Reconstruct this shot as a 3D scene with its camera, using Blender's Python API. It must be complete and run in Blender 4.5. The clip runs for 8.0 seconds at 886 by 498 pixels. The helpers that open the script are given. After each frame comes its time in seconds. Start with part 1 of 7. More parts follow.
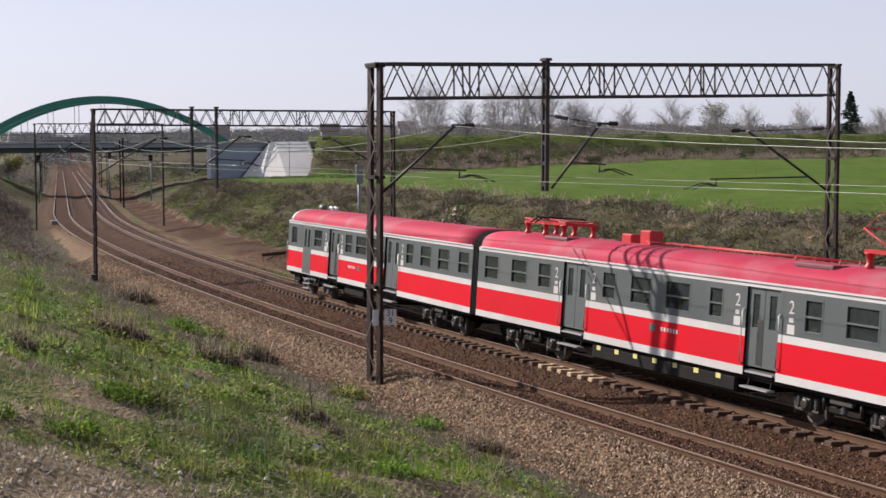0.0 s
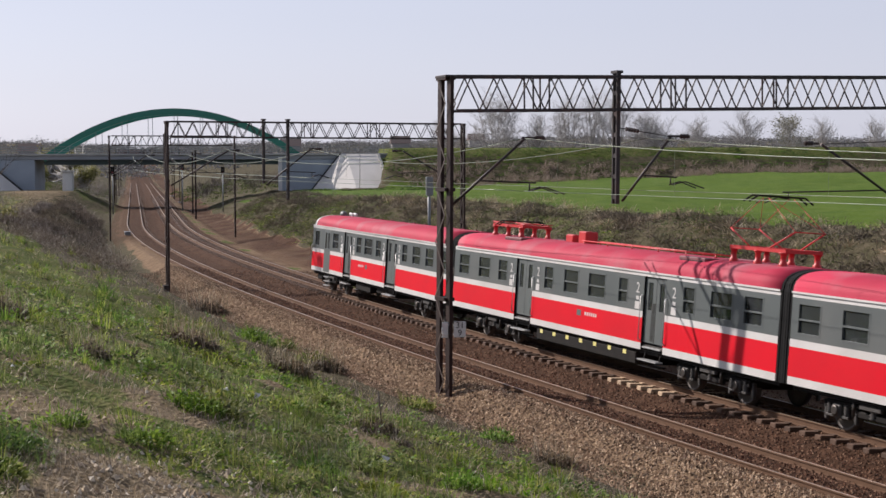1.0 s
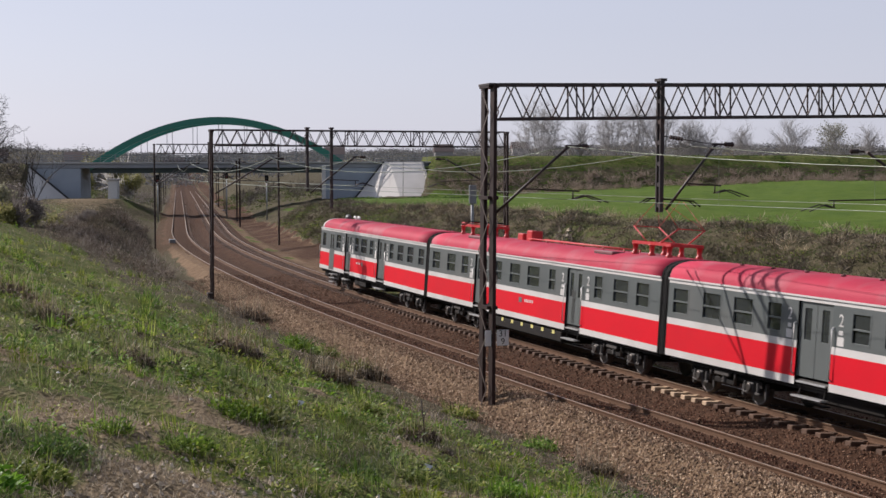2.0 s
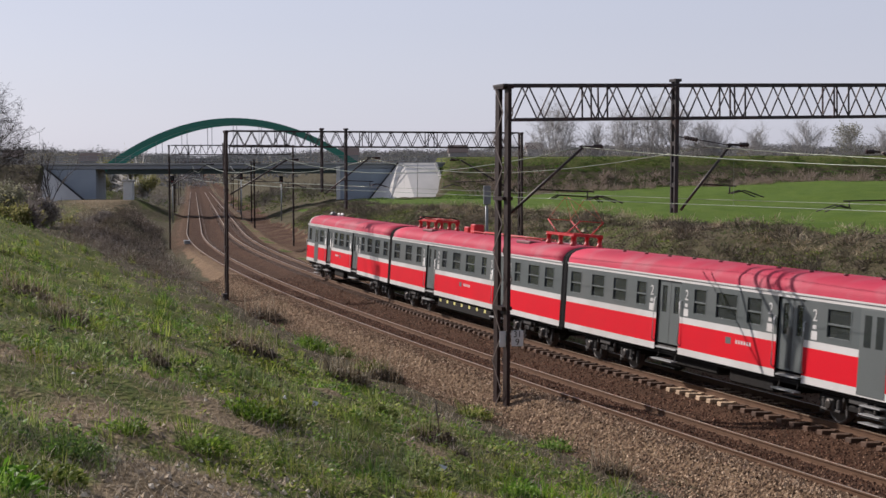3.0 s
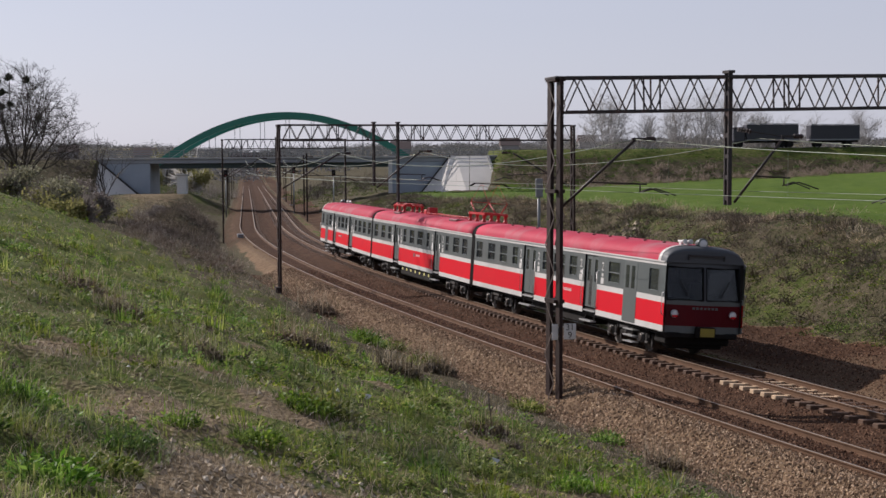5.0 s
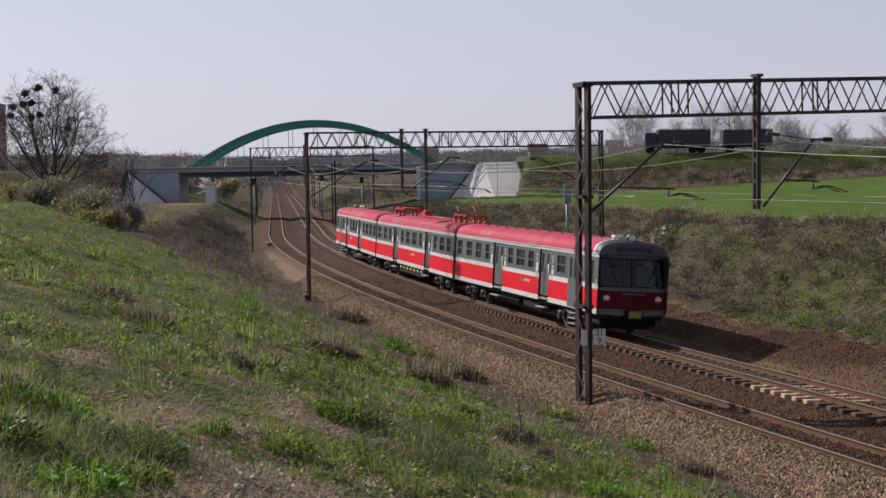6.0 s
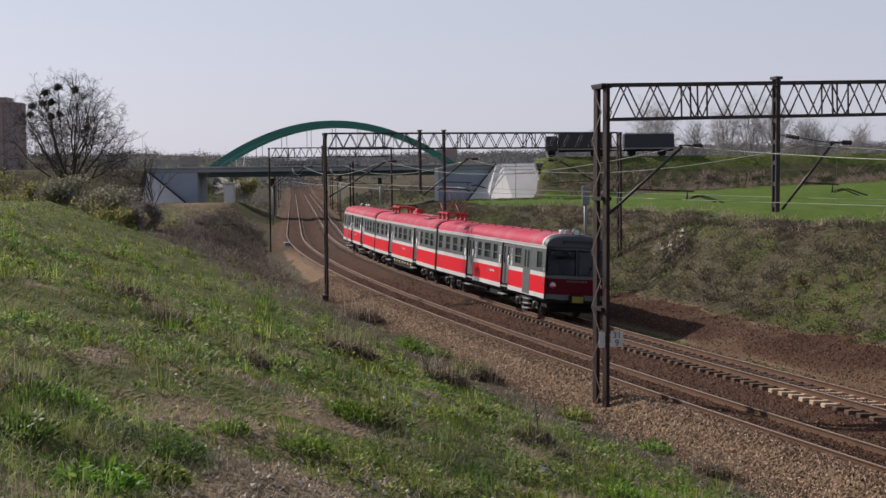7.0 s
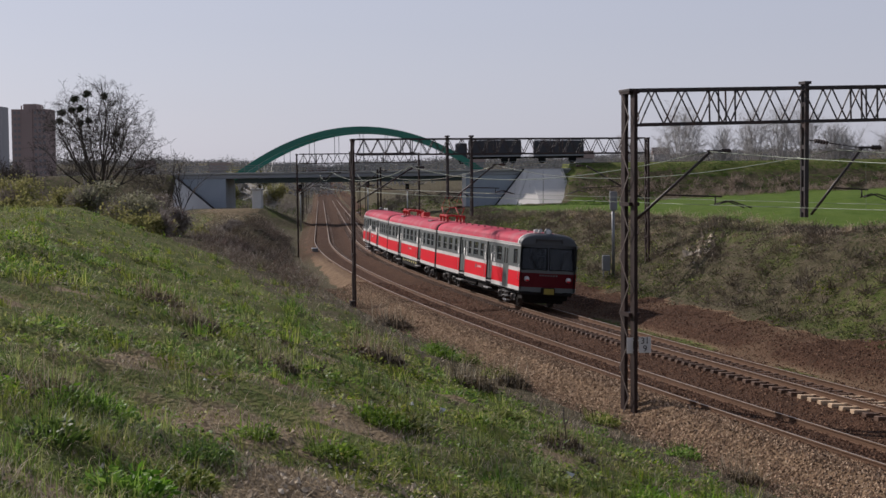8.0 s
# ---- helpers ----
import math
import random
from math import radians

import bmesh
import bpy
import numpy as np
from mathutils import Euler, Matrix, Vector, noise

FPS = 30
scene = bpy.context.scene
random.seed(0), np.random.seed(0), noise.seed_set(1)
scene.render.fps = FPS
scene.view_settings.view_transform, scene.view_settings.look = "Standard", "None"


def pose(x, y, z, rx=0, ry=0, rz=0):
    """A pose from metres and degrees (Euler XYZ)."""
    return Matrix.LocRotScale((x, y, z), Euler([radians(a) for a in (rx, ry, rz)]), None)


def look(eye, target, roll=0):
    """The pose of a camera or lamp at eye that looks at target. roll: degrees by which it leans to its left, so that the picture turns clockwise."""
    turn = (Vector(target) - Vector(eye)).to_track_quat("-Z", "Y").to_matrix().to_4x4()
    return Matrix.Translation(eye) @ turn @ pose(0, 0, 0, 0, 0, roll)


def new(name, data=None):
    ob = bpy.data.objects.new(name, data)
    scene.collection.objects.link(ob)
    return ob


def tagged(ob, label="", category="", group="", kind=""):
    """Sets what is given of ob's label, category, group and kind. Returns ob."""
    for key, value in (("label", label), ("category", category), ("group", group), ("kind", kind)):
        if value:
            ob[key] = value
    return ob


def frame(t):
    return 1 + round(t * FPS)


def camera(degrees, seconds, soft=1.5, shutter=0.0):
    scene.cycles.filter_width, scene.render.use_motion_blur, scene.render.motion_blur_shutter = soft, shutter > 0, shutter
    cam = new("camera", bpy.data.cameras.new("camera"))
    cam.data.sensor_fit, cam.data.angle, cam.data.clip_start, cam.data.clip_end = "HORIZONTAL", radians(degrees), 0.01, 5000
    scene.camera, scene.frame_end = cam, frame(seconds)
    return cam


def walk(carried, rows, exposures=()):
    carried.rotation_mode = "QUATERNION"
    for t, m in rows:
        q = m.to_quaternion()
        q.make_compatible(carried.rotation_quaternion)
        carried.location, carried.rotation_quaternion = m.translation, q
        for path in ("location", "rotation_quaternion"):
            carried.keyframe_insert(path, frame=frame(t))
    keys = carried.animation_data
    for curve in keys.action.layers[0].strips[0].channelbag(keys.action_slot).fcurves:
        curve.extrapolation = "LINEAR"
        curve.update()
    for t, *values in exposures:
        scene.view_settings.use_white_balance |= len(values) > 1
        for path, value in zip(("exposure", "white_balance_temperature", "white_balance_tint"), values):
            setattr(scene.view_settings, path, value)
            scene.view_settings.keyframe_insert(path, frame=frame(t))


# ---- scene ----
# The eye stands on the grassy cutting bank and only turns.
EYE = (0.0, 0.0, 6.2)
cam = camera(31.83, 8.0, soft=1.5, shutter=0.25)
TURNS = [
    (0.0, 86.309, 0.258, -8.885),
    (0.5, 86.679, 0.054, -7.382),
    (1.0, 86.775, 0.156, -6.304),
    (1.5, 87.039, 0.198, -5.305),
    (3.0, 87.111, 0.217, -4.183),
    (3.5, 87.153, 0.402, -3.806),
    (4.0, 87.019, 0.428, -3.425),
    (4.5, 86.812, 0.302, -2.874),
    (6.0, 87.122, 0.971, -1.241),
    (6.5, 87.183, 0.877, -0.907),
    (7.0, 87.173, 0.673, -0.571),
    (7.5, 87.169, 0.599, -0.030),
    (8.0, 87.395, 0.760, 0.440),
]
walk(cam, [(t, pose(*EYE, rx, ry, rz)) for t, rx, ry, rz in TURNS], [(0.0, 0.36, 5950, 18), (1.5, 0.22, 5950, 18), (3.5, 0.09, 5950, 18), (4.5, 0.05, 5950, 18), (7.5, 0.03, 5950, 18), (8.0, -0.14, 5950, 18)])

# ---- sky and sun ----
SUN_DIR = Vector((-0.765, 0.644, 0.0)).normalized()
SUN_UP = radians(34)
world = bpy.data.worlds.new("world")
scene.world = world
world.use_nodes = True
wn = world.node_tree.nodes
sky = wn.new("ShaderNodeTexSky")
sky.sky_type = "NISHITA"
sky.sun_disc = False
sky.sun_elevation = SUN_UP
sky.sun_rotation = math.atan2(SUN_DIR.x, SUN_DIR.y)
sky.air_density, sky.dust_density, sky.ozone_density = 1.0, 0.9, 1.0
wn["Background"].inputs["Strength"].default_value = 0.084
# thin spring haze takes most of the blue out of the sky
haze = wn.new("ShaderNodeHueSaturation")
haze.inputs["Saturation"].default_value = 0.5
world.node_tree.links.new(sky.outputs["Color"], haze.inputs["Color"])
veil = wn.new("ShaderNodeMix")
veil.data_type = "RGBA"
veil.inputs["B"].default_value = (7.3, 7.3, 7.75, 1)
sky_dir = wn.new("ShaderNodeTexCoord")
sky_axis = wn.new("ShaderNodeSeparateXYZ")
world.node_tree.links.new(sky_dir.outputs["Generated"], sky_axis.inputs["Vector"])
haze_depth = wn.new("ShaderNodeMapRange")
for key, val in (("From Min", 0.0), ("From Max", 0.6), ("To Min", 0.62), ("To Max", 0.0)):
    haze_depth.inputs[key].default_value = val
world.node_tree.links.new(sky_axis.outputs["Z"], haze_depth.inputs["Value"])
world.node_tree.links.new(haze_depth.outputs["Result"], veil.inputs["Factor"])
world.node_tree.links.new(haze.outputs["Color"], veil.inputs["A"])
world.node_tree.links.new(veil.outputs["Result"], wn["Background"].inputs["Color"])
sun_data = bpy.data.lights.new("sun", "SUN")
sun_data.energy, sun_data.angle, sun_data.color = 5.0, radians(0.6), (1.0, 0.90, 0.74)
sun = new("sun", sun_data)
sun.matrix_basis = look((0, 0, 60), Vector((0, 0, 60)) - Vector((SUN_DIR.x * math.cos(SUN_UP), SUN_DIR.y * math.cos(SUN_UP), math.sin(SUN_UP))))

# ---- materials ----


def mat(name, a, b=None, rough=0.6, metal=0.0, scale=4.0, fine=40.0, bump=0.1, dist=0.01, per_piece=0.0, coat=0.0, dirt=None, dirt_amount=0.35):
    """Two-scale varied surface: colour a to b by coarse and fine noise, dirt in patches, grain as bump."""
    m = bpy.data.materials.new(name)
    m.use_nodes = True
    nt = m.node_tree
    n, l = nt.nodes, nt.links
    bs = n["Principled BSDF"]
    b = b or tuple(c * 0.75 for c in a)
    co = n.new("ShaderNodeTexCoord")
    n1 = n.new("ShaderNodeTexNoise")
    n1.inputs["Scale"].default_value = scale
    n1.inputs["Detail"].default_value = 6
    n2 = n.new("ShaderNodeTexNoise")
    n2.inputs["Scale"].default_value = fine
    n2.inputs["Detail"].default_value = 4
    l.new(co.outputs["Object"], n1.inputs["Vector"])
    l.new(co.outputs["Object"], n2.inputs["Vector"])
    add = n.new("ShaderNodeMath")
    add.operation = "MULTIPLY_ADD"
    l.new(n2.outputs["Fac"], add.inputs[0])
    add.inputs[1].default_value = 0.5
    half = n.new("ShaderNodeMath")
    half.operation = "MULTIPLY_ADD"
    l.new(n1.outputs["Fac"], half.inputs[0])
    half.inputs[1].default_value = 1.6
    half.inputs[2].default_value = -0.55
    l.new(half.outputs[0], add.inputs[2])
    ramp = n.new("ShaderNodeMix")
    ramp.data_type = "RGBA"
    l.new(add.outputs[0], ramp.inputs["Factor"])
    ramp.inputs["A"].default_value = (*a, 1)
    ramp.inputs["B"].default_value = (*b, 1)
    out = ramp.outputs["Result"]
    if dirt:
        n3 = n.new("ShaderNodeTexNoise")
        n3.inputs["Scale"].default_value = scale * 0.6
        n3.inputs["Detail"].default_value = 8
        l.new(co.outputs["Object"], n3.inputs["Vector"])
        mr = n.new("ShaderNodeMapRange")
        mr.inputs["From Min"].default_value = 0.5
        mr.inputs["From Max"].default_value = 0.72
        mr.inputs["To Max"].default_value = dirt_amount
        l.new(n3.outputs["Fac"], mr.inputs["Value"])
        dm = n.new("ShaderNodeMix")
        dm.data_type = "RGBA"
        l.new(mr.outputs["Result"], dm.inputs["Factor"])
        l.new(out, dm.inputs["A"])
        dm.inputs["B"].default_value = (*dirt, 1)
        out = dm.outputs["Result"]
    if per_piece:
        info = n.new("ShaderNodeObjectInfo")
        isl = n.new("ShaderNodeNewGeometry")
        sm = n.new("ShaderNodeMath")
        sm.operation = "ADD"
        l.new(info.outputs["Random"], sm.inputs[0])
        l.new(isl.outputs["Random Per Island"], sm.inputs[1])
        fr = n.new("ShaderNodeMath")
        fr.operation = "FRACT"
        l.new(sm.outputs[0], fr.inputs[0])
        mr2 = n.new("ShaderNodeMapRange")
        mr2.inputs["To Min"].default_value = 1 - per_piece
        mr2.inputs["To Max"].default_value = 1 + per_piece
        l.new(fr.outputs[0], mr2.inputs["Value"])
        hsv = n.new("ShaderNodeHueSaturation")
        l.new(mr2.outputs["Result"], hsv.inputs["Value"])
        l.new(out, hsv.inputs["Color"])
        out = hsv.outputs["Color"]
    l.new(out, bs.inputs["Base Color"])
    bs.inputs["Roughness"].default_value = rough
    bs.inputs["Metallic"].default_value = metal
    bs.inputs["Coat Weight"].default_value = coat
    if bump:
        bp = n.new("ShaderNodeBump")
        bp.inputs["Strength"].default_value = bump
        bp.inputs["Distance"].default_value = dist
        l.new(n2.outputs["Fac"], bp.inputs["Height"])
        l.new(bp.outputs["Normal"], bs.inputs["Normal"])
    return m


def glass(name, tint, rough=0.03):
    m = bpy.data.materials.new(name)
    m.use_nodes = True
    bs = m.node_tree.nodes["Principled BSDF"]
    bs.inputs["Base Color"].default_value = (*tint, 1)
    bs.inputs["Roughness"].default_value = rough
    bs.inputs["Transmission Weight"].default_value = 0.85
    bs.inputs["IOR"].default_value = 1.45
    return m


RED = mat("train_red", (0.68, 0.003, 0.014), (0.60, 0.004, 0.016), 0.5, 0, 0.6, 12, 0.03, dirt=(0.36, 0.035, 0.035), dirt_amount=0.16)
# train red darkened: the shade on the cab front is put into the colour
NOSE_SHADE_RED = mat("train_shaded_red", (0.105, 0.002, 0.007), (0.08, 0.003, 0.008), 0.4, 0, 0.8, 12, 0.03)
ROOF_RED = mat("roof_red", (0.46, 0.03, 0.068), (0.37, 0.03, 0.058), 0.66, 0, 0.9, 14, 0.08, dirt=(0.36, 0.18, 0.2), dirt_amount=0.6)
for paint in (RED, ROOF_RED, NOSE_SHADE_RED):
    paint.node_tree.nodes["Principled BSDF"].inputs["Specular IOR Level"].default_value = 0.16
GREY = mat("train_grey", (0.092, 0.108, 0.106), (0.076, 0.088, 0.087), 0.45, 0, 0.7, 14, 0.03, dirt=(0.16, 0.16, 0.15))
# train grey darkened likewise, shade of the cab end painted in
NOSE_SHADE_GREY = mat("cab_shaded_grey", (0.07, 0.078, 0.088), (0.058, 0.064, 0.072), 0.6, 0, 0.7, 14, 0.03)
DOOR_GREY = mat("door_grey", (0.118, 0.133, 0.13), (0.10, 0.112, 0.11), 0.4, 0, 0.9, 14, 0.03)
WHITE = mat("train_white", (0.66, 0.65, 0.63), (0.54, 0.52, 0.5), 0.45, 0, 0.8, 14, 0.03, dirt=(0.35, 0.31, 0.28))
BLACK = mat("running_gear_black", (0.010, 0.0096, 0.0096), (0.018, 0.0155, 0.014), 0.8, 0, 3, 30, 0.3, dirt=(0.035, 0.027, 0.022))
RUBBER = mat("bellows_rubber", (0.009, 0.009, 0.0095), (0.014, 0.014, 0.0145), 0.85, 0, 3, 40, 0.2)
for matte in (BLACK, RUBBER):
    matte.node_tree.nodes["Principled BSDF"].inputs["Specular IOR Level"].default_value = 0.15
WHEEL = mat("wheel_steel", (0.05, 0.042, 0.037), (0.10, 0.09, 0.082), 0.45, 0.7, 4, 30, 0.1)
RIM = mat("polished_tread", (0.12, 0.105, 0.095), (0.085, 0.075, 0.07), 0.6, 0.4, 4, 30, 0.05)
STEEL = mat("light_steel", (0.62, 0.62, 0.62), (0.5, 0.5, 0.5), 0.4, 0.6, 4, 30, 0.05)
PANTO = mat("pantograph_red", (0.52, 0.016, 0.018), (0.38, 0.016, 0.016), 0.45, 0, 2, 20, 0.05)
VENT = mat("roof_vent", (0.2, 0.04, 0.05), (0.13, 0.04, 0.045), 0.6, 0, 3, 20, 0.1)
PLATE_OCHRE = mat("ochre_plate", (0.34, 0.27, 0.03), (0.26, 0.2, 0.03), 0.6)
YELLOW = mat("yellow_mark", (0.75, 0.68, 0.2), (0.65, 0.6, 0.25), 0.5)
LAMP_WHITE = mat("lamp_lens", (0.75, 0.75, 0.74), (0.65, 0.65, 0.66), 0.15, 0, coat=0.6)
WINDOW = glass("train_window", (0.16, 0.18, 0.19))
CAB_GLASS = glass("cab_window", (0.035, 0.045, 0.06))
INTERIOR = mat("train_interior", (0.055, 0.05, 0.042), (0.035, 0.032, 0.03), 0.7)
GEAR = mat("bogie_grey", (0.042, 0.040, 0.038), (0.075, 0.07, 0.066), 0.6, 0.2, 4, 30, 0.3, dirt=(0.06, 0.04, 0.03))
RUST = mat("rusty_paint", (0.018, 0.014, 0.015), (0.032, 0.022, 0.021), 0.55, 0.15, 3, 40, 0.2, dirt=(0.12, 0.05, 0.03))
MAST_BROWN = mat("mast_brown", (0.017, 0.0095, 0.0088), (0.028, 0.0145, 0.0125), 0.6, 0.1, 3, 40, 0.2, dirt=(0.06, 0.03, 0.022))
WIRE = mat("copper_wire", (0.20, 0.23, 0.17), (0.16, 0.19, 0.14), 0.4, 0.5, 3, 30, 0.0)
# mast brown lightened: sunlight on the lacing is put into its colour
LACING_SUNLIT = mat("sunlit_lacing", (0.10, 0.075, 0.065), (0.06, 0.04, 0.034), 0.6, 0.1, 3, 40, 0.2, dirt=(0.16, 0.13, 0.11))
MAST_BROWN.node_tree.nodes["Principled BSDF"].inputs["Specular IOR Level"].default_value = 0.25
RAIL_TOP = mat("rail_head", (0.38, 0.30, 0.23), (0.30, 0.23, 0.17), 0.45, 0.5, 2, 40, 0.05)
RAIL_SIDE = mat("rail_rust", (0.14, 0.078, 0.045), (0.09, 0.05, 0.029), 0.75, 0.1, 3, 40, 0.3)
RAIL_SIDE.node_tree.nodes["Principled BSDF"].inputs["Specular IOR Level"].default_value = 0.2
SLEEPER = mat("sleeper_wood", (0.12, 0.066, 0.038), (0.062, 0.033, 0.02), 0.85, 0, 5, 50, 0.4, per_piece=0.3)
SLEEPER_NEW = mat("sleeper_pale", (0.48, 0.35, 0.23), (0.38, 0.27, 0.17), 0.85, 0, 5, 50, 0.4, per_piece=0.2)
CONCRETE = mat("concrete", (0.45, 0.44, 0.42), (0.36, 0.35, 0.34), 0.85, 0, 0.5, 20, 0.2, dirt=(0.26, 0.25, 0.24))
# bluish shade on the abutments is put into this concrete's colour
CONCRETE_SHADE_BLUE = mat("shade_blue_concrete", (0.36, 0.40, 0.45), (0.29, 0.33, 0.38), 0.8, 0, 0.5, 20, 0.1, dirt=(0.22, 0.24, 0.26))
DECK_GREY = mat("deck_side", (0.30, 0.31, 0.33), (0.24, 0.25, 0.27), 0.7, 0, 0.5, 10, 0.1)
ARCH_GREEN = mat("arch_green", (0.02, 0.20, 0.145), (0.022, 0.165, 0.12), 0.4, 0, 0.4, 10, 0.05)
GIRDER = mat("girder_dark", (0.035, 0.06, 0.055), (0.03, 0.045, 0.045), 0.6, 0, 0.5, 10, 0.1)
DARK = mat("dark_seam", (0.03, 0.03, 0.032), (0.05, 0.045, 0.045), 0.8)
SIGN_GREY = mat("sign_white", (0.62, 0.63, 0.62), (0.5, 0.5, 0.5), 0.6)
INK = mat("sign_ink", (0.02, 0.02, 0.02), (0.03, 0.03, 0.03), 0.6)
GALV = mat("galvanised", (0.25, 0.265, 0.27), (0.19, 0.2, 0.21), 0.5, 0.4, 2, 30, 0.05)
ASPHALT = mat("asphalt", (0.055, 0.055, 0.057), (0.07, 0.07, 0.07), 0.9, 0, 0.5, 30, 0.2)

# ---- plan: the two tracks ----
X1, M0, Y1, CV, GAP = -14.018, -0.08686, 162.51, 0.0014839, 4.194
CANT_MAX = radians(4.0)


def slope_at(y):
    return M0 + CV * min(y - Y1, 0.0)


def track_x(y, off=0.0):
    """x of the line that runs off metres to the right of the near track's middle, at y."""
    b = min(y - Y1, 0.0)
    m = M0 + CV * b
    return X1 + M0 * (y - Y1) + CV / 2 * b * b + off * math.sqrt(1 + m * m)


def cant(y):
    """Lean of the track: outer rail up on the curve, level on the far straight."""
    k = min(max((190.0 - y) / 60.0, 0.0), 1.0)
    return CANT_MAX * k * k * (3 - 2 * k)


def track_point(y, off, side, up):
    """A point on a track: side metres to the right of its middle, up metres above rail level, leaning with the track."""
    c = cant(y)
    s = side * math.cos(c) + up * math.sin(c)
    z = -side * math.sin(c) + up * math.cos(c)
    m = slope_at(y)
    r = math.sqrt(1 + m * m)
    return Vector((track_x(y, off) + s / r, y - m * s / r, z))


# ---- mesh helpers ----


def part(name, bm, material, parent=None, label=""):
    me = bpy.data.meshes.new(name)
    bm.to_mesh(me)
    bm.free()
    for mm in (material if isinstance(material, (list, tuple)) else [material]):
        me.materials.append(mm)
    ob = new(name, me)
    ob.parent = parent
    if label:
        tagged(ob, label)
    return ob


def thing(name, label, category, group="", kind=""):
    return tagged(new(name), label, category, group, kind)


def box(bm, x0, x1, y0, y1, z0, z1, mi=0, bevel=0.0):
    vs = [bm.verts.new((x, y, z)) for x in (x0, x1) for y in (y0, y1) for z in (z0, z1)]
    fs = [bm.faces.new([vs[i] for i in q]) for q in ((0, 1, 3, 2), (4, 6, 7, 5), (0, 4, 5, 1), (2, 3, 7, 6), (0, 2, 6, 4), (1, 5, 7, 3))]
    for fc in fs:
        fc.material_index = mi
    if bevel:
        es = list({e for fc in fs for e in fc.edges})
        bmesh.ops.bevel(bm, geom=es, offset=bevel, segments=1, affect="EDGES")
    return vs


def bar(bm, p, q, w, h=None, mi=0, up=(0, 0, 1)):
    """A rectangular bar from p to q."""
    h = h or w
    p, q = Vector(p), Vector(q)
    d = (q - p).normalized()
    a = d.cross(Vector(up))
    if a.length < 1e-3:
        a = d.cross(Vector((1, 0, 0)))
    a.normalize()
    b = a.cross(d)
    vs = [bm.verts.new(o + a * sx * w / 2 + b * sy * h / 2) for o in (p, q) for sx, sy in ((-1, -1), (1, -1), (1, 1), (-1, 1))]
    for k in range(4):
        bm.faces.new((vs[k], vs[(k + 1) % 4], vs[4 + (k + 1) % 4], vs[4 + k])).material_index = mi
    bm.faces.new(vs[3::-1]).material_index = mi
    bm.faces.new(vs[4:]).material_index = mi


def tube(bm, pts, r, n=6, mi=0, r_end=None):
    """A round tube through the points, closed at both ends."""
    pts = [Vector(p) for p in pts]
    rings = []
    for i, p in enumerate(pts):
        d = (pts[min(i + 1, len(pts) - 1)] - pts[max(i - 1, 0)]).normalized()
        a = d.cross(Vector((0, 0, 1)))
        if a.length < 1e-3:
            a = d.cross(Vector((1, 0, 0)))
        a.normalize()
        b = a.cross(d)
        k = i / max(len(pts) - 1, 1)
        rr = r + ((r_end if r_end is not None else r) - r) * k
        rings.append([bm.verts.new(p + (a * math.cos(2 * math.pi * j / n) + b * math.sin(2 * math.pi * j / n)) * rr) for j in range(n)])
    for u, v in zip(rings, rings[1:]):
        for j in range(n):
            fc = bm.faces.new((u[j], u[(j + 1) % n], v[(j + 1) % n], v[j]))
            fc.material_index = mi
            fc.smooth = True
    bm.faces.new(rings[0][::-1]).material_index = mi
    bm.faces.new(rings[-1]).material_index = mi


def lathe(bm, prof, axis_pt, axis="x", n=20, mi=0):
    """Turned shape: prof rows of (along, radius)."""
    rings = []
    for a, r in prof:
        ring = []
        for j in range(n):
            c, s = r * math.cos(2 * math.pi * j / n), r * math.sin(2 * math.pi * j / n)
            v = {"x": (a, c, s), "y": (c, a, s), "z": (c, s, a)}[axis]
            ring.append(bm.verts.new(Vector(axis_pt) + Vector(v)))
        rings.append(ring)
    for u, v in zip(rings, rings[1:]):
        for j in range(n):
            fc = bm.faces.new((u[j], u[(j + 1) % n], v[(j + 1) % n], v[j]))
            fc.smooth = True
            fc.material_index = mi
    bm.faces.new(rings[0][::-1]).material_index = mi
    bm.faces.new(rings[-1]).material_index = mi


def raw(name, verts, faces, material, parent=None, smooth=False):
    me = bpy.data.meshes.new(name)
    me.from_pydata(verts, [], faces)
    for mm in (material if isinstance(material, (list, tuple)) else [material]):
        me.materials.append(mm)
    if smooth:
        me.polygons.foreach_set("use_smooth", [True] * len(me.polygons))
    me.update()
    ob = new(name, me)
    ob.parent = parent
    return ob


# ---- ground: one sheet, cutting, field and road embankment ----
def lerp_profile(d, rows):
    return np.interp(d, [r[0] for r in rows], [r[1] for r in rows])


NEAR_LEFT = ((0, -0.125), (1.5, -0.15), (2.5, -0.5), (3.1, -0.5), (4.8, -0.05), (10, 1.55), (18.7, 4.5), (30, 4.75), (60, 5.0), (200, 5.2), (3000, 4.0))
FAR_LEFT = ((0, -0.125), (1.5, -0.15), (2.6, -0.55), (3.6, -0.5), (10, 0.9), (16, 1.9), (40, 2.3), (100, 4.0), (3000, 4.0))
NEAR_RIGHT = ((0, -0.165), (1.35, -0.22), (2.0, -0.48), (2.7, -0.48), (3.7, -0.12), (6.0, 0.08), (7.2, 0.45), (11.5, 3.3), (13.5, 3.7), (30, 4.0), (90, 5.0), (300, 5.4), (3000, 4.0))
MID_RIGHT = ((0, -0.165), (1.4, -0.2), (3.4, -0.4), (5.6, -0.1), (6.6, 0.8), (9.0, 2.5), (12, 2.8), (30, 3.1), (90, 4.8), (300, 5.4), (3000, 4.0))
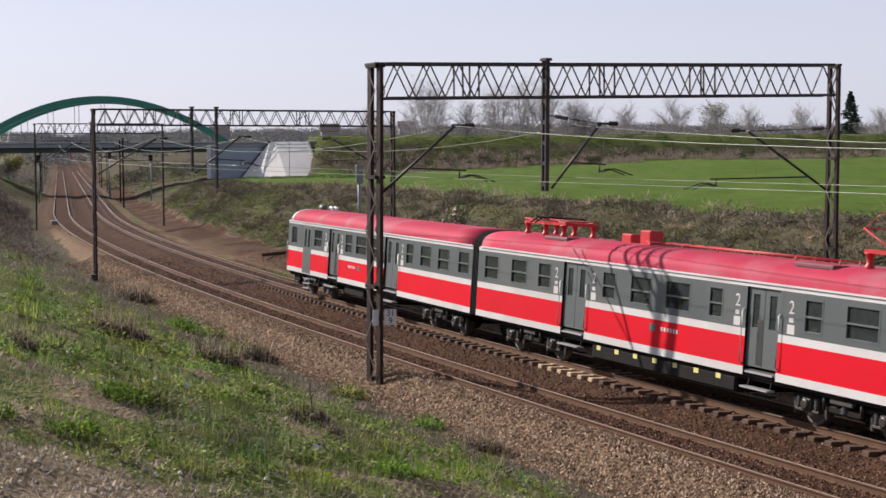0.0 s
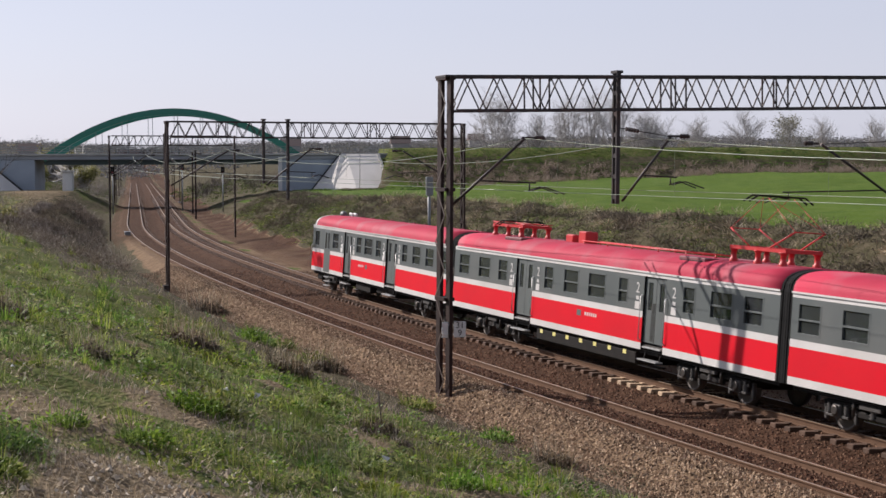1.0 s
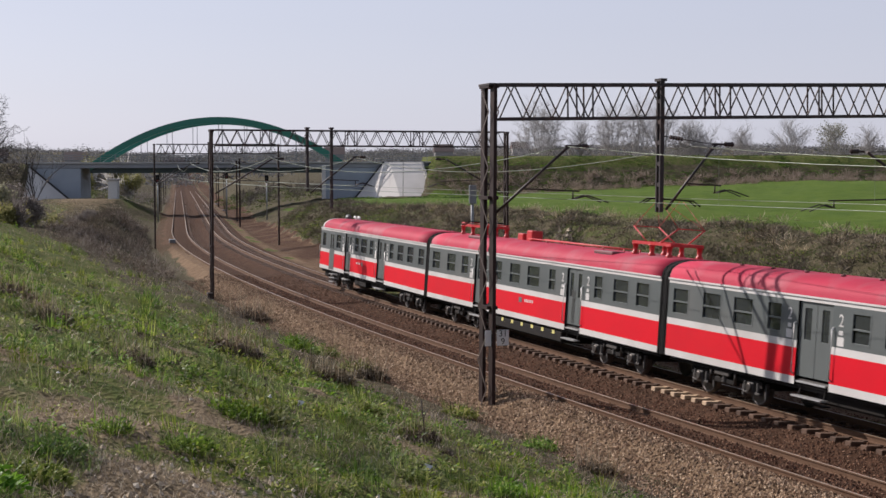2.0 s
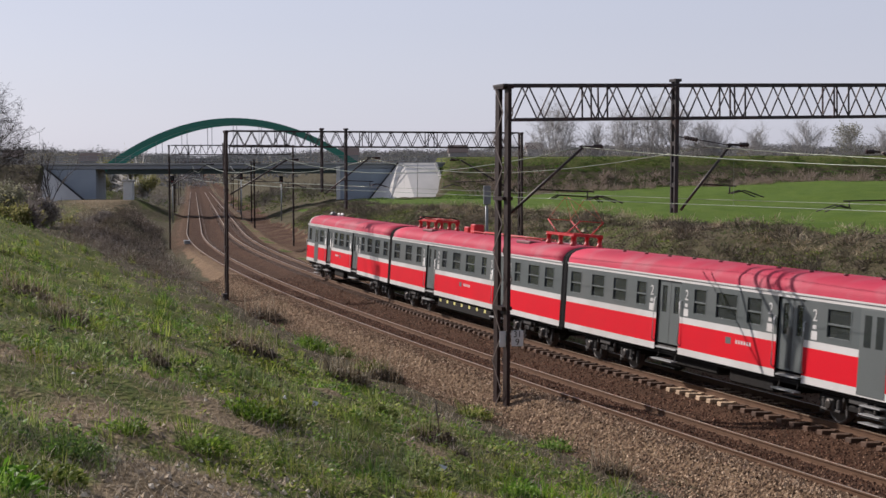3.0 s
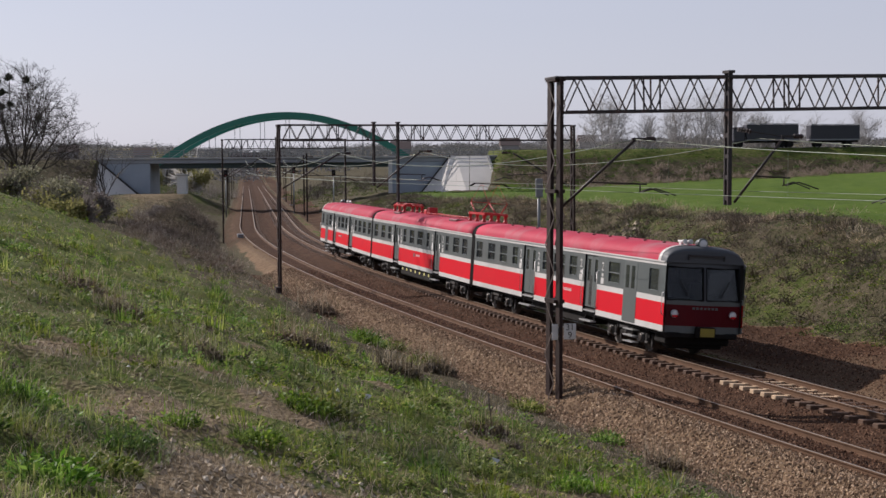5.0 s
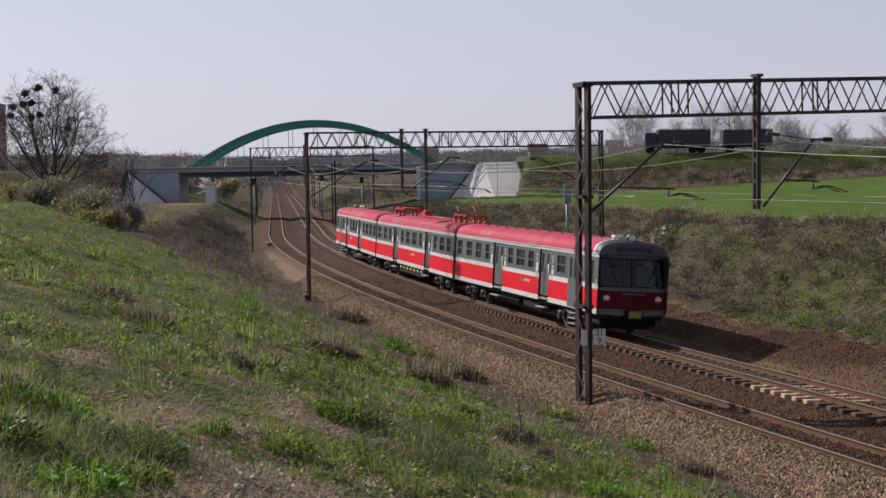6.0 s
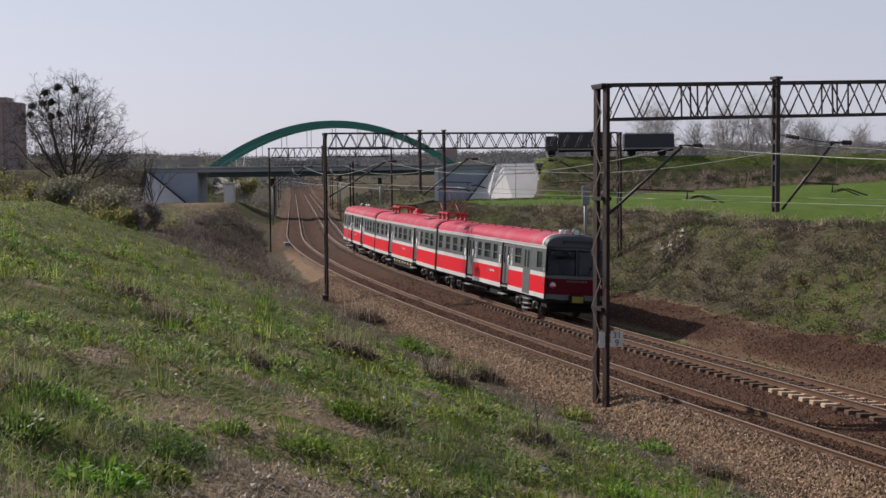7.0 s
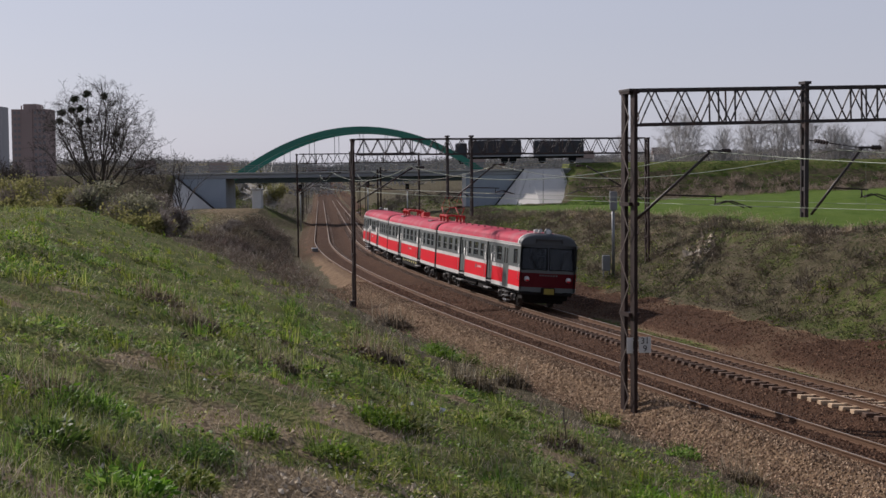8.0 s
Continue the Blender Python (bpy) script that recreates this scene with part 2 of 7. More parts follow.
FAR_RIGHT = ((0, -0.165), (1.4, -0.2), (3.4, -0.6), (5.6, -0.5), (10, 1.0), (16, 2.1), (30, 2.5), (80, 4.4), (300, 5.6), (3000, 4.0))
ROAD_Y, ROAD_Z = 227.0, 8.15


def smooth(k):
    k = np.clip(k, 0, 1)
    return k * k * (3 - 2 * k)


def vnoise(x, y, seed):
    """Cheap smooth value noise on arrays."""
    rs = np.random.RandomState(seed)
    tab = rs.rand(256, 256)
    xi, yi = np.floor(x).astype(int), np.floor(y).astype(int)
    fx, fy = x - xi, y - yi
    fx, fy = fx * fx * (3 - 2 * fx), fy * fy * (3 - 2 * fy)
    a, b = tab[xi % 256, yi % 256], tab[(xi + 1) % 256, yi % 256]
    c, d = tab[xi % 256, (yi + 1) % 256], tab[(xi + 1) % 256, (yi + 1) % 256]
    return (a + (b - a) * fx) * (1 - fy) + (c + (d - c) * fx) * fy - 0.5


def track_xs(y):
    b = np.minimum(y - Y1, 0.0)
    return X1 + M0 * (y - Y1) + CV / 2 * b * b, M0 + CV * b


def left_of_track(x, y):
    tx, m = track_xs(y)
    return (tx - x) / np.sqrt(1 + m * m)


def ground_z(x, y):
    """Height of the ground at x, y (arrays)."""
    x, y = np.asarray(x, float), np.asarray(y, float)
    d = left_of_track(x, y)
    e = -d - GAP
    k = smooth((y - 95.0) / 75.0)
    zl = lerp_profile(d, NEAR_LEFT) * (1 - k) + lerp_profile(d, FAR_LEFT) * k
    k1, k2 = smooth((y - 95.0) / 55.0), smooth((y - 168.0) / 14.0)
    zr = (lerp_profile(e, NEAR_RIGHT) * (1 - k1) + lerp_profile(e, MID_RIGHT) * k1) * (1 - k2) + lerp_profile(e, FAR_RIGHT) * k2
    mid = -0.15 - 0.16 * np.exp(-(((d + GAP / 2) / 0.8) ** 2))
    z = np.where(d > 0, zl, np.where(e > 0, zr, mid))
    # ballast scooped out at the ends of the far track's sleepers
    z = z - 0.065 * np.exp(-(((e + 1.25) / 0.4) ** 2)) * smooth((85.0 - y) / 20.0)
    # lean of the ballast bed with the canted tracks
    ck = smooth((190.0 - y) / 60.0) * math.tan(CANT_MAX)
    for q in (d, -e):
        z = z + np.clip(q, -1.35, 1.35) * (1 - smooth((np.abs(q) - 1.35) / 0.75)) * ck
    # roughness of the slopes
    out = smooth((np.maximum(d, e) - 3.0) / 3.0)
    z = z + out * (vnoise(x / 6.0, y / 6.0, 3) * 0.5 + vnoise(x / 1.7, y / 1.7, 4) * 0.24 + vnoise(x / 0.7, y / 0.7, 5) * 0.15 + vnoise(x / 0.3, y / 0.3, 6) * 0.09)
    # spoil heap beside the near track before the bridge
    z = z + 1.9 * np.exp(-(((d - 6.2) / 2.0) ** 2) - ((y - 150.0) / 15.0) ** 2)
    # levelled pad of earth at the bridge end
    z = np.maximum(z, 2.35 - 0.4 * np.maximum(np.hypot(x + 31.5, y - 216.0) - 5.5, 0))
    # road embankments on both sides of the bridge
    h = ROAD_Z - np.maximum(np.abs(y - ROAD_Y) - 5.4, 0) * 0.52
    hr = h - np.maximum(16.0 - x, 0) * 4.0
    hl = h - 0.9 - np.maximum(x + 40.0, 0) * 4.0
    z = np.maximum(z, np.maximum(hr, hl))
    # far low hills
    z = z + 16.5 * smooth((y - 420.0) / 900.0) + vnoise(x / 260.0, y / 260.0, 8) * 6.0 * smooth((y - 500.0) / 500.0)
    return z


def axis(*spans):
    out = []
    for a, b, n in spans:
        out += list(np.linspace(a, b, n, endpoint=False))
    return np.array(out)


GY = np.concatenate([axis((-60, 4, 40), (4, 9, 20), (9, 32, 150), (32, 60, 90), (60, 150, 110), (150, 270, 76), (270, 600, 40), (600, 2200, 45)), [2200, 2700, 3400, 4200]])
GD = np.concatenate([[-2600, -1500, -900, -600], axis((-420, -90, 40), (-90, -30, 40), (-30, -16, 28), (-16, -5.5, 40), (-5.5, 1.6, 44), (1.6, 12, 60), (12, 24, 90), (24, 34, 40), (34, 90, 40), (90, 400, 30)), [420, 700, 1200, 2600]])
gy, gd = np.meshgrid(GY, GD, indexing="ij")
tx, tm = track_xs(gy)
gx = tx - gd * np.sqrt(1 + tm * tm)
gz = ground_z(gx, gy)
nd = len(GD)
gverts = np.stack([gx, gy, gz], -1).reshape(-1, 3)
gi = (np.arange(len(GY) - 1)[:, None] * nd + np.arange(nd - 1)[None, :]).reshape(-1)
gfaces = np.stack([gi, gi + nd, gi + nd + 1, gi + 1], -1)


def ground_material():
    m = bpy.data.materials.new("ground_cover")
    m.use_nodes = True
    nt = m.node_tree
    n, l = nt.nodes, nt.links
    bs = n["Principled BSDF"]
    bs.inputs["Roughness"].default_value = 0.95
    bs.inputs["Specular IOR Level"].default_value = 0.1
    co = n.new("ShaderNodeTexCoord")

    def tex(scale, detail=6, rough=0.6):
        t = n.new("ShaderNodeTexNoise")
        t.inputs["Scale"].default_value = scale
        t.inputs["Detail"].default_value = detail
        t.inputs["Roughness"].default_value = rough
        l.new(co.outputs["Object"], t.inputs["Vector"])
        return t.outputs["Fac"]

    def ramp(fac, stops):
        r = n.new("ShaderNodeValToRGB")
        while len(r.color_ramp.elements) < len(stops):
            r.color_ramp.elements.new(0.5)
        for el, (p, c) in zip(r.color_ramp.elements, stops):
            el.position, el.color = p, (*c, 1)
        l.new(fac, r.inputs["Fac"])
        return r.outputs["Color"]

    def mix(fac, a, b):
        x = n.new("ShaderNodeMix")
        x.data_type = "RGBA"
        l.new(fac, x.inputs["Factor"])
        l.new(a, x.inputs["A"])
        l.new(b, x.inputs["B"])
        return x.outputs["Result"]

    def attr(name):
        a = n.new("ShaderNodeAttribute")
        a.attribute_name = name
        return a.outputs["Fac"]

    def edge(fac, noise_fac, amount=0.5):
        """Zone weight with a ragged edge."""
        s = n.new("ShaderNodeMath")
        s.operation = "MULTIPLY_ADD"
        l.new(noise_fac, s.inputs[0])
        s.inputs[1].default_value = amount
        s.inputs[2].default_value = -amount / 2
        a = n.new("ShaderNodeMath")
        a.operation = "ADD"
        l.new(fac, a.inputs[0])
        l.new(s.outputs[0], a.inputs[1])
        r = n.new("ShaderNodeMapRange")
        r.inputs["From Min"].default_value = 0.38
        r.inputs["From Max"].default_value = 0.62
        l.new(a.outputs[0], r.inputs["Value"])
        return r.outputs["Result"]

    coarse, mid_n, fine = tex(0.35), tex(2.2), tex(18.0, 8)
    stones = n.new("ShaderNodeTexVoronoi")
    stones.inputs["Scale"].default_value = 14.0
    l.new(co.outputs["Object"], stones.inputs["Vector"])
    grass = mix(coarse, ramp(mid_n, [(0.35, (0.04, 0.06, 0.012)), (0.5, (0.10, 0.12, 0.028)), (0.66, (0.20, 0.165, 0.075))]),
                ramp(fine, [(0.3, (0.028, 0.045, 0.009)), (0.55, (0.10, 0.125, 0.03)), (0.75, (0.28, 0.23, 0.12))]))
    scrub = ramp(mid_n, [(0.3, (0.042, 0.041, 0.019)), (0.5, (0.08, 0.07, 0.04)), (0.7, (0.13, 0.105, 0.072))])
    gravel_tan = mix(stones.outputs["Color"], ramp(fine, [(0.3, (0.085, 0.055, 0.034)), (0.7, (0.30, 0.205, 0.125))]), ramp(mid_n, [(0.35, (0.09, 0.059, 0.037)), (0.65, (0.28, 0.195, 0.122))]))
    gravel_brown = mix(stones.outputs["Color"], ramp(fine, [(0.3, (0.028, 0.0145, 0.0085)), (0.7, (0.105, 0.054, 0.031))]), ramp(mid_n, [(0.35, (0.036, 0.0195, 0.0115)), (0.65, (0.11, 0.06, 0.037))]))
    field = ramp(tex(0.5, 5), [(0.3, (0.062, 0.108, 0.015)), (0.55, (0.088, 0.138, 0.02)), (0.75, (0.11, 0.15, 0.032))])
    dirt = ramp(fine, [(0.3, (0.10, 0.076, 0.044)), (0.55, (0.22, 0.168, 0.105)), (0.75, (0.42, 0.345, 0.24))])
    c = mix(edge(attr("scrub"), mid_n, 0.9), grass, scrub)
    c = mix(edge(attr("dirt"), mid_n, 1.1), c, dirt)
    c = mix(edge(attr("field"), coarse, 0.3), c, field)
    c = mix(edge(attr("gravel"), mid_n, 0.5), c, gravel_tan)
    c = mix(edge(attr("bed"), mid_n, 0.5), c, gravel_brown)
    l.new(c, bs.inputs["Base Color"])
    bp = n.new("ShaderNodeBump")
    bp.inputs["Strength"].default_value = 0.7
    bp.inputs["Distance"].default_value = 0.06
    bsum = n.new("ShaderNodeMath")
    bsum.operation = "ADD"
    l.new(fine, bsum.inputs[0])
    l.new(stones.outputs["Distance"], bsum.inputs[1])
    l.new(bsum.outputs[0], bp.inputs["Height"])
    l.new(bp.outputs["Normal"], bs.inputs["Normal"])
    return m


GROUND = ground_material()
ground = raw("ground", gverts.tolist(), gfaces.tolist(), GROUND, smooth=True)
tagged(ground, "grassy railway cutting with gravel bed and green field", "ground", kind="structure")


def zone_weights(x, y):
    """Which cover lies where: gravel shoulder, brown track bed, field, dry scrub, bare dirt."""
    d = left_of_track(x, y)
    e = -d - GAP
    wob = vnoise(x / 2.5, y / 2.5, 11) * 1.2
    gravel = smooth((3.0 - 0.8 * smooth((y - 80.0) / 40.0) + wob * 0.7 - d) / 0.9) * (d > -1.2)
    bed = ((d < 0.7 + 0.3 * wob) & (e < 6.2 + wob)).astype(float)
    gravel = np.maximum(gravel, ((e > 1.6) & (e < 6.2 + wob)) * 1.0)
    bed = np.where(e > 1.6, bed * (0.62 + wob * 0.22), bed)
    damp = np.exp(-(((e - 2.3) / 0.55) ** 2)) * (0.55 + wob)
    gravel, bed = gravel * (1 - np.clip(damp, 0, 1)), bed * (1 - np.clip(damp, 0, 1))
    bed = np.maximum(bed, 0.55 * smooth((y - 95.0) / 40.0) * (d > -1.3) * (d < 2.6))
    fld = smooth((e - 13.2 + 3.6 * smooth((y - 100.0) / 50.0) - wob) / 0.8) * smooth((213.0 + 0.02 * x - y) / 2.0) * (e > 5)
    sc = np.where(e > 5.5, 0.85 - 0.4 * smooth((vnoise(x / 5, y / 5, 12) - 0.1) / 0.3), 0.0)
    sc = np.maximum(sc, np.where((d > 3) & (d < 9), 0.35 + 0.5 * smooth((y - 55) / 25.0) + wob * 0.3, 0.0))
    sc = np.maximum(sc, np.where(d > 1.4, smooth((6.6 + 1.6 * wob - d) / 1.8) * 0.95, 0.0))
    sc = np.maximum(sc, np.where((d > 1.4) & (y > 100), np.where(d < 13, 0.8, 0.3), 0.0))
    sc = np.where(y > 206, 0.72 + wob * 0.5 - 0.5 * smooth((y - 218.0) / 2.0) * (x > 10), sc)
    far = smooth((y - 240.0) / 60.0)
    sc = np.maximum(sc, far * 0.9)
    dr = np.exp(-((((x + 0.6) / 1.5) ** 2) + ((y - 12.9) / 2.4) ** 2)) * 0.75 + np.exp(-((((x - 0.7) / 1.0) ** 2) + ((y - 12.6) / 1.6) ** 2)) * 0.7 + np.exp(-((((x + 2.4) / 1.3) ** 2) + ((y - 17.0) / 2.2) ** 2)) * 0.75 + smooth((vnoise(x / 1.4, y / 1.4, 13) - 0.10) / 0.2) * 0.6 * (d > 6) * (y < 40)
    dr = np.maximum(dr, 0.9 * np.exp(-(((x + 31.0) / 5.0) ** 2) - ((y - 214.0) / 8.0) ** 2))
    return {"gravel": gravel, "bed": bed, "field": fld, "scrub": sc, "dirt": dr}


for zname, zval in zone_weights(gverts[:, 0], gverts[:, 1]).items():
    at = ground.data.attributes.new(zname, "FLOAT", "POINT")
    at.data.foreach_set("value", np.clip(zval, 0, 1).astype(np.float32))


def zat(x, y):
    return float(ground_z(np.array([x]), np.array([y]))[0])


# ---- tracks ----
def rail_mesh(off, side):
    prof = ((-0.070, -0.172), (-0.070, -0.160), (-0.012, -0.135), (-0.012, -0.045), (-0.036, -0.035), (-0.036, -0.004), (-0.028, 0.0), (0.028, 0.0), (0.036, -0.004), (0.036, -0.035), (0.012, -0.045), (0.012, -0.135), (0.070, -0.160), (0.070, -0.172))
    ys = list(np.arange(-30, 200, 2.0)) + list(np.arange(200, 1200, 20.0))
    verts, faces = [], []
    np_ = len(prof)
    for y in ys:
        for a, b in prof:
            verts.append(track_point(y, off, side + a, b))
    for i in range(len(ys) - 1):
        for j in range(np_):
            k = (j + 1) % np_
            faces.append((i * np_ + j, i * np_ + k, (i + 1) * np_ + k, (i + 1) * np_ + j))
    return verts, faces


def track(off, label):
    tr = thing("railway_track", label, "railway track", "tracks in the cutting", "structure")
    for side in (-0.7535, 0.7535):
        v, fcs = rail_mesh(off, side)
        r = raw("rail", v, fcs, [RAIL_SIDE, RAIL_TOP], tr)
        r.data.polygons.foreach_set("material_index", [1 if i % 14 in (5, 6, 7) else 0 for i in range(len(fcs))])
    return tr


track_near = track(0.0, "rusty steel railway track with wooden sleepers in pale gravel")
track_far = track(GAP, "worn steel railway track on brown ballast under the train")


# ---- overhead line: lattice gantries, masts and wires ----
def lattice_mast(name, h, width, parent, material, taper=0.0, deep=0.17):
    """Two channels joined by zigzag lacing; local y across the pair."""
    mast = part(name, _posts(h, width, taper, deep), material, parent)
    n = int(h / 0.75)
    for i in range(n):
        bm = bmesh.new()
        z0, z1 = h * i / n, h * (i + 1) / n
        s = 1 if i % 2 else -1
        for dx in (-deep / 2 - 0.004, deep / 2 + 0.004):
            bar(bm, (dx, -s * width / 2, z0), (dx, s * width / 2, z1), 0.05, 0.012, up=(1, 0, 0))
        part("lacing_bar", bm, LACING_SUNLIT, mast)
    for z in (0.15, h * 0.33, h * 0.66, h - 0.06):
        bm = bmesh.new()
        box(bm, -deep / 2 - 0.012, deep / 2 + 0.012, -width / 2 - 0.02, width / 2 + 0.02, z - 0.05, z + 0.05)
        part("tie_plate", bm, material, mast)
    return mast


def _posts(h, width, taper, deep):
    bm = bmesh.new()
    for s in (-1, 1):
        bar(bm, (0, s * (width / 2 + taper), 0), (0, s * width / 2, h), 0.10, deep)
    return bm


def truss(length, height, parent, material):
    """Box girder of angles with zigzag webs on both faces."""
    for y in (-0.31, 0.31):
        for z in (0, height):
            bm = bmesh.new()
            bar(bm, (0, y, z), (length, y, z), 0.08, 0.08)
            part("chord", bm, material, parent)
    n = max(int(round(length / (height * 0.92))), 4)
    for y, ph in ((-0.31, 0), (0.31, 0.1)):
        step = length / n
        for i in range(n):
            a = i * step + ph * step * 0.6
            if a + step > length:
                break
            for p, q in (((a, y, 0.02), (a + step / 2, y, height - 0.02)), ((a + step / 2, y, height - 0.02), (a + step, y, 0.02))):
                bm = bmesh.new()
                bar(bm, p, q, 0.03, 0.035)
                part("web_bar", bm, material, parent)
    for k in (0.17, 0.46, 0.69):
        bm = bmesh.new()
        for dx in (-0.25, 0.25):
            for y in (-0.31, 0.31):
                bar(bm, (k * length + dx, y, 0), (k * length + dx, y, height), 0.04, 0.04)
        box(bm, k * length - 0.3, k * length + 0.3, -0.33, 0.33, -0.02, 0.02)
        part("splice", bm, material, parent)


def bracket(parent, root_x, reach, z_low, z_high, material, sgn=1, arm_from=0.38, arm_past=0.25, tie=None):
    """Slanted cantilever tube with insulator, steady arm, pull-off and, where given, a tie rod at (x, z)."""
    bm = bmesh.new()
    tip = (root_x + sgn * reach, 0, z_high)
    tube(bm, [(root_x, 0, z_low), tip], 0.042, 8)
    arm = part("cantilever", bm, material, parent)
    bm = bmesh.new()
    lathe(bm, [(0, 0.05), (0.05, 0.08), (0.1, 0.05), (0.15, 0.08), (0.2, 0.05), (0.25, 0.08), (0.3, 0.05)], (tip[0] + (0.3 if sgn > 0 else -0.6), 0, z_high + 0.02), "x", 10)
    box(bm, tip[0] - 0.10, tip[0] + 0.62 * sgn, -0.03, 0.03, z_high - 0.02, z_high + 0.05)
    part("insulator", bm, material, arm)
    k = arm_from
    sx, sz = root_x + sgn * reach * k, z_low + (z_high - z_low) * k
    bm = bmesh.new()
    ex = root_x + sgn * (reach + arm_past)
    tube(bm, [(sx, 0, sz), (ex, 0, sz - 0.06)], 0.026, 6)
    tube(bm, [(ex - sgn * 0.2, 0, sz - 0.05), (ex - sgn * 0.2, 0, sz - 0.28)], 0.022, 6)
    part("steady_arm", bm, material, arm)
    bm = bmesh.new()
    for dy in (-0.08, 0.08):
        tube(bm, [(ex - sgn * 0.2, dy, sz - 0.28), (ex + sgn * 0.2, dy * 2, sz - 0.18), (ex + sgn * 0.8, dy * 3, sz - 0.38)], 0.02, 5)
    part("pull_off", bm, material, arm)
    if tie:
        bm = bmesh.new()
        tube(bm, [(tie[0], 0, tie[1]), tip], 0.014, 6)
        n = Vector((tip[0] - tie[0], 0, tip[2] - tie[1])).normalized()
        for q in range(5):
            p = Vector((tie[0], 0, tie[1])) + n * (0.25 + q * 0.09)
            tube(bm, [p, p + n * 0.05], 0.065, 8)
        part("tie_rod", bm, material, arm)


def gantry(label, left_x, left_y, span, base_l, base_r, top, depth, hang_at, hang_low, arms, lean=0.0, hang2=(), rise=0.0, near=(0.62, 0.17), far=(0.45, 0.13)):
    """A portal over both tracks: two lattice masts, a truss and hanging posts."""
    g = thing("catenary_gantry", label, "gantry", "gantries over the tracks")
    m = slope_at(left_y)
    ang = math.atan2(-m, 1.0)
    g.matrix_basis = Matrix.Translation((left_x, left_y, 0)) @ pose(0, 0, 0, 0, lean, math.degrees(ang))
    for x, b, (wide, deep) in ((0, base_l, near), (span, base_r, far)):
        tall = top - b + rise * x / span - 0.05
        ms = lattice_mast("mast", tall, wide, g, MAST_BROWN, 0.03, deep)
        ms.matrix_basis = Matrix.Translation((x, 0, b))
        bm = bmesh.new()
        box(bm, -0.35, 0.35, -0.4, 0.4, -0.6, 0.02, bevel=0.03)
        part("footing", bm, CONCRETE, ms)
        bm = bmesh.new()
        box(bm, -deep / 2 - 0.02, deep / 2 + 0.02, -wide / 2 - 0.07, wide / 2 + 0.07, tall - 0.05, tall + 0.02, bevel=0.01)
        part("mast_cap", bm, RUST, ms)
    ho = tagged(new("truss"), "dark steel lattice beam")
    ho.parent = g
    ho.matrix_basis = Matrix.Translation((0.2, 0, top - depth - 0.06)) @ pose(0, 0, 0, 0, -math.degrees(math.atan2(rise, span)), 0)
    truss(span - 0.4, depth, ho, RUST)
    for hx, low in ((hang_at, hang_low), *hang2):
        bm = bmesh.new()
        head = top + rise * hx / span
        for s in (-0.11, 0.11):
            bar(bm, (hx, s, low), (hx, s, head + 0.12), 0.07, 0.12)
        for i in range(6):
            z = low + 0.2 + i * (top - low) / 6
            box(bm, hx - 0.05, hx + 0.05, -0.14, 0.14, z - 0.06, z + 0.06)
        box(bm, hx - 0.1, hx + 0.1, -0.2, 0.2, head + 0.04, head + 0.12)
        hp = part("hanging_post", bm, RUST, g)
    for root, reach, zl, zh, sgn, *more in arms:
        bracket(g, root, reach, zl, zh, RUST, sgn, *more)
    return g


G1 = gantry("dark brown steel lattice gantry spanning both tracks", 4.78, 43.17, 15.65, -0.7, 0.2, 8.62, 0.95, 5.33, 5.0,
            [(0.15, 2.28, 4.93, 6.87, 1, 0.38, 0.35), (5.55, 1.6, 5.08, 6.98, 1, 0.40, 0.20, (5.4, 7.22)), (15.4, 3.0, 5.0, 6.82, -1, 0.22, 1.35, (15.5, 6.95))], lean=0.55, rise=0.39,
            near=(0.70, 0.29), far=(0.42, 0.13))
G2 = gantry("brown steel lattice gantry farther along the curve", -5.36, 81.22, 16.1, -0.7, 0.3, 8.35, 0.8, 5.05, 5.1,
            [(0.2, 3.0, 5.0, 6.8, 1), (5.2, 2.4, 5.0, 6.9, 1), (15.9, 3.2, 5.0, 6.8, -1)], lean=0.2, hang2=((6.35, 4.2),))
G3 = gantry("slim dark lattice gantry before the road bridge", -13.65, 134.37, 10.6, -0.7, -0.55, 8.5, 0.8, 4.6, 5.1,
            [(0.2, 3.0, 5.0, 6.8, 1), (4.8, 2.4, 5.0, 6.9, 1)])
for gyy in (262.0, 312.0, 365.0):
    g = gantry("small distant gantry beyond the road bridge", track_x(gyy, -2.9), gyy, 10.4, -0.7, -0.4, 8.4, 0.8, 4.6, 5.1, [(0.2, 3.0, 5.0, 6.8, 1)])


def lone_mast(y, off, label, h=8.2, arm=1):
    g = thing("catenary_mast", label, "mast", "masts beside the tracks")
    m = slope_at(y)
    x = track_x(y, off)
    g.matrix_basis = Matrix.Translation((x, y, zat(x, y) - 0.1)) @ pose(0, 0, 0, 0, 0, math.degrees(math.atan2(-m, 1.0)))
    lattice_mast("mast", h, 0.5, g, MAST_BROWN)
    bracket(g, 0.15 * arm, 2.6, 5.4, 7.1, RUST, arm)


for yy, oo, aa in ((185.0, -2.8, 1), (185.0, GAP + 2.9, -1), (208.0, GAP + 3.4, -1), (241.0, -2.9, 1), (241.0, GAP + 3.0, -1), (286.0, GAP + 3.0, -1), (338.0, GAP + 3.0, -1)):
    lone_mast(yy, oo, "thin dark catenary mast beside the straight track", arm=aa)


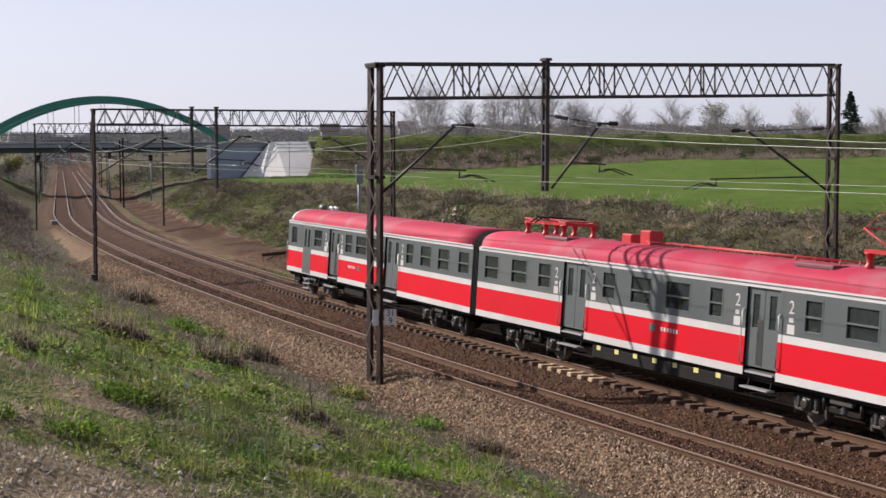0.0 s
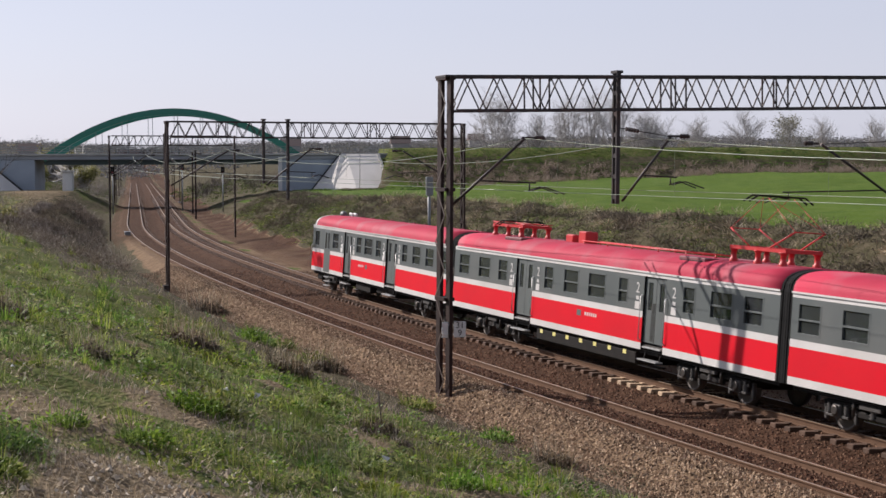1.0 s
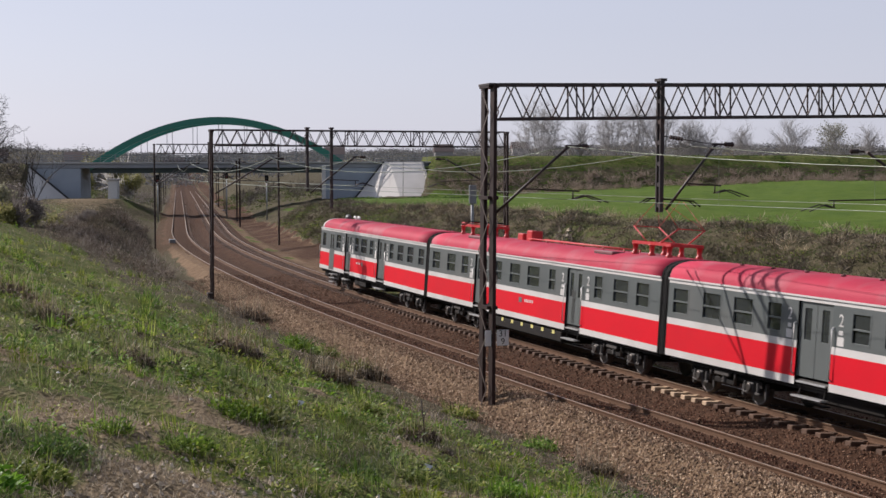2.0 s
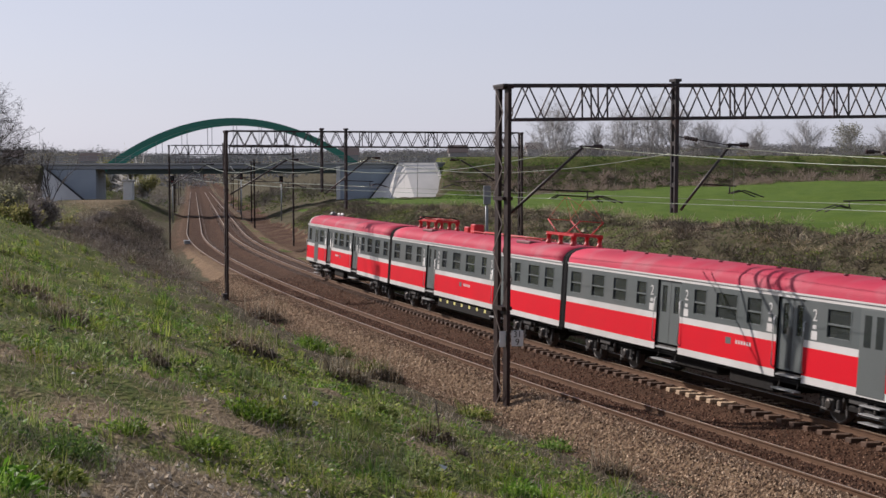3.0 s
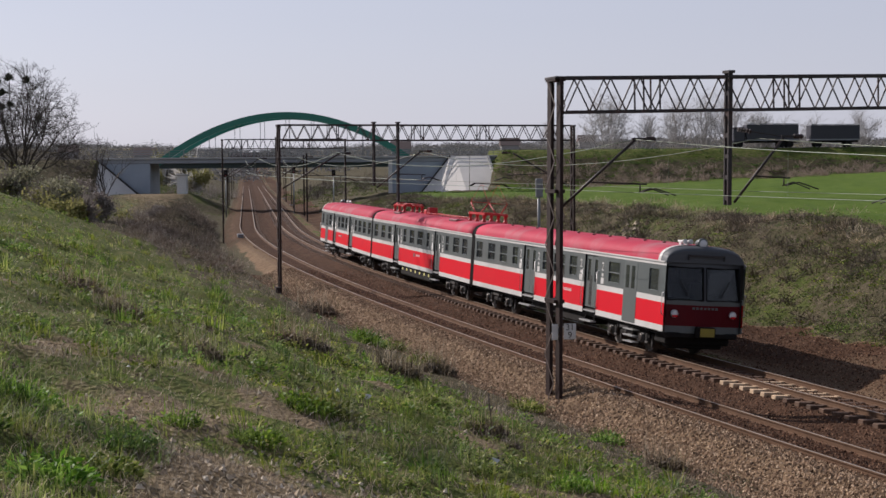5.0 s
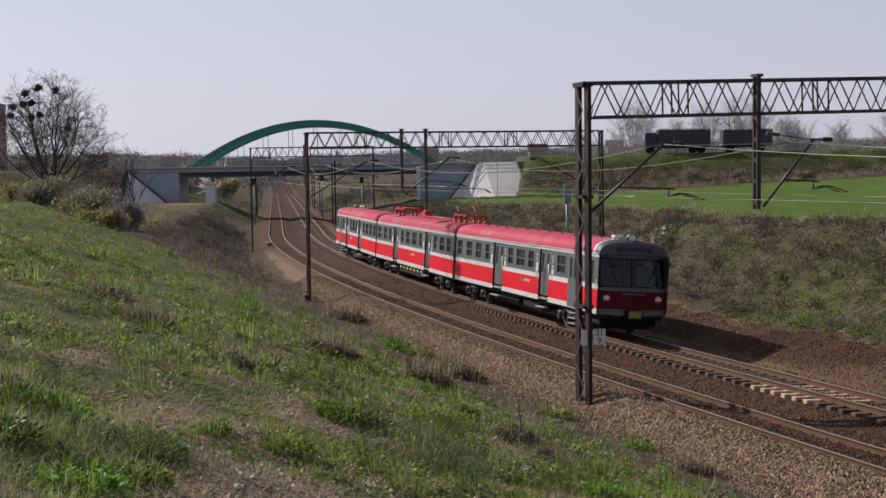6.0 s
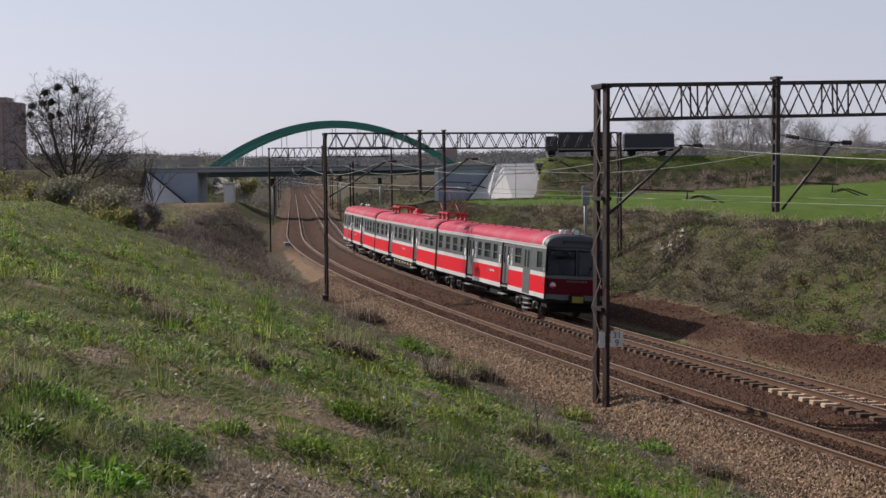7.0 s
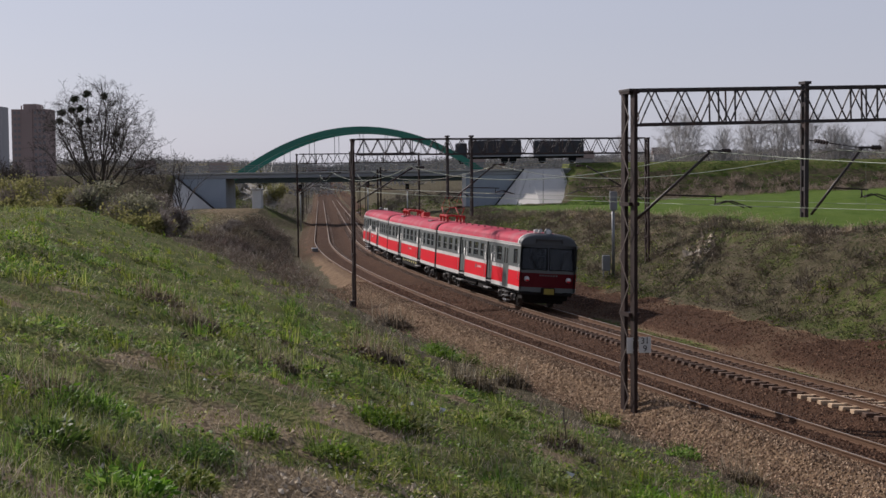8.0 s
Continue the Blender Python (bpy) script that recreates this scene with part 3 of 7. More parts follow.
def wires():
    """Contact and carrier wires of both tracks, strung from gantry to gantry."""
    stations = [(-4.0, 0), (43.8, 1), (82.0, 2), (134.8, 3), (185.0, 4), (241.0, 5), (300.0, 6)]
    for name, off, stag in (("catenary_wire", 0.15, 0.25), ("catenary_wire", GAP - 0.1, -0.25)):
        w = thing(name, "pale copper overhead wires strung above the track", "wire", "overhead wires")
        for kind, zz, sag in (("carrier_wire", 6.85, 0.75), ("contact_wire", 5.35, 0.0)):
            for (ya, ia), (yb, ib) in zip(stations, stations[1:]):
                bm = bmesh.new()
                pts = []
                for k in range(13):
                    u = k / 12
                    o = off + stag * (1 if ia % 2 else -1) * (1 - 2 * u)
                    a = Vector((track_x(ya, off), ya))
                    b = Vector((track_x(yb, off), yb))
                    p = a.lerp(b, u)
                    pts.append((p.x + (o - off), p.y, zz - sag * 4 * u * (1 - u)))
                tube(bm, pts, (0.012 if kind == "carrier_wire" else 0.008) if ya < 80 else 0.018, 4)
                part(kind, bm, WIRE, w)
        for (ya, ia), (yb, ib) in zip(stations[:4], stations[1:5]):
            for k in range(1, 6):
                u = k / 6
                p = Vector((track_x(ya, off), ya)).lerp(Vector((track_x(yb, off), yb)), u)
                o = stag * (1 if ia % 2 else -1) * (1 - 2 * u)
                bm = bmesh.new()
                bar(bm, (p.x + o, p.y, 5.35), (p.x + o, p.y, 6.85 - 3.0 * u * (1 - u)), 0.006, 0.006)
                part("dropper", bm, WIRE, w)


wires()


# ---- kilometre sign on the first mast ----
def text_mesh(txt, size, depth=0.004):
    cu = bpy.data.curves.new("writing", "FONT")
    cu.body, cu.size, cu.extrude, cu.align_x, cu.align_y = txt, size, depth, "CENTER", "CENTER"
    tmp = bpy.data.objects.new("writing", cu)
    scene.collection.objects.link(tmp)
    dg = bpy.context.evaluated_depsgraph_get()
    me = bpy.data.meshes.new_from_object(tmp.evaluated_get(dg))
    bpy.data.objects.remove(tmp)
    return me


def writing(txt, size, material, parent, m, name="lettering"):
    me = text_mesh(txt, size)
    me.materials.clear()
    me.materials.append(material)
    ob = new(name, me)
    ob.parent = parent
    ob.matrix_basis = m
    return ob


def km_sign():
    s = thing("kilometre_sign", "grey-white kilometre plates 31 and 9 on the lattice mast", "sign")
    s.matrix_basis = Matrix.Translation((4.97, 42.72, 0.0)) @ pose(0, 0, 0, 0, 0.6, 6)
    bm = bmesh.new()
    box(bm, 0.02, 0.36, -0.03, -0.01, 1.32, 1.76, bevel=0.004)
    pl = part("plate", bm, SIGN_GREY, s)
    # narrowed to fit the camera's view, where only an edge shows
    bm = bmesh.new()
    box(bm, -0.31, -0.13, 0.01, 0.03, 1.30, 1.74, bevel=0.004)
    part("plate", bm, SIGN_GREY, s, "second plate, cut narrow to look edge-on")
    bm = bmesh.new()
    for z in (1.4, 1.66):
        box(bm, -0.3, 0.3, -0.012, 0.012, z - 0.015, z + 0.015)
    part("clamp", bm, STEEL, s)
    for txt, z in (("31", 1.65), ("9", 1.43)):
        writing(txt, 0.25, INK, pl, Matrix.Translation((0.19, -0.035, z)) @ pose(0, 0, 0, 90, 0, 0))


km_sign()


# ---- road bridge with a green tied arch ----
def bridge():
    y0, y1 = 222.0, 232.0
    b = thing("road_bridge", "concrete road bridge with a green steel arch over the tracks", "bridge")
    bm = bmesh.new()
    box(bm, -40.5, 18.0, y0, y1, 6.55, 7.15, bevel=0.05)
    part("deck", bm, DECK_GREY, b)
    bm = bmesh.new()
    for yy in (y0 + 0.7, y1 - 1.3):
        box(bm, -31.6, 1.6, yy, yy + 0.6, 5.85, 6.55)
    part("girder", bm, GIRDER, b)
    bm = bmesh.new()
    for x in np.arange(-29, 1, 4.0):
        box(bm, x, x + 0.3, y0 + 1.3, y1 - 1.3, 6.0, 6.55)
    part("cross_beam", bm, GIRDER, b)
    for yy in (y0 - 0.25, y1 - 0.35):
        bm = bmesh.new()
        box(bm, -40.5, 18.0, yy, yy + 0.6, 7.15, 7.4, bevel=0.04)
        part("kerb_beam", bm, CONCRETE, b)
    # arches
    for yy in (y0 + 0.9, y1 - 0.9):
        bm = bmesh.new()
        xa, xb, rise = -31.7, 4.6, 6.75
        n = 36
        rings = []
        for i in range(n + 1):
            u = i / n
            x = xa + (xb - xa) * u
            z = 6.6 + rise * 4 * u * (1 - u)
            dz = rise * 4 * (1 - 2 * u) / (xb - xa)
            nrm = Vector((-dz, 0, 1)).normalized()
            c = Vector((x, yy, z))
            rings.append([bm.verts.new(c + Vector((0, sy * 0.45, 0)) + nrm * sz * 0.42) for sy, sz in ((-1, -1), (1, -1), (1, 1), (-1, 1))])
        for u, v in zip(rings, rings[1:]):
            for j in range(4):
                bm.faces.new((u[j], u[(j + 1) % 4], v[(j + 1) % 4], v[j]))
        bm.faces.new(rings[0])
        bm.faces.new(rings[-1][::-1])
        arch = part("arch", bm, ARCH_GREEN, b, "dark green steel box arch")
        for i in range(1, 10):
            u = i / 10
            x = xa + (xb - xa) * u
            bm = bmesh.new()
            tube(bm, [(x, yy, 7.1), (x, yy, 6.6 + rise * 4 * u * (1 - u))], 0.045, 6)
            part("hanger", bm, GALV, arch)
    for u in (0.3, 0.5, 0.7):
        x, z = -31.7 + 36.3 * u, 6.6 + 6.75 * 4 * u * (1 - u)
        bm = bmesh.new()
        tube(bm, [(x, y0 + 1.3, z), (x, y1 - 1.3, z)], 0.22, 8)
        part("arch_brace", bm, ARCH_GREEN, b)
    # railings
    for yy in (y0 - 0.1, y1 + 0.1):
        bm = bmesh.new()
        for x in np.arange(-40, 18.1, 2.0):
            box(bm, x - 0.03, x + 0.03, yy - 0.03, yy + 0.03, 7.4, 8.4)
        for z in (7.75, 8.05, 8.4):
            box(bm, -40.4, 18.0, yy - 0.025, yy + 0.025, z - 0.03, z + 0.03)
        part("railing", bm, GALV, b)
    # abutments: solid walls with sloping wing walls
    for sgn, xin, xout, lab in ((-1, -32.8, -40.4, "left"), (1, 1.2, 12.0, "right")):
        bm = bmesh.new()
        box(bm, min(xin, xout), max(xin, xout), y0 + 0.1, y1 - 0.1, 0.0, 6.55, bevel=0.05)
        ab = part("abutment", bm, CONCRETE_SHADE_BLUE, b, "pale abutment wall with bluish shade in its colour")
    # plain white strip standing in for a likely drain pipe
    bm = bmesh.new()
    box(bm, 1.0, 1.55, y0 - 0.15, y0 + 0.1, 1.6, 6.9, bevel=0.03)
    part("corner_upright", bm, WHITE, b, "white upright strip at the abutment corner")
    # side stair and mast lights on the deck
    for x in (-22.5, -20.7, -18.9, -13.5, -5.0):
        bm = bmesh.new()
        tube(bm, [(x, y1 - 0.4, 7.4), (x, y1 - 0.4, 12.2 if x > -14 else 10.2)], 0.05, 6)
        part("lamp_post", bm, GALV, b)
    return b


bridge()


def revetment(label, top, foot, zt, zb, material):
    """Concrete slope paving that wraps the embankment end: slabs between joints, from top points to foot points."""
    t = thing("revetment", label, "retaining wall")
    for i in range(len(top) - 1):
        bm = bmesh.new()
        vs = []
        for u, lo in ((0.012, 0), (0.988, 0), (0.988, 1), (0.012, 1)):
            r0, r1 = (foot if lo else top)[i:i + 2]
            p = Vector((r0[0] + (r1[0] - r0[0]) * u, r0[1] + (r1[1] - r0[1]) * u, zb if lo else zt))
            vs.append((bm.verts.new(p), bm.verts.new(p + Vector((0, 0.3, -0.35)))))
        bm.faces.new([v[0] for v in vs])
        bm.faces.new([v[1] for v in vs][::-1])
        for j in range(4):
            k = (j + 1) % 4
            bm.faces.new((vs[j][0], vs[j][1], vs[k][1], vs[k][0]))
        bmesh.ops.recalc_face_normals(bm, faces=bm.faces)
        part("slab", bm, material, t)
    for k, name, w, mm in ((0, "coping", 0.3, DARK), (-1, "edge_kerb", 0.28, CONCRETE)):
        bm = bmesh.new()
        bar(bm, (*top[k], zt + 0.05), (*foot[k], zb + 0.05), w, 0.25)
        part(name, bm, mm, t)


PALE = mat("pale_concrete", (0.72, 0.69, 0.64), (0.60, 0.57, 0.53), 0.85, 0, 0.4, 14, 0.2, dirt=(0.42, 0.40, 0.36))
revetment("pale concrete slope paving beside the bridge abutment", ((9.8, 221.7), (10.6, 221.7), (12.6, 221.7), (15.2, 221.7)), ((5.1, 221.4), (8.2, 214.6), (12.0, 212.5), (16.6, 212.5)), 7.3, 1.4, PALE)
revetment("white concrete slope paving at the bridge end", ((-39.6, 221.7), (-40.8, 221.7), (-44.0, 221.7)), ((-33.2, 221.2), (-38.5, 213.5), (-47.5, 212.5)), 6.6, 1.2, PALE)


def hut():
    h = thing("relay_hut", "small white equipment hut beside the track", "hut")
    bm = bmesh.new()
    base = zat(-27.6, 217.0)
    box(bm, -28.25, -26.95, 216.0, 218.0, base - 0.6, 4.85, bevel=0.04)
    part("wall", bm, SIGN_GREY, h)
    bm = bmesh.new()
    box(bm, -28.4, -26.8, 215.8, 218.2, 4.85, 5.1, bevel=0.05)
    part("roof", bm, CONCRETE, h)


hut()


def road_surface():
    bm = bmesh.new()
    box(bm, 18.0, 420.0, ROAD_Y - 3.6, ROAD_Y + 3.6, ROAD_Z - 0.25, ROAD_Z + 0.05)
    r = part("road", bm, ASPHALT)
    tagged(r, "grey asphalt road on the embankment", "road", kind="structure")


road_surface()


# ---- trackside box and signal post right of the tracks ----
def signal_post():
    s = thing("signal_post", "galvanised steel post with a lamp head and cabinet", "signal post")
    x, y = 8.75, 86.3
    z = zat(x, y) - 0.05
    s.matrix_basis = Matrix.Translation((x, y, z))
    bm = bmesh.new()
    tube(bm, [(0, 0, 0), (0, 0, 4.3)], 0.085, 10)
    part("pole", bm, GALV, s)
    bm = bmesh.new()
    box(bm, -0.18, 0.22, -0.16, 0.12, 3.7, 4.75, bevel=0.03)
    part("lamp_head", bm, GALV, s)
    bm = bmesh.new()
    box(bm, -0.62, -0.18, -0.15, 0.2, 0.35, 1.2, bevel=0.03)
    cab = part("cabinet", bm, GALV, s)
    bm = bmesh.new()
    for a in (-0.56, -0.24):
        box(bm, a - 0.03, a + 0.03, -0.1, 0.1, -0.1, 0.35)
    part("leg", bm, GALV, cab)
    bm = bmesh.new()
    box(bm, -0.2, 0.2, -0.2, 0.2, -0.4, 0.08, bevel=0.02)
    part("base_block", bm, CONCRETE, s)


signal_post()


# ---- small things along the tracks ----
SIGNAL_RED = mat("signal_red", (0.16, 0.01, 0.01), (0.12, 0.01, 0.01), 0.4)


def far_signal(y, off, h):
    s = thing("railway_signal", "black-headed signal on a grey post by the track", "signal", "signals near the bridge")
    x = track_x(y, off)
    s.matrix_basis = Matrix.Translation((x, y, zat(x, y) - 0.05))
    bm = bmesh.new()
    tube(bm, [(0, 0, 0), (0, 0, h)], 0.08, 8)
    part("post", bm, GALV, s)
    bm = bmesh.new()
    box(bm, -0.24, 0.24, -0.2, 0.05, h - 0.1, h + 0.85, bevel=0.05)
    hd = part("signal_head", bm, BLACK, s)
    for z, mm in ((0.15, SIGNAL_RED), (0.5, DARK)):
        bm = bmesh.new()
        lathe(bm, [(-0.3, 0.11), (-0.2, 0.11)], (0, 0, h + z - 0.05), "y", 12)
        part("lens", bm, mm, hd)


for sy_, so_, sh_ in ((205.0, -2.7, 5.4), (212.0, GAP + 2.2, 5.6), (200.0, GAP + 6.9, 5.0)):
    far_signal(sy_, so_, sh_)


def trackside_box(y, off, w, d, h, label, shell):
    s = thing("trackside_box", label, "equipment box", "boxes by the track")
    x = track_x(y, off)
    s.matrix_basis = Matrix.Translation((x, y, zat(x, y) - 0.05)) @ pose(0, 0, 0, 0, 0, math.degrees(math.atan2(-slope_at(y), 1.0)))
    bm = bmesh.new()
    box(bm, -w / 2, w / 2, -d / 2, d / 2, 0.05, h, bevel=0.04)
    part("housing", bm, shell, s)
    bm = bmesh.new()
    box(bm, -w / 2 - 0.04, w / 2 + 0.04, -d / 2 - 0.04, d / 2 + 0.04, h, h + 0.06, bevel=0.02)
    part("lid", bm, shell, s)
    bm = bmesh.new()
    for sx in (-1, 1):
        box(bm, sx * w * 0.35 - 0.05, sx * w * 0.35 + 0.05, -d / 2, d / 2, -0.25, 0.06)
    part("foot", bm, CONCRETE, s)


trackside_box(136.0, -1.15, 0.5, 1.3, 0.30, "grey steel point machine box beside the near rail", GALV)
trackside_box(80.4, -3.45, 0.24, 0.3, 0.32, "small dark cable box at the foot of the mast", RUST)


def loose_rail(y, off, length, turn, label):
    s = thing("loose_rail", label, "rail", "rails left beside the tracks")
    x = track_x(y, off)
    s.matrix_basis = Matrix.Translation((x, y, zat(x, y))) @ pose(0, 0, 0, 0, 0, turn)
    bm = bmesh.new()
    box(bm, -0.07, 0.07, -length / 2, length / 2, 0.0, 0.03)
    box(bm, -0.012, 0.012, -length / 2, length / 2, 0.03, 0.14)
    box(bm, -0.036, 0.036, -length / 2, length / 2, 0.14, 0.18)
    part("rail_bar", bm, RAIL_SIDE, s)


loose_rail(92.0, GAP + 4.4, 3.2, -40, "rusty loose rail lying on the gravel beside the track")


# ---- train: three cars of an electric multiple unit ----
Z_SKIRT, Z_RED0, Z_RED1, Z_WHITE1, Z_CORN0, Z_CORN1, Z_TOP = 1.03, 1.22, 1.92, 2.10, 3.08, 3.19, 3.74
HALF = 1.36
BODY_DROP = 0.17
WIN0, WIN1 = 2.22, 2.98
END_WINDOWS = [(0.48, 1.30), (3.65, 4.70), (7.65, 8.45), (8.90, 10.10), (10.60, 11.35), (14.25, 14.95), (15.60, 16.60), (17.20, 18.20), (18.95, 19.85)]
END_DOORS = [(5.65, 6.90), (12.10, 13.55)]
MID_WINDOWS = [(0.85, 1.75), (2.25, 3.35), (4.10, 4.75), (7.85, 8.45), (9.25, 10.40), (11.05, 12.10), (12.85, 13.55), (16.50, 17.30), (18.00, 19.05), (19.90, 20.90)]
MID_DOORS = [(5.65, 6.90), (14.40, 15.75)]


def side_wall(car, s, length, windows, doors, mid):
    """One flank with real openings; s is the sign of the side, distances run back from the car's front."""
    ys = sorted({0.0, length, *[v for w in windows for v in w], *[v for d in doors for v in d]})
    zs = [Z_SKIRT, Z_RED0, Z_RED1, Z_WHITE1, WIN0, WIN1, Z_CORN0, Z_CORN1]
    mats = [1, 0, 1, 2, 2, 2, 1]
    bm = bmesh.new()
    for a, b in zip(ys, ys[1:]):
        c = (a + b) / 2
        door = any(d0 < c < d1 for d0, d1 in doors)
        win = any(w0 < c < w1 for w0, w1 in windows)
        for i, (z0, z1) in enumerate(zip(zs, zs[1:])):
            if door and z1 <= Z_CORN0 + 1e-6:
                continue
            if win and i == 4:
                continue
            x = s * HALF
            vs = [bm.verts.new((x, mid - p, z)) for p, z in ((a, z0), (b, z0), (b, z1), (a, z1))]
            fc = bm.faces.new(vs if s > 0 else vs[::-1])
            fc.material_index = mats[i]
            # inner skin
            wi = [bm.verts.new((x - s * 0.07, mid - p, z)) for p, z in ((a, z0), (b, z0), (b, z1), (a, z1))]
            bm.faces.new(wi[::-1] if s > 0 else wi).material_index = 3
    # reveals of the openings
    for a, b, z0, z1 in [(w0, w1, WIN0, WIN1) for w0, w1 in windows] + [(d0, d1, Z_SKIRT, Z_CORN0) for d0, d1 in doors]:
        o, q = s * HALF, s * (HALF - 0.07)
        ring = ((a, z0), (b, z0), (b, z1), (a, z1))
        for k in range(4):
            p, r = ring[k], ring[(k + 1) % 4]
            vs = [bm.verts.new(v) for v in ((o, mid - p[0], p[1]), (q, mid - p[0], p[1]), (q, mid - r[0], r[1]), (o, mid - r[0], r[1]))]
            bm.faces.new(vs).material_index = 4
    bmesh.ops.remove_doubles(bm, verts=bm.verts, dist=0.0005)
    return part("side_wall", bm, [RED, WHITE, GREY, INTERIOR, RUBBER], car)


def window_unit(car, s, mid, a, b, drop=0.36, single=False):
    """Framed window in two panes: fixed below, drop-light above."""
    bm = bmesh.new()
    x0, x1 = sorted((s * (HALF - 0.05), s * (HALF + 0.006)))
    ya, yb = mid - b, mid - a
    t = 0.045
    for r in ((ya, ya + t, WIN0, WIN1), (yb - t, yb, WIN0, WIN1), (ya + t, yb - t, WIN0, WIN0 + t), (ya + t, yb - t, WIN1 - t, WIN1)):
        box(bm, x0, x1, *r)
    w = part("window", bm, GREY, car)
    zm = WIN0 + drop
    panes = [(WIN0 + t, WIN1 - t, 0.03)] if single else [(WIN0 + t, zm - 0.02, 0.045), (zm + 0.02, WIN1 - t, 0.03)]
    if not single:
        bm = bmesh.new()
        box(bm, *sorted((s * (HALF - 0.035), s * (HALF + 0.002))), ya + t, yb - t, zm - 0.02, zm + 0.02)
        part("window_bar", bm, DOOR_GREY, w)
    for z0, z1, xi in panes:
        bm = bmesh.new()
        box(bm, *sorted((s * (HALF - xi - 0.006), s * (HALF - xi))), ya + t, yb - t, z0, z1)
        p = part("pane", bm, WINDOW, w)
        p.visible_shadow = False


def door_unit(car, s, mid, a, b):
    """Pair of recessed sliding leaves with tall panes, grab rails and hanging steps."""
    d = tagged(new("door"), "grey double door")
    d.parent = car
    c = (a + b) / 2
    xo, xi = s * (HALF - 0.06), s * (HALF - 0.10)
    for p, q in ((a, c - 0.01), (c + 0.01, b)):
        bm = bmesh.new()
        x0, x1 = sorted((xo, xi))
        w0, w1 = p + (q - p) * 0.3, p + (q - p) * 0.72
        for r in ((mid - q, mid - w1, 1.25, 3.08), (mid - w0, mid - p, 1.25, 3.08), (mid - w1, mid - w0, 1.25, 2.15), (mid - w1, mid - w0, 2.92, 3.08)):
            box(bm, x0, x1, *r)
        bm2 = bmesh.new()
        leaf = part("door_leaf", bm, DOOR_GREY, d)
        box(bm2, *sorted((s * (HALF - 0.085), s * (HALF - 0.078))), mid - w1, mid - w0, 2.15, 2.92)
        pn = part("pane", bm2, WINDOW, leaf)
        pn.visible_shadow = False
    for p in (a - 0.07, b + 0.07):
        bm = bmesh.new()
        tube(bm, [(s * (HALF + 0.0), mid - p, 1.28), (s * (HALF + 0.06), mid - p, 1.34), (s * (HALF + 0.06), mid - p, 2.5), (s * HALF, mid - p, 2.56)], 0.02, 6)
        part("grab_rail", bm, STEEL, d)
    bm = bmesh.new()
    for z, x in ((1.12, 0.02), (0.78, 0.14)):
        box(bm, *sorted((s * (HALF + x - 0.22), s * (HALF + x))), mid - b + 0.1, mid - a - 0.1, z - 0.02, z + 0.02)
    st = part("step", bm, STEEL, d)
    bm = bmesh.new()
    for p in (a + 0.2, b - 0.2):
        bar(bm, (s * (HALF - 0.10), mid - p, 1.1), (s * (HALF - 0.02), mid - p, 0.76), 0.03)
    box(bm, *sorted((s * (HALF - 0.30), s * (HALF - 0.10))), mid - b + 0.3, mid - a - 0.3, 0.60, 0.64)
    part("step_hanger", bm, BLACK, st)


def roof_shell(car, mid, y0, y1, nose=False):
    """Rounded roof, red, closed at its ends; slopes down over the cab."""
    bm = bmesh.new()
    prof = []
    n = 16
    for i in range(n + 1):
        a = math.pi * i / n
        cx = math.copysign(abs(math.cos(a)) ** 0.62, math.cos(a))
        prof.append((HALF * cx, (Z_TOP - Z_CORN1) * math.sin(a) ** 0.8))
    ds = [y0, y0 + 0.04, y0 + 0.1, y0 + 0.2, y0 + 0.34, y0 + 0.5] if nose else [y0]
    ds += list(np.linspace(ds[-1] + 1.0, y1, 12))
    rings = []
    for dd in ds:
        k = 1.0
        if nose:
            u = min((dd - y0) / 0.5, 1.0)
            k = 0.66 + 0.34 * math.sqrt(max(1 - (1 - u) ** 2, 0))
        w = 1.0 if not nose else 0.975 + 0.025 * min((dd - y0) / 0.3, 1.0)
        rings.append([bm.verts.new((x * w, mid - dd, Z_CORN1 + z * k)) for x, z in prof])
    for u, v in zip(rings, rings[1:]):
        for j in range(n):
            fc = bm.faces.new((u[j], v[j], v[j + 1], u[j + 1]))
            fc.smooth = True
            if nose and rings.index(u) < 5:
                fc.material_index = 1
    bm.faces.new(rings[0]).material_index = 1
    bm.faces.new(rings[-1][::-1])
    r = part("roof", bm, [ROOF_RED, NOSE_SHADE_GREY], car)
    bm = bmesh.new()
    for s in (-1, 1):
        box(bm, *sorted((s * HALF, s * (HALF + 0.035))), mid - y1, mid - y0, Z_CORN1 - 0.015, Z_CORN1 + 0.03)
    part("rain_gutter", bm, WHITE, r)
    if nose:
        bm = bmesh.new()
        a = [bm.verts.new((x * 1.008, mid - y0 - 0.36, Z_CORN1 + z * 1.02)) for x, z in prof]
        b = [bm.verts.new((x * 1.008, mid - y0 - 0.56, Z_CORN1 + z * 1.02)) for x, z in prof]
        for j in range(n):
            bm.faces.new((a[j], b[j], b[j + 1], a[j + 1]))
        part("roof_edge_strip", bm, WHITE, r)
    return r


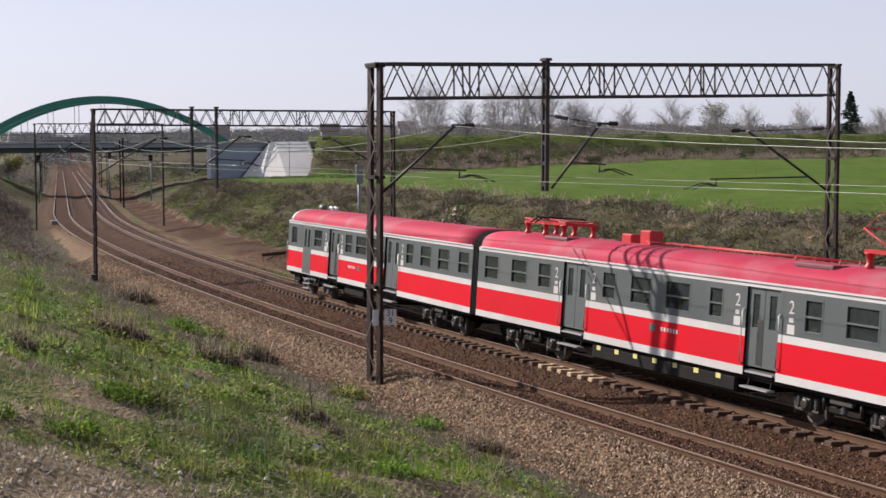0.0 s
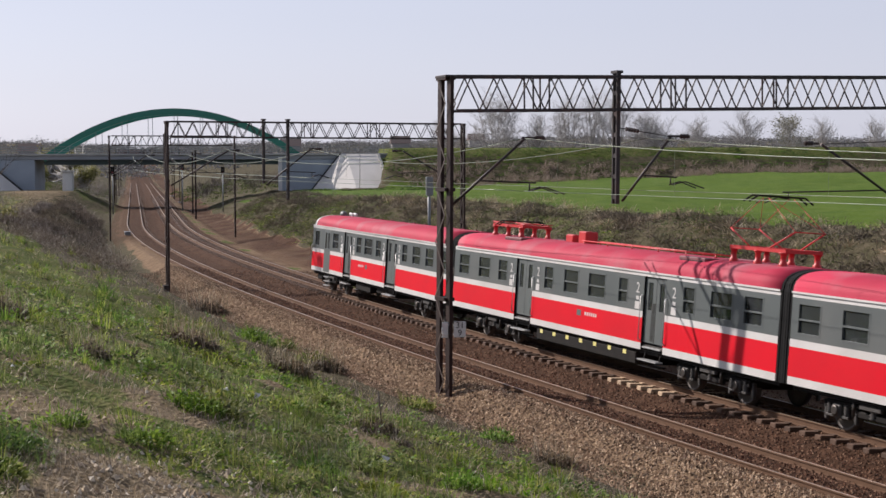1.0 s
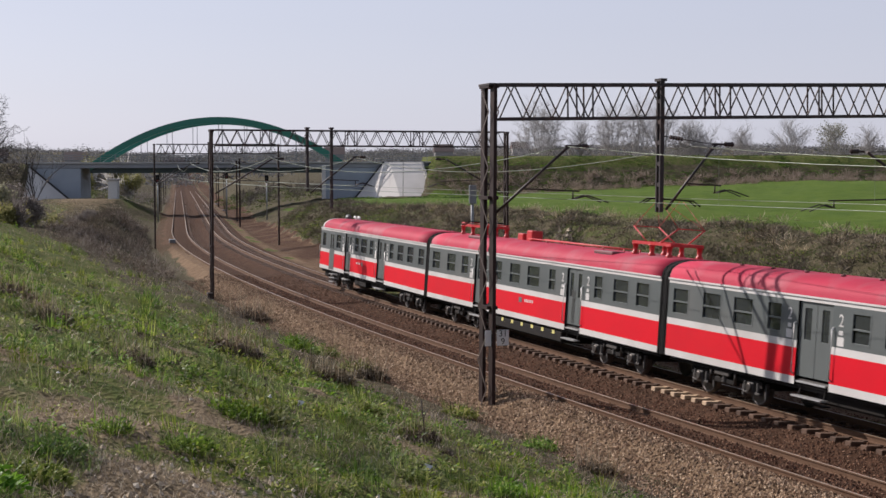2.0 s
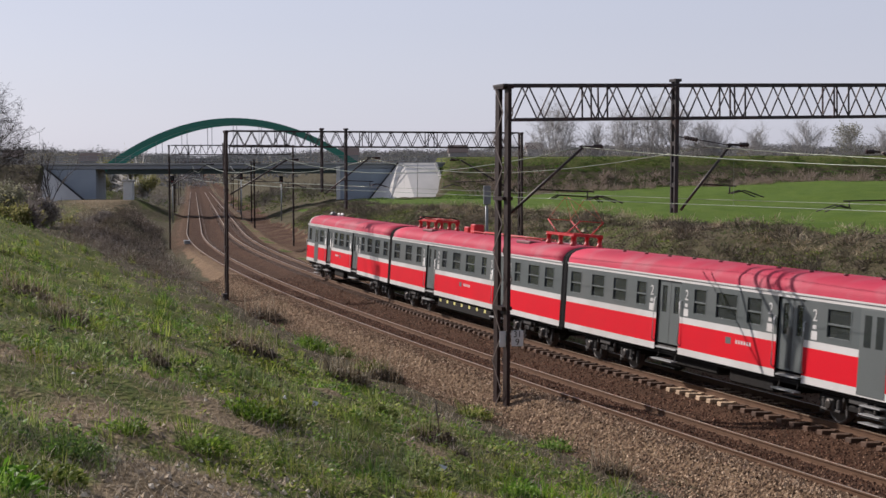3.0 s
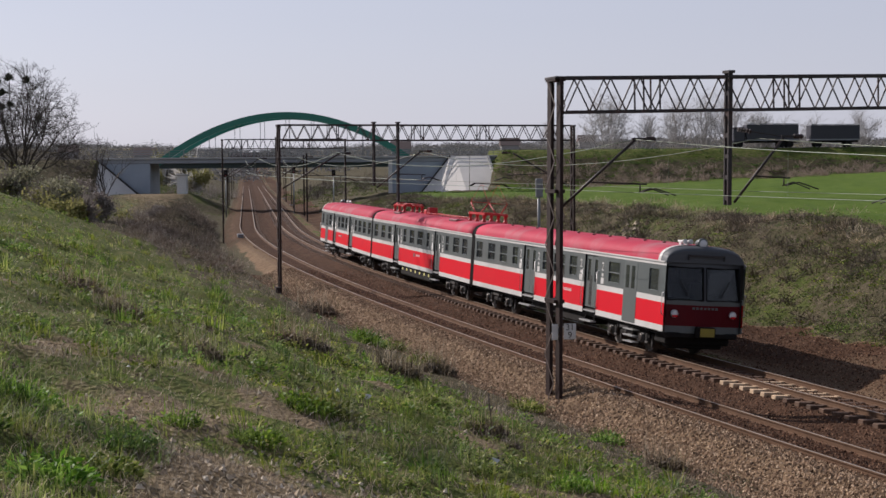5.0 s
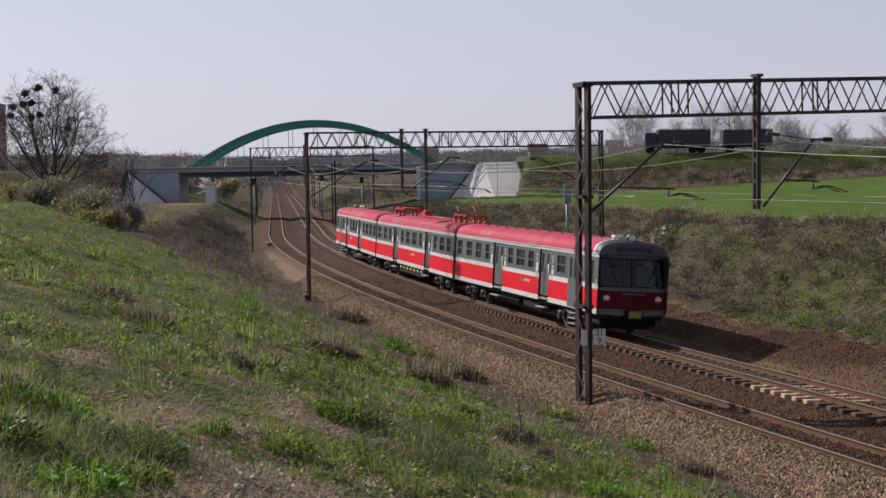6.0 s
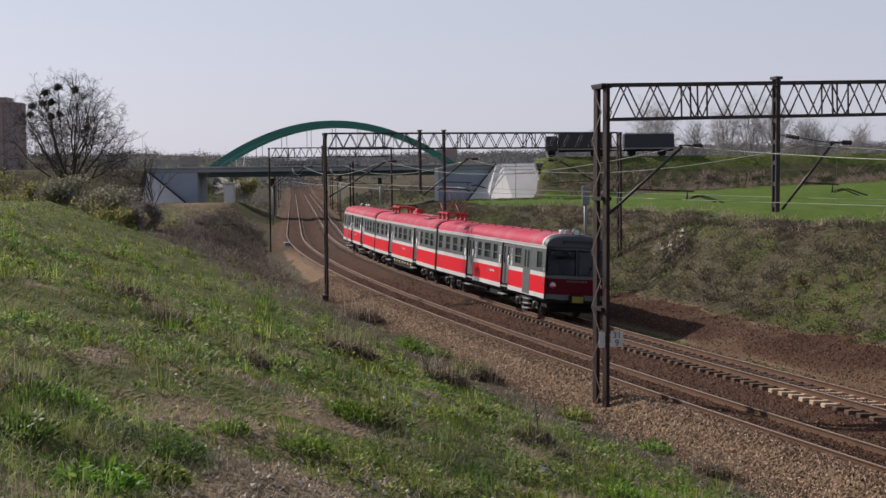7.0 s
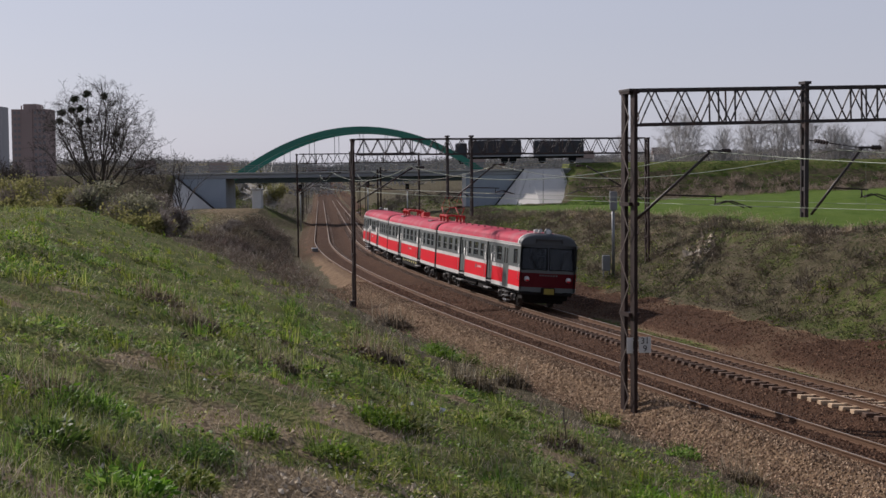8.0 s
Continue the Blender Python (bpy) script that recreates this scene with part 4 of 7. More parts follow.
def bogie(car, yc):
    b = tagged(new("bogie"), "dark two-axle bogie")
    b.parent = car
    b.matrix_basis = Matrix.Translation((0, 0, BODY_DROP))
    bm = bmesh.new()
    for s in (-1, 1):
        box(bm, *sorted((s * 0.98, s * 1.10)), yc - 1.75, yc - 0.55, 0.56, 0.70, bevel=0.03)
        box(bm, *sorted((s * 0.98, s * 1.10)), yc + 0.55, yc + 1.75, 0.56, 0.70, bevel=0.03)
        box(bm, *sorted((s * 0.98, s * 1.12)), yc - 0.6, yc + 0.6, 0.40, 0.56, bevel=0.03)
    box(bm, -1.0, 1.0, yc - 0.3, yc + 0.3, 0.45, 0.8)
    for dy in (-1.75, 1.75):
        box(bm, -1.08, 1.08, yc + dy - 0.06, yc + dy + 0.06, 0.5, 0.66)
    part("bogie_frame", bm, BLACK, b)
    prof = [(0.68, 0.12), (0.685, 0.42), (0.69, 0.50), (0.715, 0.50), (0.72, 0.47), (0.82, 0.465), (0.825, 0.40), (0.81, 0.12)]
    for dy in (-1.3, 1.3):
        bm = bmesh.new()
        for s in (-1, 1):
            lathe(bm, [(s * u, r) for u, r in prof], (0, yc + dy, 0.47), "x", 24)
        tube(bm, [(-0.85, yc + dy, 0.47), (0.85, yc + dy, 0.47)], 0.08, 8)
        ws = part("wheelset", bm, WHEEL, b)
        for s in (-1, 1):
            bm = bmesh.new()
            lathe(bm, [(s * u, r) for u, r in ((0.816, 0.40), (0.832, 0.405), (0.832, 0.458), (0.816, 0.463))], (0, yc + dy, 0.47), "x", 24)
            part("tread_edge", bm, RIM, ws)
            # axle box with a round cover, a pair of coil springs over its wings
            bm = bmesh.new()
            box(bm, *sorted((s * 0.92, s * 1.14)), yc + dy - 0.16, yc + dy + 0.16, 0.32, 0.62, bevel=0.04)
            box(bm, *sorted((s * 0.97, s * 1.10)), yc + dy - 0.42, yc + dy + 0.42, 0.30, 0.37, bevel=0.015)
            ab = part("axle_box", bm, GEAR, b)
            bm = bmesh.new()
            lathe(bm, [(s * 1.14, 0.13), (s * 1.17, 0.13), (s * 1.19, 0.09)], (0, yc + dy, 0.47), "x", 14)
            part("axle_cover", bm, WHEEL, ab)
            for q in (-0.31, 0.31):
                bm = bmesh.new()
                lathe(bm, [(0.37 + 0.028 * i, 0.088 if i % 2 else 0.062) for i in range(10)], (s * 1.04, yc + dy + q, 0), "z", 10)
                part("spring", bm, GEAR, b)
                bm = bmesh.new()
                box(bm, *sorted((s * 0.9, s * 1.0)), yc + dy + q * 1.75 - 0.05, yc + dy + q * 1.75 + 0.05, 0.2, 0.62, bevel=0.02)
                part("brake_block", bm, GEAR, b)
    for s in (-1, 1):
        bm = bmesh.new()
        lathe(bm, [(0.42 + 0.04 * i, 0.13 if i % 2 else 0.095) for i in range(9)], (s * 1.06, yc, 0), "z", 12)
        part("bolster_spring", bm, GEAR, b)
        for q in (-0.62, 0.62):
            bm = bmesh.new()
            tube(bm, [(s * 1.16, yc + q, 0.44), (s * 1.16, yc + q, 0.80)], 0.04, 8)
            part("damper", bm, WHEEL, b)
        bm = bmesh.new()
        box(bm, *sorted((s * 1.12, s * 1.22)), yc - 0.38, yc + 0.38, 0.62, 0.74, bevel=0.02)
        part("brake_cylinder", bm, GEAR, b)


def underframe(car, mid, length, boxes):
    bm = bmesh.new()
    box(bm, -1.25, 1.25, mid - length + 0.1, mid - 0.1, 0.92, 1.10)
    part("floor_frame", bm, BLACK, car)
    for a, b, z, w in boxes:
        bm = bmesh.new()
        box(bm, -w, w, mid - b, mid - a, z, 0.94, bevel=0.05)
        part("equipment_box", bm, BLACK, car)


def second_class(car, s, mid, at):
    """White class figure with two small panels under it."""
    q = Matrix.Translation((s * (HALF + 0.004), mid - at, 2.72)) @ pose(0, 0, 0, 90, 0, 90 if s > 0 else -90)
    writing("2", 0.42, WHITE, car, q, "class_figure")
    bm = bmesh.new()
    box(bm, *sorted((s * HALF, s * (HALF + 0.004))), mid - at - 0.08, mid - at + 0.08, 2.40, 2.50)
    box(bm, *sorted((s * HALF, s * (HALF + 0.004))), mid - at - 0.13, mid - at + 0.13, 2.14, 2.35)
    part("class_panel", bm, WHITE, car)


def plate_bars(car, s, mid, at, dark=True):
    """Small builder's plate and a row of unreadable number bars."""
    bm = bmesh.new()
    box(bm, *sorted((s * HALF, s * (HALF + 0.005))), mid - at - 0.14, mid - at + 0.14, 1.62, 1.80)
    part("side_plate", bm, DOOR_GREY, car)
    for k in range(6):
        bm = bmesh.new()
        box(bm, *sorted((s * HALF, s * (HALF + 0.004))), mid - at + 0.40 + 0.14 * k, mid - at + 0.48 + 0.14 * k, 1.66, 1.76)
        part("number_bar", bm, WHITE, car)


def pantograph(car, y, raised):
    p = tagged(new("pantograph"), "red raised pantograph" if raised else "red folded pantograph")
    p.parent = car
    for sx in (-0.5, 0.5):
        for sy in (-1.15, 0.0, 1.15):
            bm = bmesh.new()
            lathe(bm, [(Z_TOP - 0.12, 0.11), (Z_TOP + 0.05, 0.11), (Z_TOP + 0.08, 0.075), (Z_TOP + 0.26, 0.075), (Z_TOP + 0.30, 0.12), (Z_TOP + 0.33, 0.12)], (sx, y + sy, 0), "z", 10)
            part("insulator", bm, PANTO, p)
    bm = bmesh.new()
    z = Z_TOP + 0.36
    for sx in (-0.5, 0.5):
        bar(bm, (sx, y - 1.3, z), (sx, y + 1.3, z), 0.09)
    for sy in (-1.25, 0.0, 1.25):
        bar(bm, (-0.55, y + sy, z), (0.55, y + sy, z), 0.09)
    part("base_frame", bm, PANTO, p)
    bm = bmesh.new()
    top = Z_TOP + 1.72 if raised else Z_TOP + 0.52
    kz, ky = ((Z_TOP + 0.85, 1.5) if raised else (Z_TOP + 0.46, 1.55))
    for e in (-1, 1):
        rods = [((-0.45, y + e * ky, kz), (0.45, y + e * ky, kz), 0.016), ((-0.45, y + e * ky, kz), (0.38, y + e * 0.12, top - 0.05), 0.006)]
        for sx in (-0.48, 0.48):
            rods.append(((sx, y + e * 0.35, z), (sx * 0.9, y + e * ky, kz), 0.022))
            rods.append(((sx * 0.9, y + e * ky, kz), (sx * 0.8, y + e * 0.12, top - 0.05), 0.008))
        for p0, p1, rr in rods:
            bm = bmesh.new()
            tube(bm, [p0, p1], rr, 6)
            part("pantograph_arm", bm, PANTO, p)
    bm = bmesh.new()
    for e in (-0.14, 0.14):
        tube(bm, [(-0.95, y + e, top - 0.16), (-0.7, y + e, top), (0.7, y + e, top), (0.95, y + e, top - 0.16)], 0.025, 6)
    part("collector", bm, BLACK, p)


def roof_gear(car, mid):
    """Ducts, switchgear and vents on the motor car's roof."""
    for a, b in ((4.3, 5.7), (16.3, 17.7)):
        for s in (-1, 1):
            bm = bmesh.new()
            box(bm, *sorted((s * 0.55, s * 1.02)), mid - b, mid - a, Z_TOP - 0.42, Z_TOP + 0.0, bevel=0.03)
            v = part("roof_vent", bm, VENT, car)
            for k in range(8):
                bm = bmesh.new()
                yk = mid - b + 0.1 + k * (b - a - 0.2) / 8
                box(bm, *sorted((s * 1.02, s * 1.035)), yk, yk + 0.1, Z_TOP - 0.34, Z_TOP - 0.08)
                part("louvre", bm, DARK, v)
    bm = bmesh.new()
    box(bm, -0.35, 0.1, mid - 13.85, mid - 13.3, Z_TOP - 0.08, Z_TOP + 0.38, bevel=0.04)
    part("switch_box", bm, PANTO, car)
    bm = bmesh.new()
    box(bm, -0.45, 0.0, mid - 15.0, mid - 14.45, Z_TOP - 0.08, Z_TOP + 0.24, bevel=0.04)
    part("switch_box", bm, PANTO, car)
    bm = bmesh.new()
    for sx in (-0.28, 0.28):
        tube(bm, [(sx, mid - 13.2, Z_TOP + 0.09), (sx, mid - 5.0, Z_TOP + 0.07)], 0.02, 6)
    for k in range(6):
        yk = mid - 13.0 + k * 1.6
        for sx in (-0.28, 0.28):
            tube(bm, [(sx, yk, Z_TOP - 0.1), (sx, yk, Z_TOP + 0.09)], 0.025, 6)
    part("roof_cable", bm, PANTO, car)


def seats(car, mid, length):
    bm = bmesh.new()
    box(bm, -HALF + 0.08, HALF - 0.08, mid - length + 0.3, mid - 0.3, 1.14, 1.18)
    for p in np.arange(2.6, length - 1.0, 1.9):
        for s in (-1, 1):
            box(bm, *sorted((s * 0.35, s * 1.3)), mid - p - 0.12, mid - p + 0.12, 1.3, 2.35)
    part("seat_rows", bm, INTERIOR, car)


def ribs(car, mid, length):
    """Small roof vents in a row along the far roof edge."""
    for p in np.arange(2.2, length - 1.0, 1.55):
        bm = bmesh.new()
        lathe(bm, [(Z_TOP - 0.12, 0.06), (Z_TOP + 0.0, 0.06), (Z_TOP + 0.02, 0.075), (Z_TOP + 0.04, 0.03)], (0.5, mid - p, 0), "z", 8)
        part("vent_cowl", bm, VENT, car)


def nose(car, mid):
    """Cab front: grey upper face with two windscreens, red below, both with shade in their colour; lamps, buffers beam.
    """
    def bow(x, z):
        """How far the face bulges forward."""
        return 0.16 * (1 - (x / HALF) ** 2) - max(z - 2.02, 0) * 0.15
    bm = bmesh.new()
    zs = [1.0, 1.22, 1.88, 2.02, 3.06, 3.2]
    xs = [-HALF, -1.27, -0.62, -0.05, 0.05, 0.62, 1.27, HALF]
    grid = {}
    for i, z in enumerate(zs):
        for j, x in enumerate(xs):
            xx = x * 0.99
            grid[i, j] = bm.verts.new((xx, mid + bow(x, z) - 0.10, z))
    for i in range(len(zs) - 1):
        for j in range(len(xs) - 1):
            if i == 3 and j in (1, 2, 4, 5):
                continue
            fc = bm.faces.new((grid[i, j], grid[i, j + 1], grid[i + 1, j + 1], grid[i + 1, j]))
            fc.material_index = 0 if i == 1 else (2 if i in (0, 2) else 1)
    # close the face back to the body
    for i in range(len(zs) - 1):
        for j, s in ((0, -1), (len(xs) - 1, 1)):
            z0, z1 = zs[i], zs[i + 1]
            a, b = grid[i, j], grid[i + 1, j]
            c = bm.verts.new((s * HALF * (0.995 if z1 < 3.3 else 0.9), mid - 0.35, z1))
            d = bm.verts.new((s * HALF * (0.995 if z0 < 3.3 else 0.9), mid - 0.35, z0))
            fc = bm.faces.new((a, b, c, d))
            fc.material_index = {0: 2, 1: 0, 2: 2}.get(i, 1)
    bmesh.ops.recalc_face_normals(bm, faces=bm.faces)
    n = part("cab_front", bm, [NOSE_SHADE_RED, NOSE_SHADE_GREY, DOOR_GREY], car, "grey and red cab front with shade in its paint")
    for s in (-1, 1):
        bm = bmesh.new()
        pts = [(s * 0.05, 2.03), (s * 1.25, 2.03), (s * 1.235, 3.05), (s * 0.05, 3.05)]
        v = [bm.verts.new((x, mid + bow(x, z) - 0.13, z)) for x, z in pts]
        bm.faces.new(v)
        bmesh.ops.solidify(bm, geom=bm.faces[:], thickness=0.012)
        part("windscreen", bm, CAB_GLASS, n)
        bm = bmesh.new()
        for (x0, z0), (x1, z1) in zip(pts, pts[1:] + pts[:1]):
            tube(bm, [(x0, mid + bow(x0, z0) - 0.11, z0), (x1, mid + bow(x1, z1) - 0.11, z1)], 0.03, 6)
        part("windscreen_seal", bm, RUBBER, n)
        bm = bmesh.new()
        lathe(bm, [(0, 0.125), (0.06, 0.125), (0.075, 0.10)], (s * 1.0, mid + bow(1.0, 1.6) - 0.1, 1.60), "y", 16)
        hl = part("headlight_ring", bm, STEEL, n)
        bm = bmesh.new()
        lathe(bm, [(0.07, 0.095), (0.09, 0.08), (0.1, 0.04)], (s * 1.0, mid + bow(1.0, 1.6) - 0.1, 1.60), "y", 16)
        part("headlight", bm, LAMP_WHITE, hl)
        bm = bmesh.new()
        box(bm, s * 1.0 - 0.08, s * 1.0 + 0.08, mid + bow(1.0, 1.6) - 0.03, mid + bow(1.02, 1.6) + 0.012, 1.50, 1.56)
        part("tail_light", bm, RED, hl)
        bm = bmesh.new()
        tube(bm, [(s * HALF, mid - 0.05, 1.55), (s * (HALF + 0.06), mid - 0.05, 1.6), (s * (HALF + 0.06), mid - 0.05, 2.22), (s * HALF, mid - 0.05, 2.27)], 0.02, 6)
        part("grab_rail", bm, STEEL, n)
        bm = bmesh.new()
        bar(bm, (s * 0.55, mid + bow(0.5, 2.2) - 0.09, 2.14), (s * 0.85, mid + bow(0.8, 2.5) - 0.09, 2.65), 0.02)
        part("wiper", bm, BLACK, n)
    bm = bmesh.new()
    box(bm, -0.62, 0.62, mid - 0.08, mid + 0.02, 3.40, 3.46)
    for x in (-0.62, 0.6):
        box(bm, x, x + 0.03, mid - 0.08, mid + 0.02, 3.29, 3.46)
    part("destination_rail", bm, DARK, n)
    bm = bmesh.new()
    lathe(bm, [(-0.3, 0.1), (0.0, 0.175), (0.1, 0.175), (0.12, 0.14)], (0.0, mid - 0.45, Z_TOP + 0.06), "y", 16)
    tl = part("top_lamp", bm, GREY, n)
    bm = bmesh.new()
    lathe(bm, [(0.11, 0.145), (0.13, 0.12), (0.14, 0.05)], (0.0, mid - 0.45, Z_TOP + 0.06), "y", 16)
    part("top_lens", bm, LAMP_WHITE, tl)
    bm = bmesh.new()
    for hx_ in (0.3, 0.5):
        lathe(bm, [(-0.3, 0.03), (0.0, 0.045), (0.2, 0.085), (0.21, 0.05)], (hx_, mid - 0.8, Z_TOP + 0.1), "y", 12)
        box(bm, hx_ - 0.05, hx_ + 0.05, mid - 0.95, mid - 0.8, Z_TOP - 0.12, Z_TOP + 0.1)
    part("horn", bm, SIGN_GREY, n)
    for k in range(7):
        bm = bmesh.new()
        box(bm, -0.45 + k * 0.13, -0.37 + k * 0.13, mid + 0.05, mid + 0.066, 1.75, 1.82)
        part("number_bar", bm, DOOR_GREY, n)
    bm = bmesh.new()
    box(bm, -1.2, 1.2, mid - 0.3, mid + 0.02, 0.84, 1.02, bevel=0.03)
    part("buffer_beam", bm, BLACK, n)
    bm = bmesh.new()
    box(bm, -0.30, 0.30, mid + 0.02, mid + 0.36, 0.88, 1.22, bevel=0.04)
    part("coupler", bm, BLACK, n)
    bm = bmesh.new()
    box(bm, -0.24, 0.24, mid + 0.36, mid + 0.375, 0.93, 1.19)
    part("coupler_plate", bm, PLATE_OCHRE, n)
    bm = bmesh.new()
    box(bm, -0.95, 0.95, mid - 0.9, mid - 0.5, 0.46, 0.80, bevel=0.05)
    part("snow_plough", bm, BLACK, n)


def end_wall(car, y, sgn):
    bm = bmesh.new()
    box(bm, -HALF + 0.02, HALF - 0.02, *sorted((y, y - sgn * 0.05)), Z_SKIRT, Z_CORN1)
    part("end_wall", bm, GREY, car)
    bm = bmesh.new()
    for k in range(5):
        d0 = y + sgn * (0.02 + k * 0.055)
        w = HALF - 0.005 - (0.045 if k % 2 else 0)
        rise = Z_TOP - Z_CORN1 - (0.045 if k % 2 else 0)
        prof = [(-w, 1.02), (w, 1.02)]
        for i in range(13):
            a = math.pi * i / 12
            prof.append((w * math.copysign(abs(math.cos(a)) ** 0.62, math.cos(a)), Z_CORN1 + rise * math.sin(a) ** 0.8))
        a = [bm.verts.new((x, d0, z)) for x, z in prof]
        b = [bm.verts.new((x, d0 + sgn * 0.05, z)) for x, z in prof]
        bm.faces.new(a)
        bm.faces.new(b[::-1])
        for j in range(len(prof)):
            q = (j + 1) % len(prof)
            bm.faces.new((a[j], a[q], b[q], b[j]))
    part("bellows", bm, RUBBER, car)


def end_car(label):
    car = thing("train_car", label, "train car", "cars of the train")
    L, mid = 20.10, 10.2
    for s in (-1, 1):
        side_wall(car, s, L, END_WINDOWS, END_DOORS, mid)
        for a, b in END_WINDOWS:
            window_unit(car, s, mid, a, b, single=a < 1.0)
        for a, b in END_DOORS:
            door_unit(car, s, mid, a, b)
        # crew door, flush with the flank
        bm = bmesh.new()
        box(bm, *sorted((s * (HALF - 0.02), s * (HALF + 0.008))), mid - 3.3, mid - 2.2, 1.06, 3.06, bevel=0.006)
        cd = part("crew_door", bm, DOOR_GREY, car)
        bm = bmesh.new()
        for p in (2.38, 2.85):
            box(bm, *sorted((s * (HALF + 0.006), s * (HALF + 0.012))), mid - p - 0.28, mid - p, 2.18, 2.92)
        part("pane", bm, WINDOW, cd)
        for at in (5.2, 7.25, 11.75, 13.9):
            second_class(car, s, mid, at)
        plate_bars(car, s, mid, 9.3)
        bm = bmesh.new()
        for k in range(3):
            box(bm, *sorted((s * (HALF - 0.25), s * (HALF + 0.0))), mid - 3.15, mid - 2.35, 0.42 + k * 0.2, 0.45 + k * 0.2)
        part("crew_step", bm, STEEL, car)
    roof_shell(car, mid, 0.06, L, True)
    nose(car, mid)
    end_wall(car, mid - L, -1)
    underframe(car, mid, L, [(0.3, 1.2, 0.6, 1.1), (7.2, 9.5, 0.58, 1.15), (10.2, 13.0, 0.66, 1.1)])
    bogie(car, mid - 3.4)
    bogie(car, mid - 17.2)
    seats(car, mid, L)
    ribs(car, mid, L)
    return car


def mid_car(label):
    car = thing("train_car", label, "train car", "cars of the train")
    L, mid = 21.2, 10.75
    o = 0.15
    for s in (-1, 1):
        side_wall(car, s, L, [(a - o, b - o) for a, b in MID_WINDOWS], [(a - o, b - o) for a, b in MID_DOORS], mid - o)
        for a, b in MID_WINDOWS:
            window_unit(car, s, mid, a, b)
        for a, b in MID_DOORS:
            door_unit(car, s, mid, a, b)
        for at in (5.2, 7.25, 14.0, 16.15):
            second_class(car, s, mid, at)
        plate_bars(car, s, mid, 10.9)
        for k in range(7):
            bm = bmesh.new()
            box(bm, *sorted((s * 1.26, s * 1.268)), mid - 7.9 - k * 0.95 - 0.2, mid - 7.9 - k * 0.95, 0.80, 0.92)
            part("warning_mark", bm, YELLOW, car)
    roof_shell(car, mid, o, L)
    end_wall(car, mid - o, 1)
    end_wall(car, mid - L, -1)
    underframe(car, mid, L, [(7.3, 14.1, 0.55, 1.26)])
    bogie(car, mid - 3.5)
    bogie(car, mid - 17.9)
    pantograph(car, mid - 2.6, True)
    pantograph(car, mid - 18.6, False)
    roof_gear(car, mid)
    seats(car, mid, L)
    return car


front_car = end_car("red and grey electric train car with a cab, leading end")
middle_car = mid_car("red and grey motor car with two roof pantographs")
rear_car = end_car("red and grey electric train car, cab at the tail")


# distance along the far track's middle, growing towards the eye, 0 at y = 40
_ys = np.linspace(-80, 420, 10001)
_xs = np.array([track_x(float(v), GAP) for v in _ys])
_s = np.concatenate([[0], np.cumsum(np.hypot(np.diff(_xs), np.diff(_ys)))])
_s = np.interp(40.0, _ys, _s) - _s


def on_track(s):
    return float(np.interp(-s, -_s, _ys))


def car_pose(s_front, piv0, piv1, centre, flip=False):
    """Pose of a car whose front end is at s_front; pivots at piv0 and piv1 metres behind it."""
    y0, y1 = on_track(s_front - piv0), on_track(s_front - piv1)
    a, b = track_point(y0, GAP, 0, 0), track_point(y1, GAP, 0, 0)
    fwd = (a - b).normalized()
    k = (centre - piv0) / (piv1 - piv0)
    o = a.lerp(b, k)
    yaw = math.atan2(-fwd.x, fwd.y)
    lean = (cant(y0) + cant(y1)) / 2
    # forward points at the eye, so the track's right-hand side is the car's left
    m = Matrix.Translation(o) @ Matrix.Rotation(yaw, 4, "Z") @ Matrix.Rotation(-lean, 4, "Y") @ Matrix.Translation((0, 0, -BODY_DROP))
    return m @ Matrix.Rotation(math.pi, 4, "Z") if flip else m


SPEED, S_NOSE = 8.25, 32.9


def train_rows(gap, piv0, piv1, centre, flip=False):
    rows = []
    for i in range(33):
        t = i * 0.25
        rows.append((t, car_pose(S_NOSE - SPEED * t - gap, piv0, piv1, centre, flip)))
    return rows


# ---- lorry with trailer on the road ----
TARP = mat("lorry_tarpaulin", (0.022, 0.022, 0.034), (0.03, 0.028, 0.04), 0.5, 0, 0.8, 10, 0.1)
LORRY_GREY = mat("lorry_frame", (0.25, 0.26, 0.28), (0.2, 0.2, 0.21), 0.5)


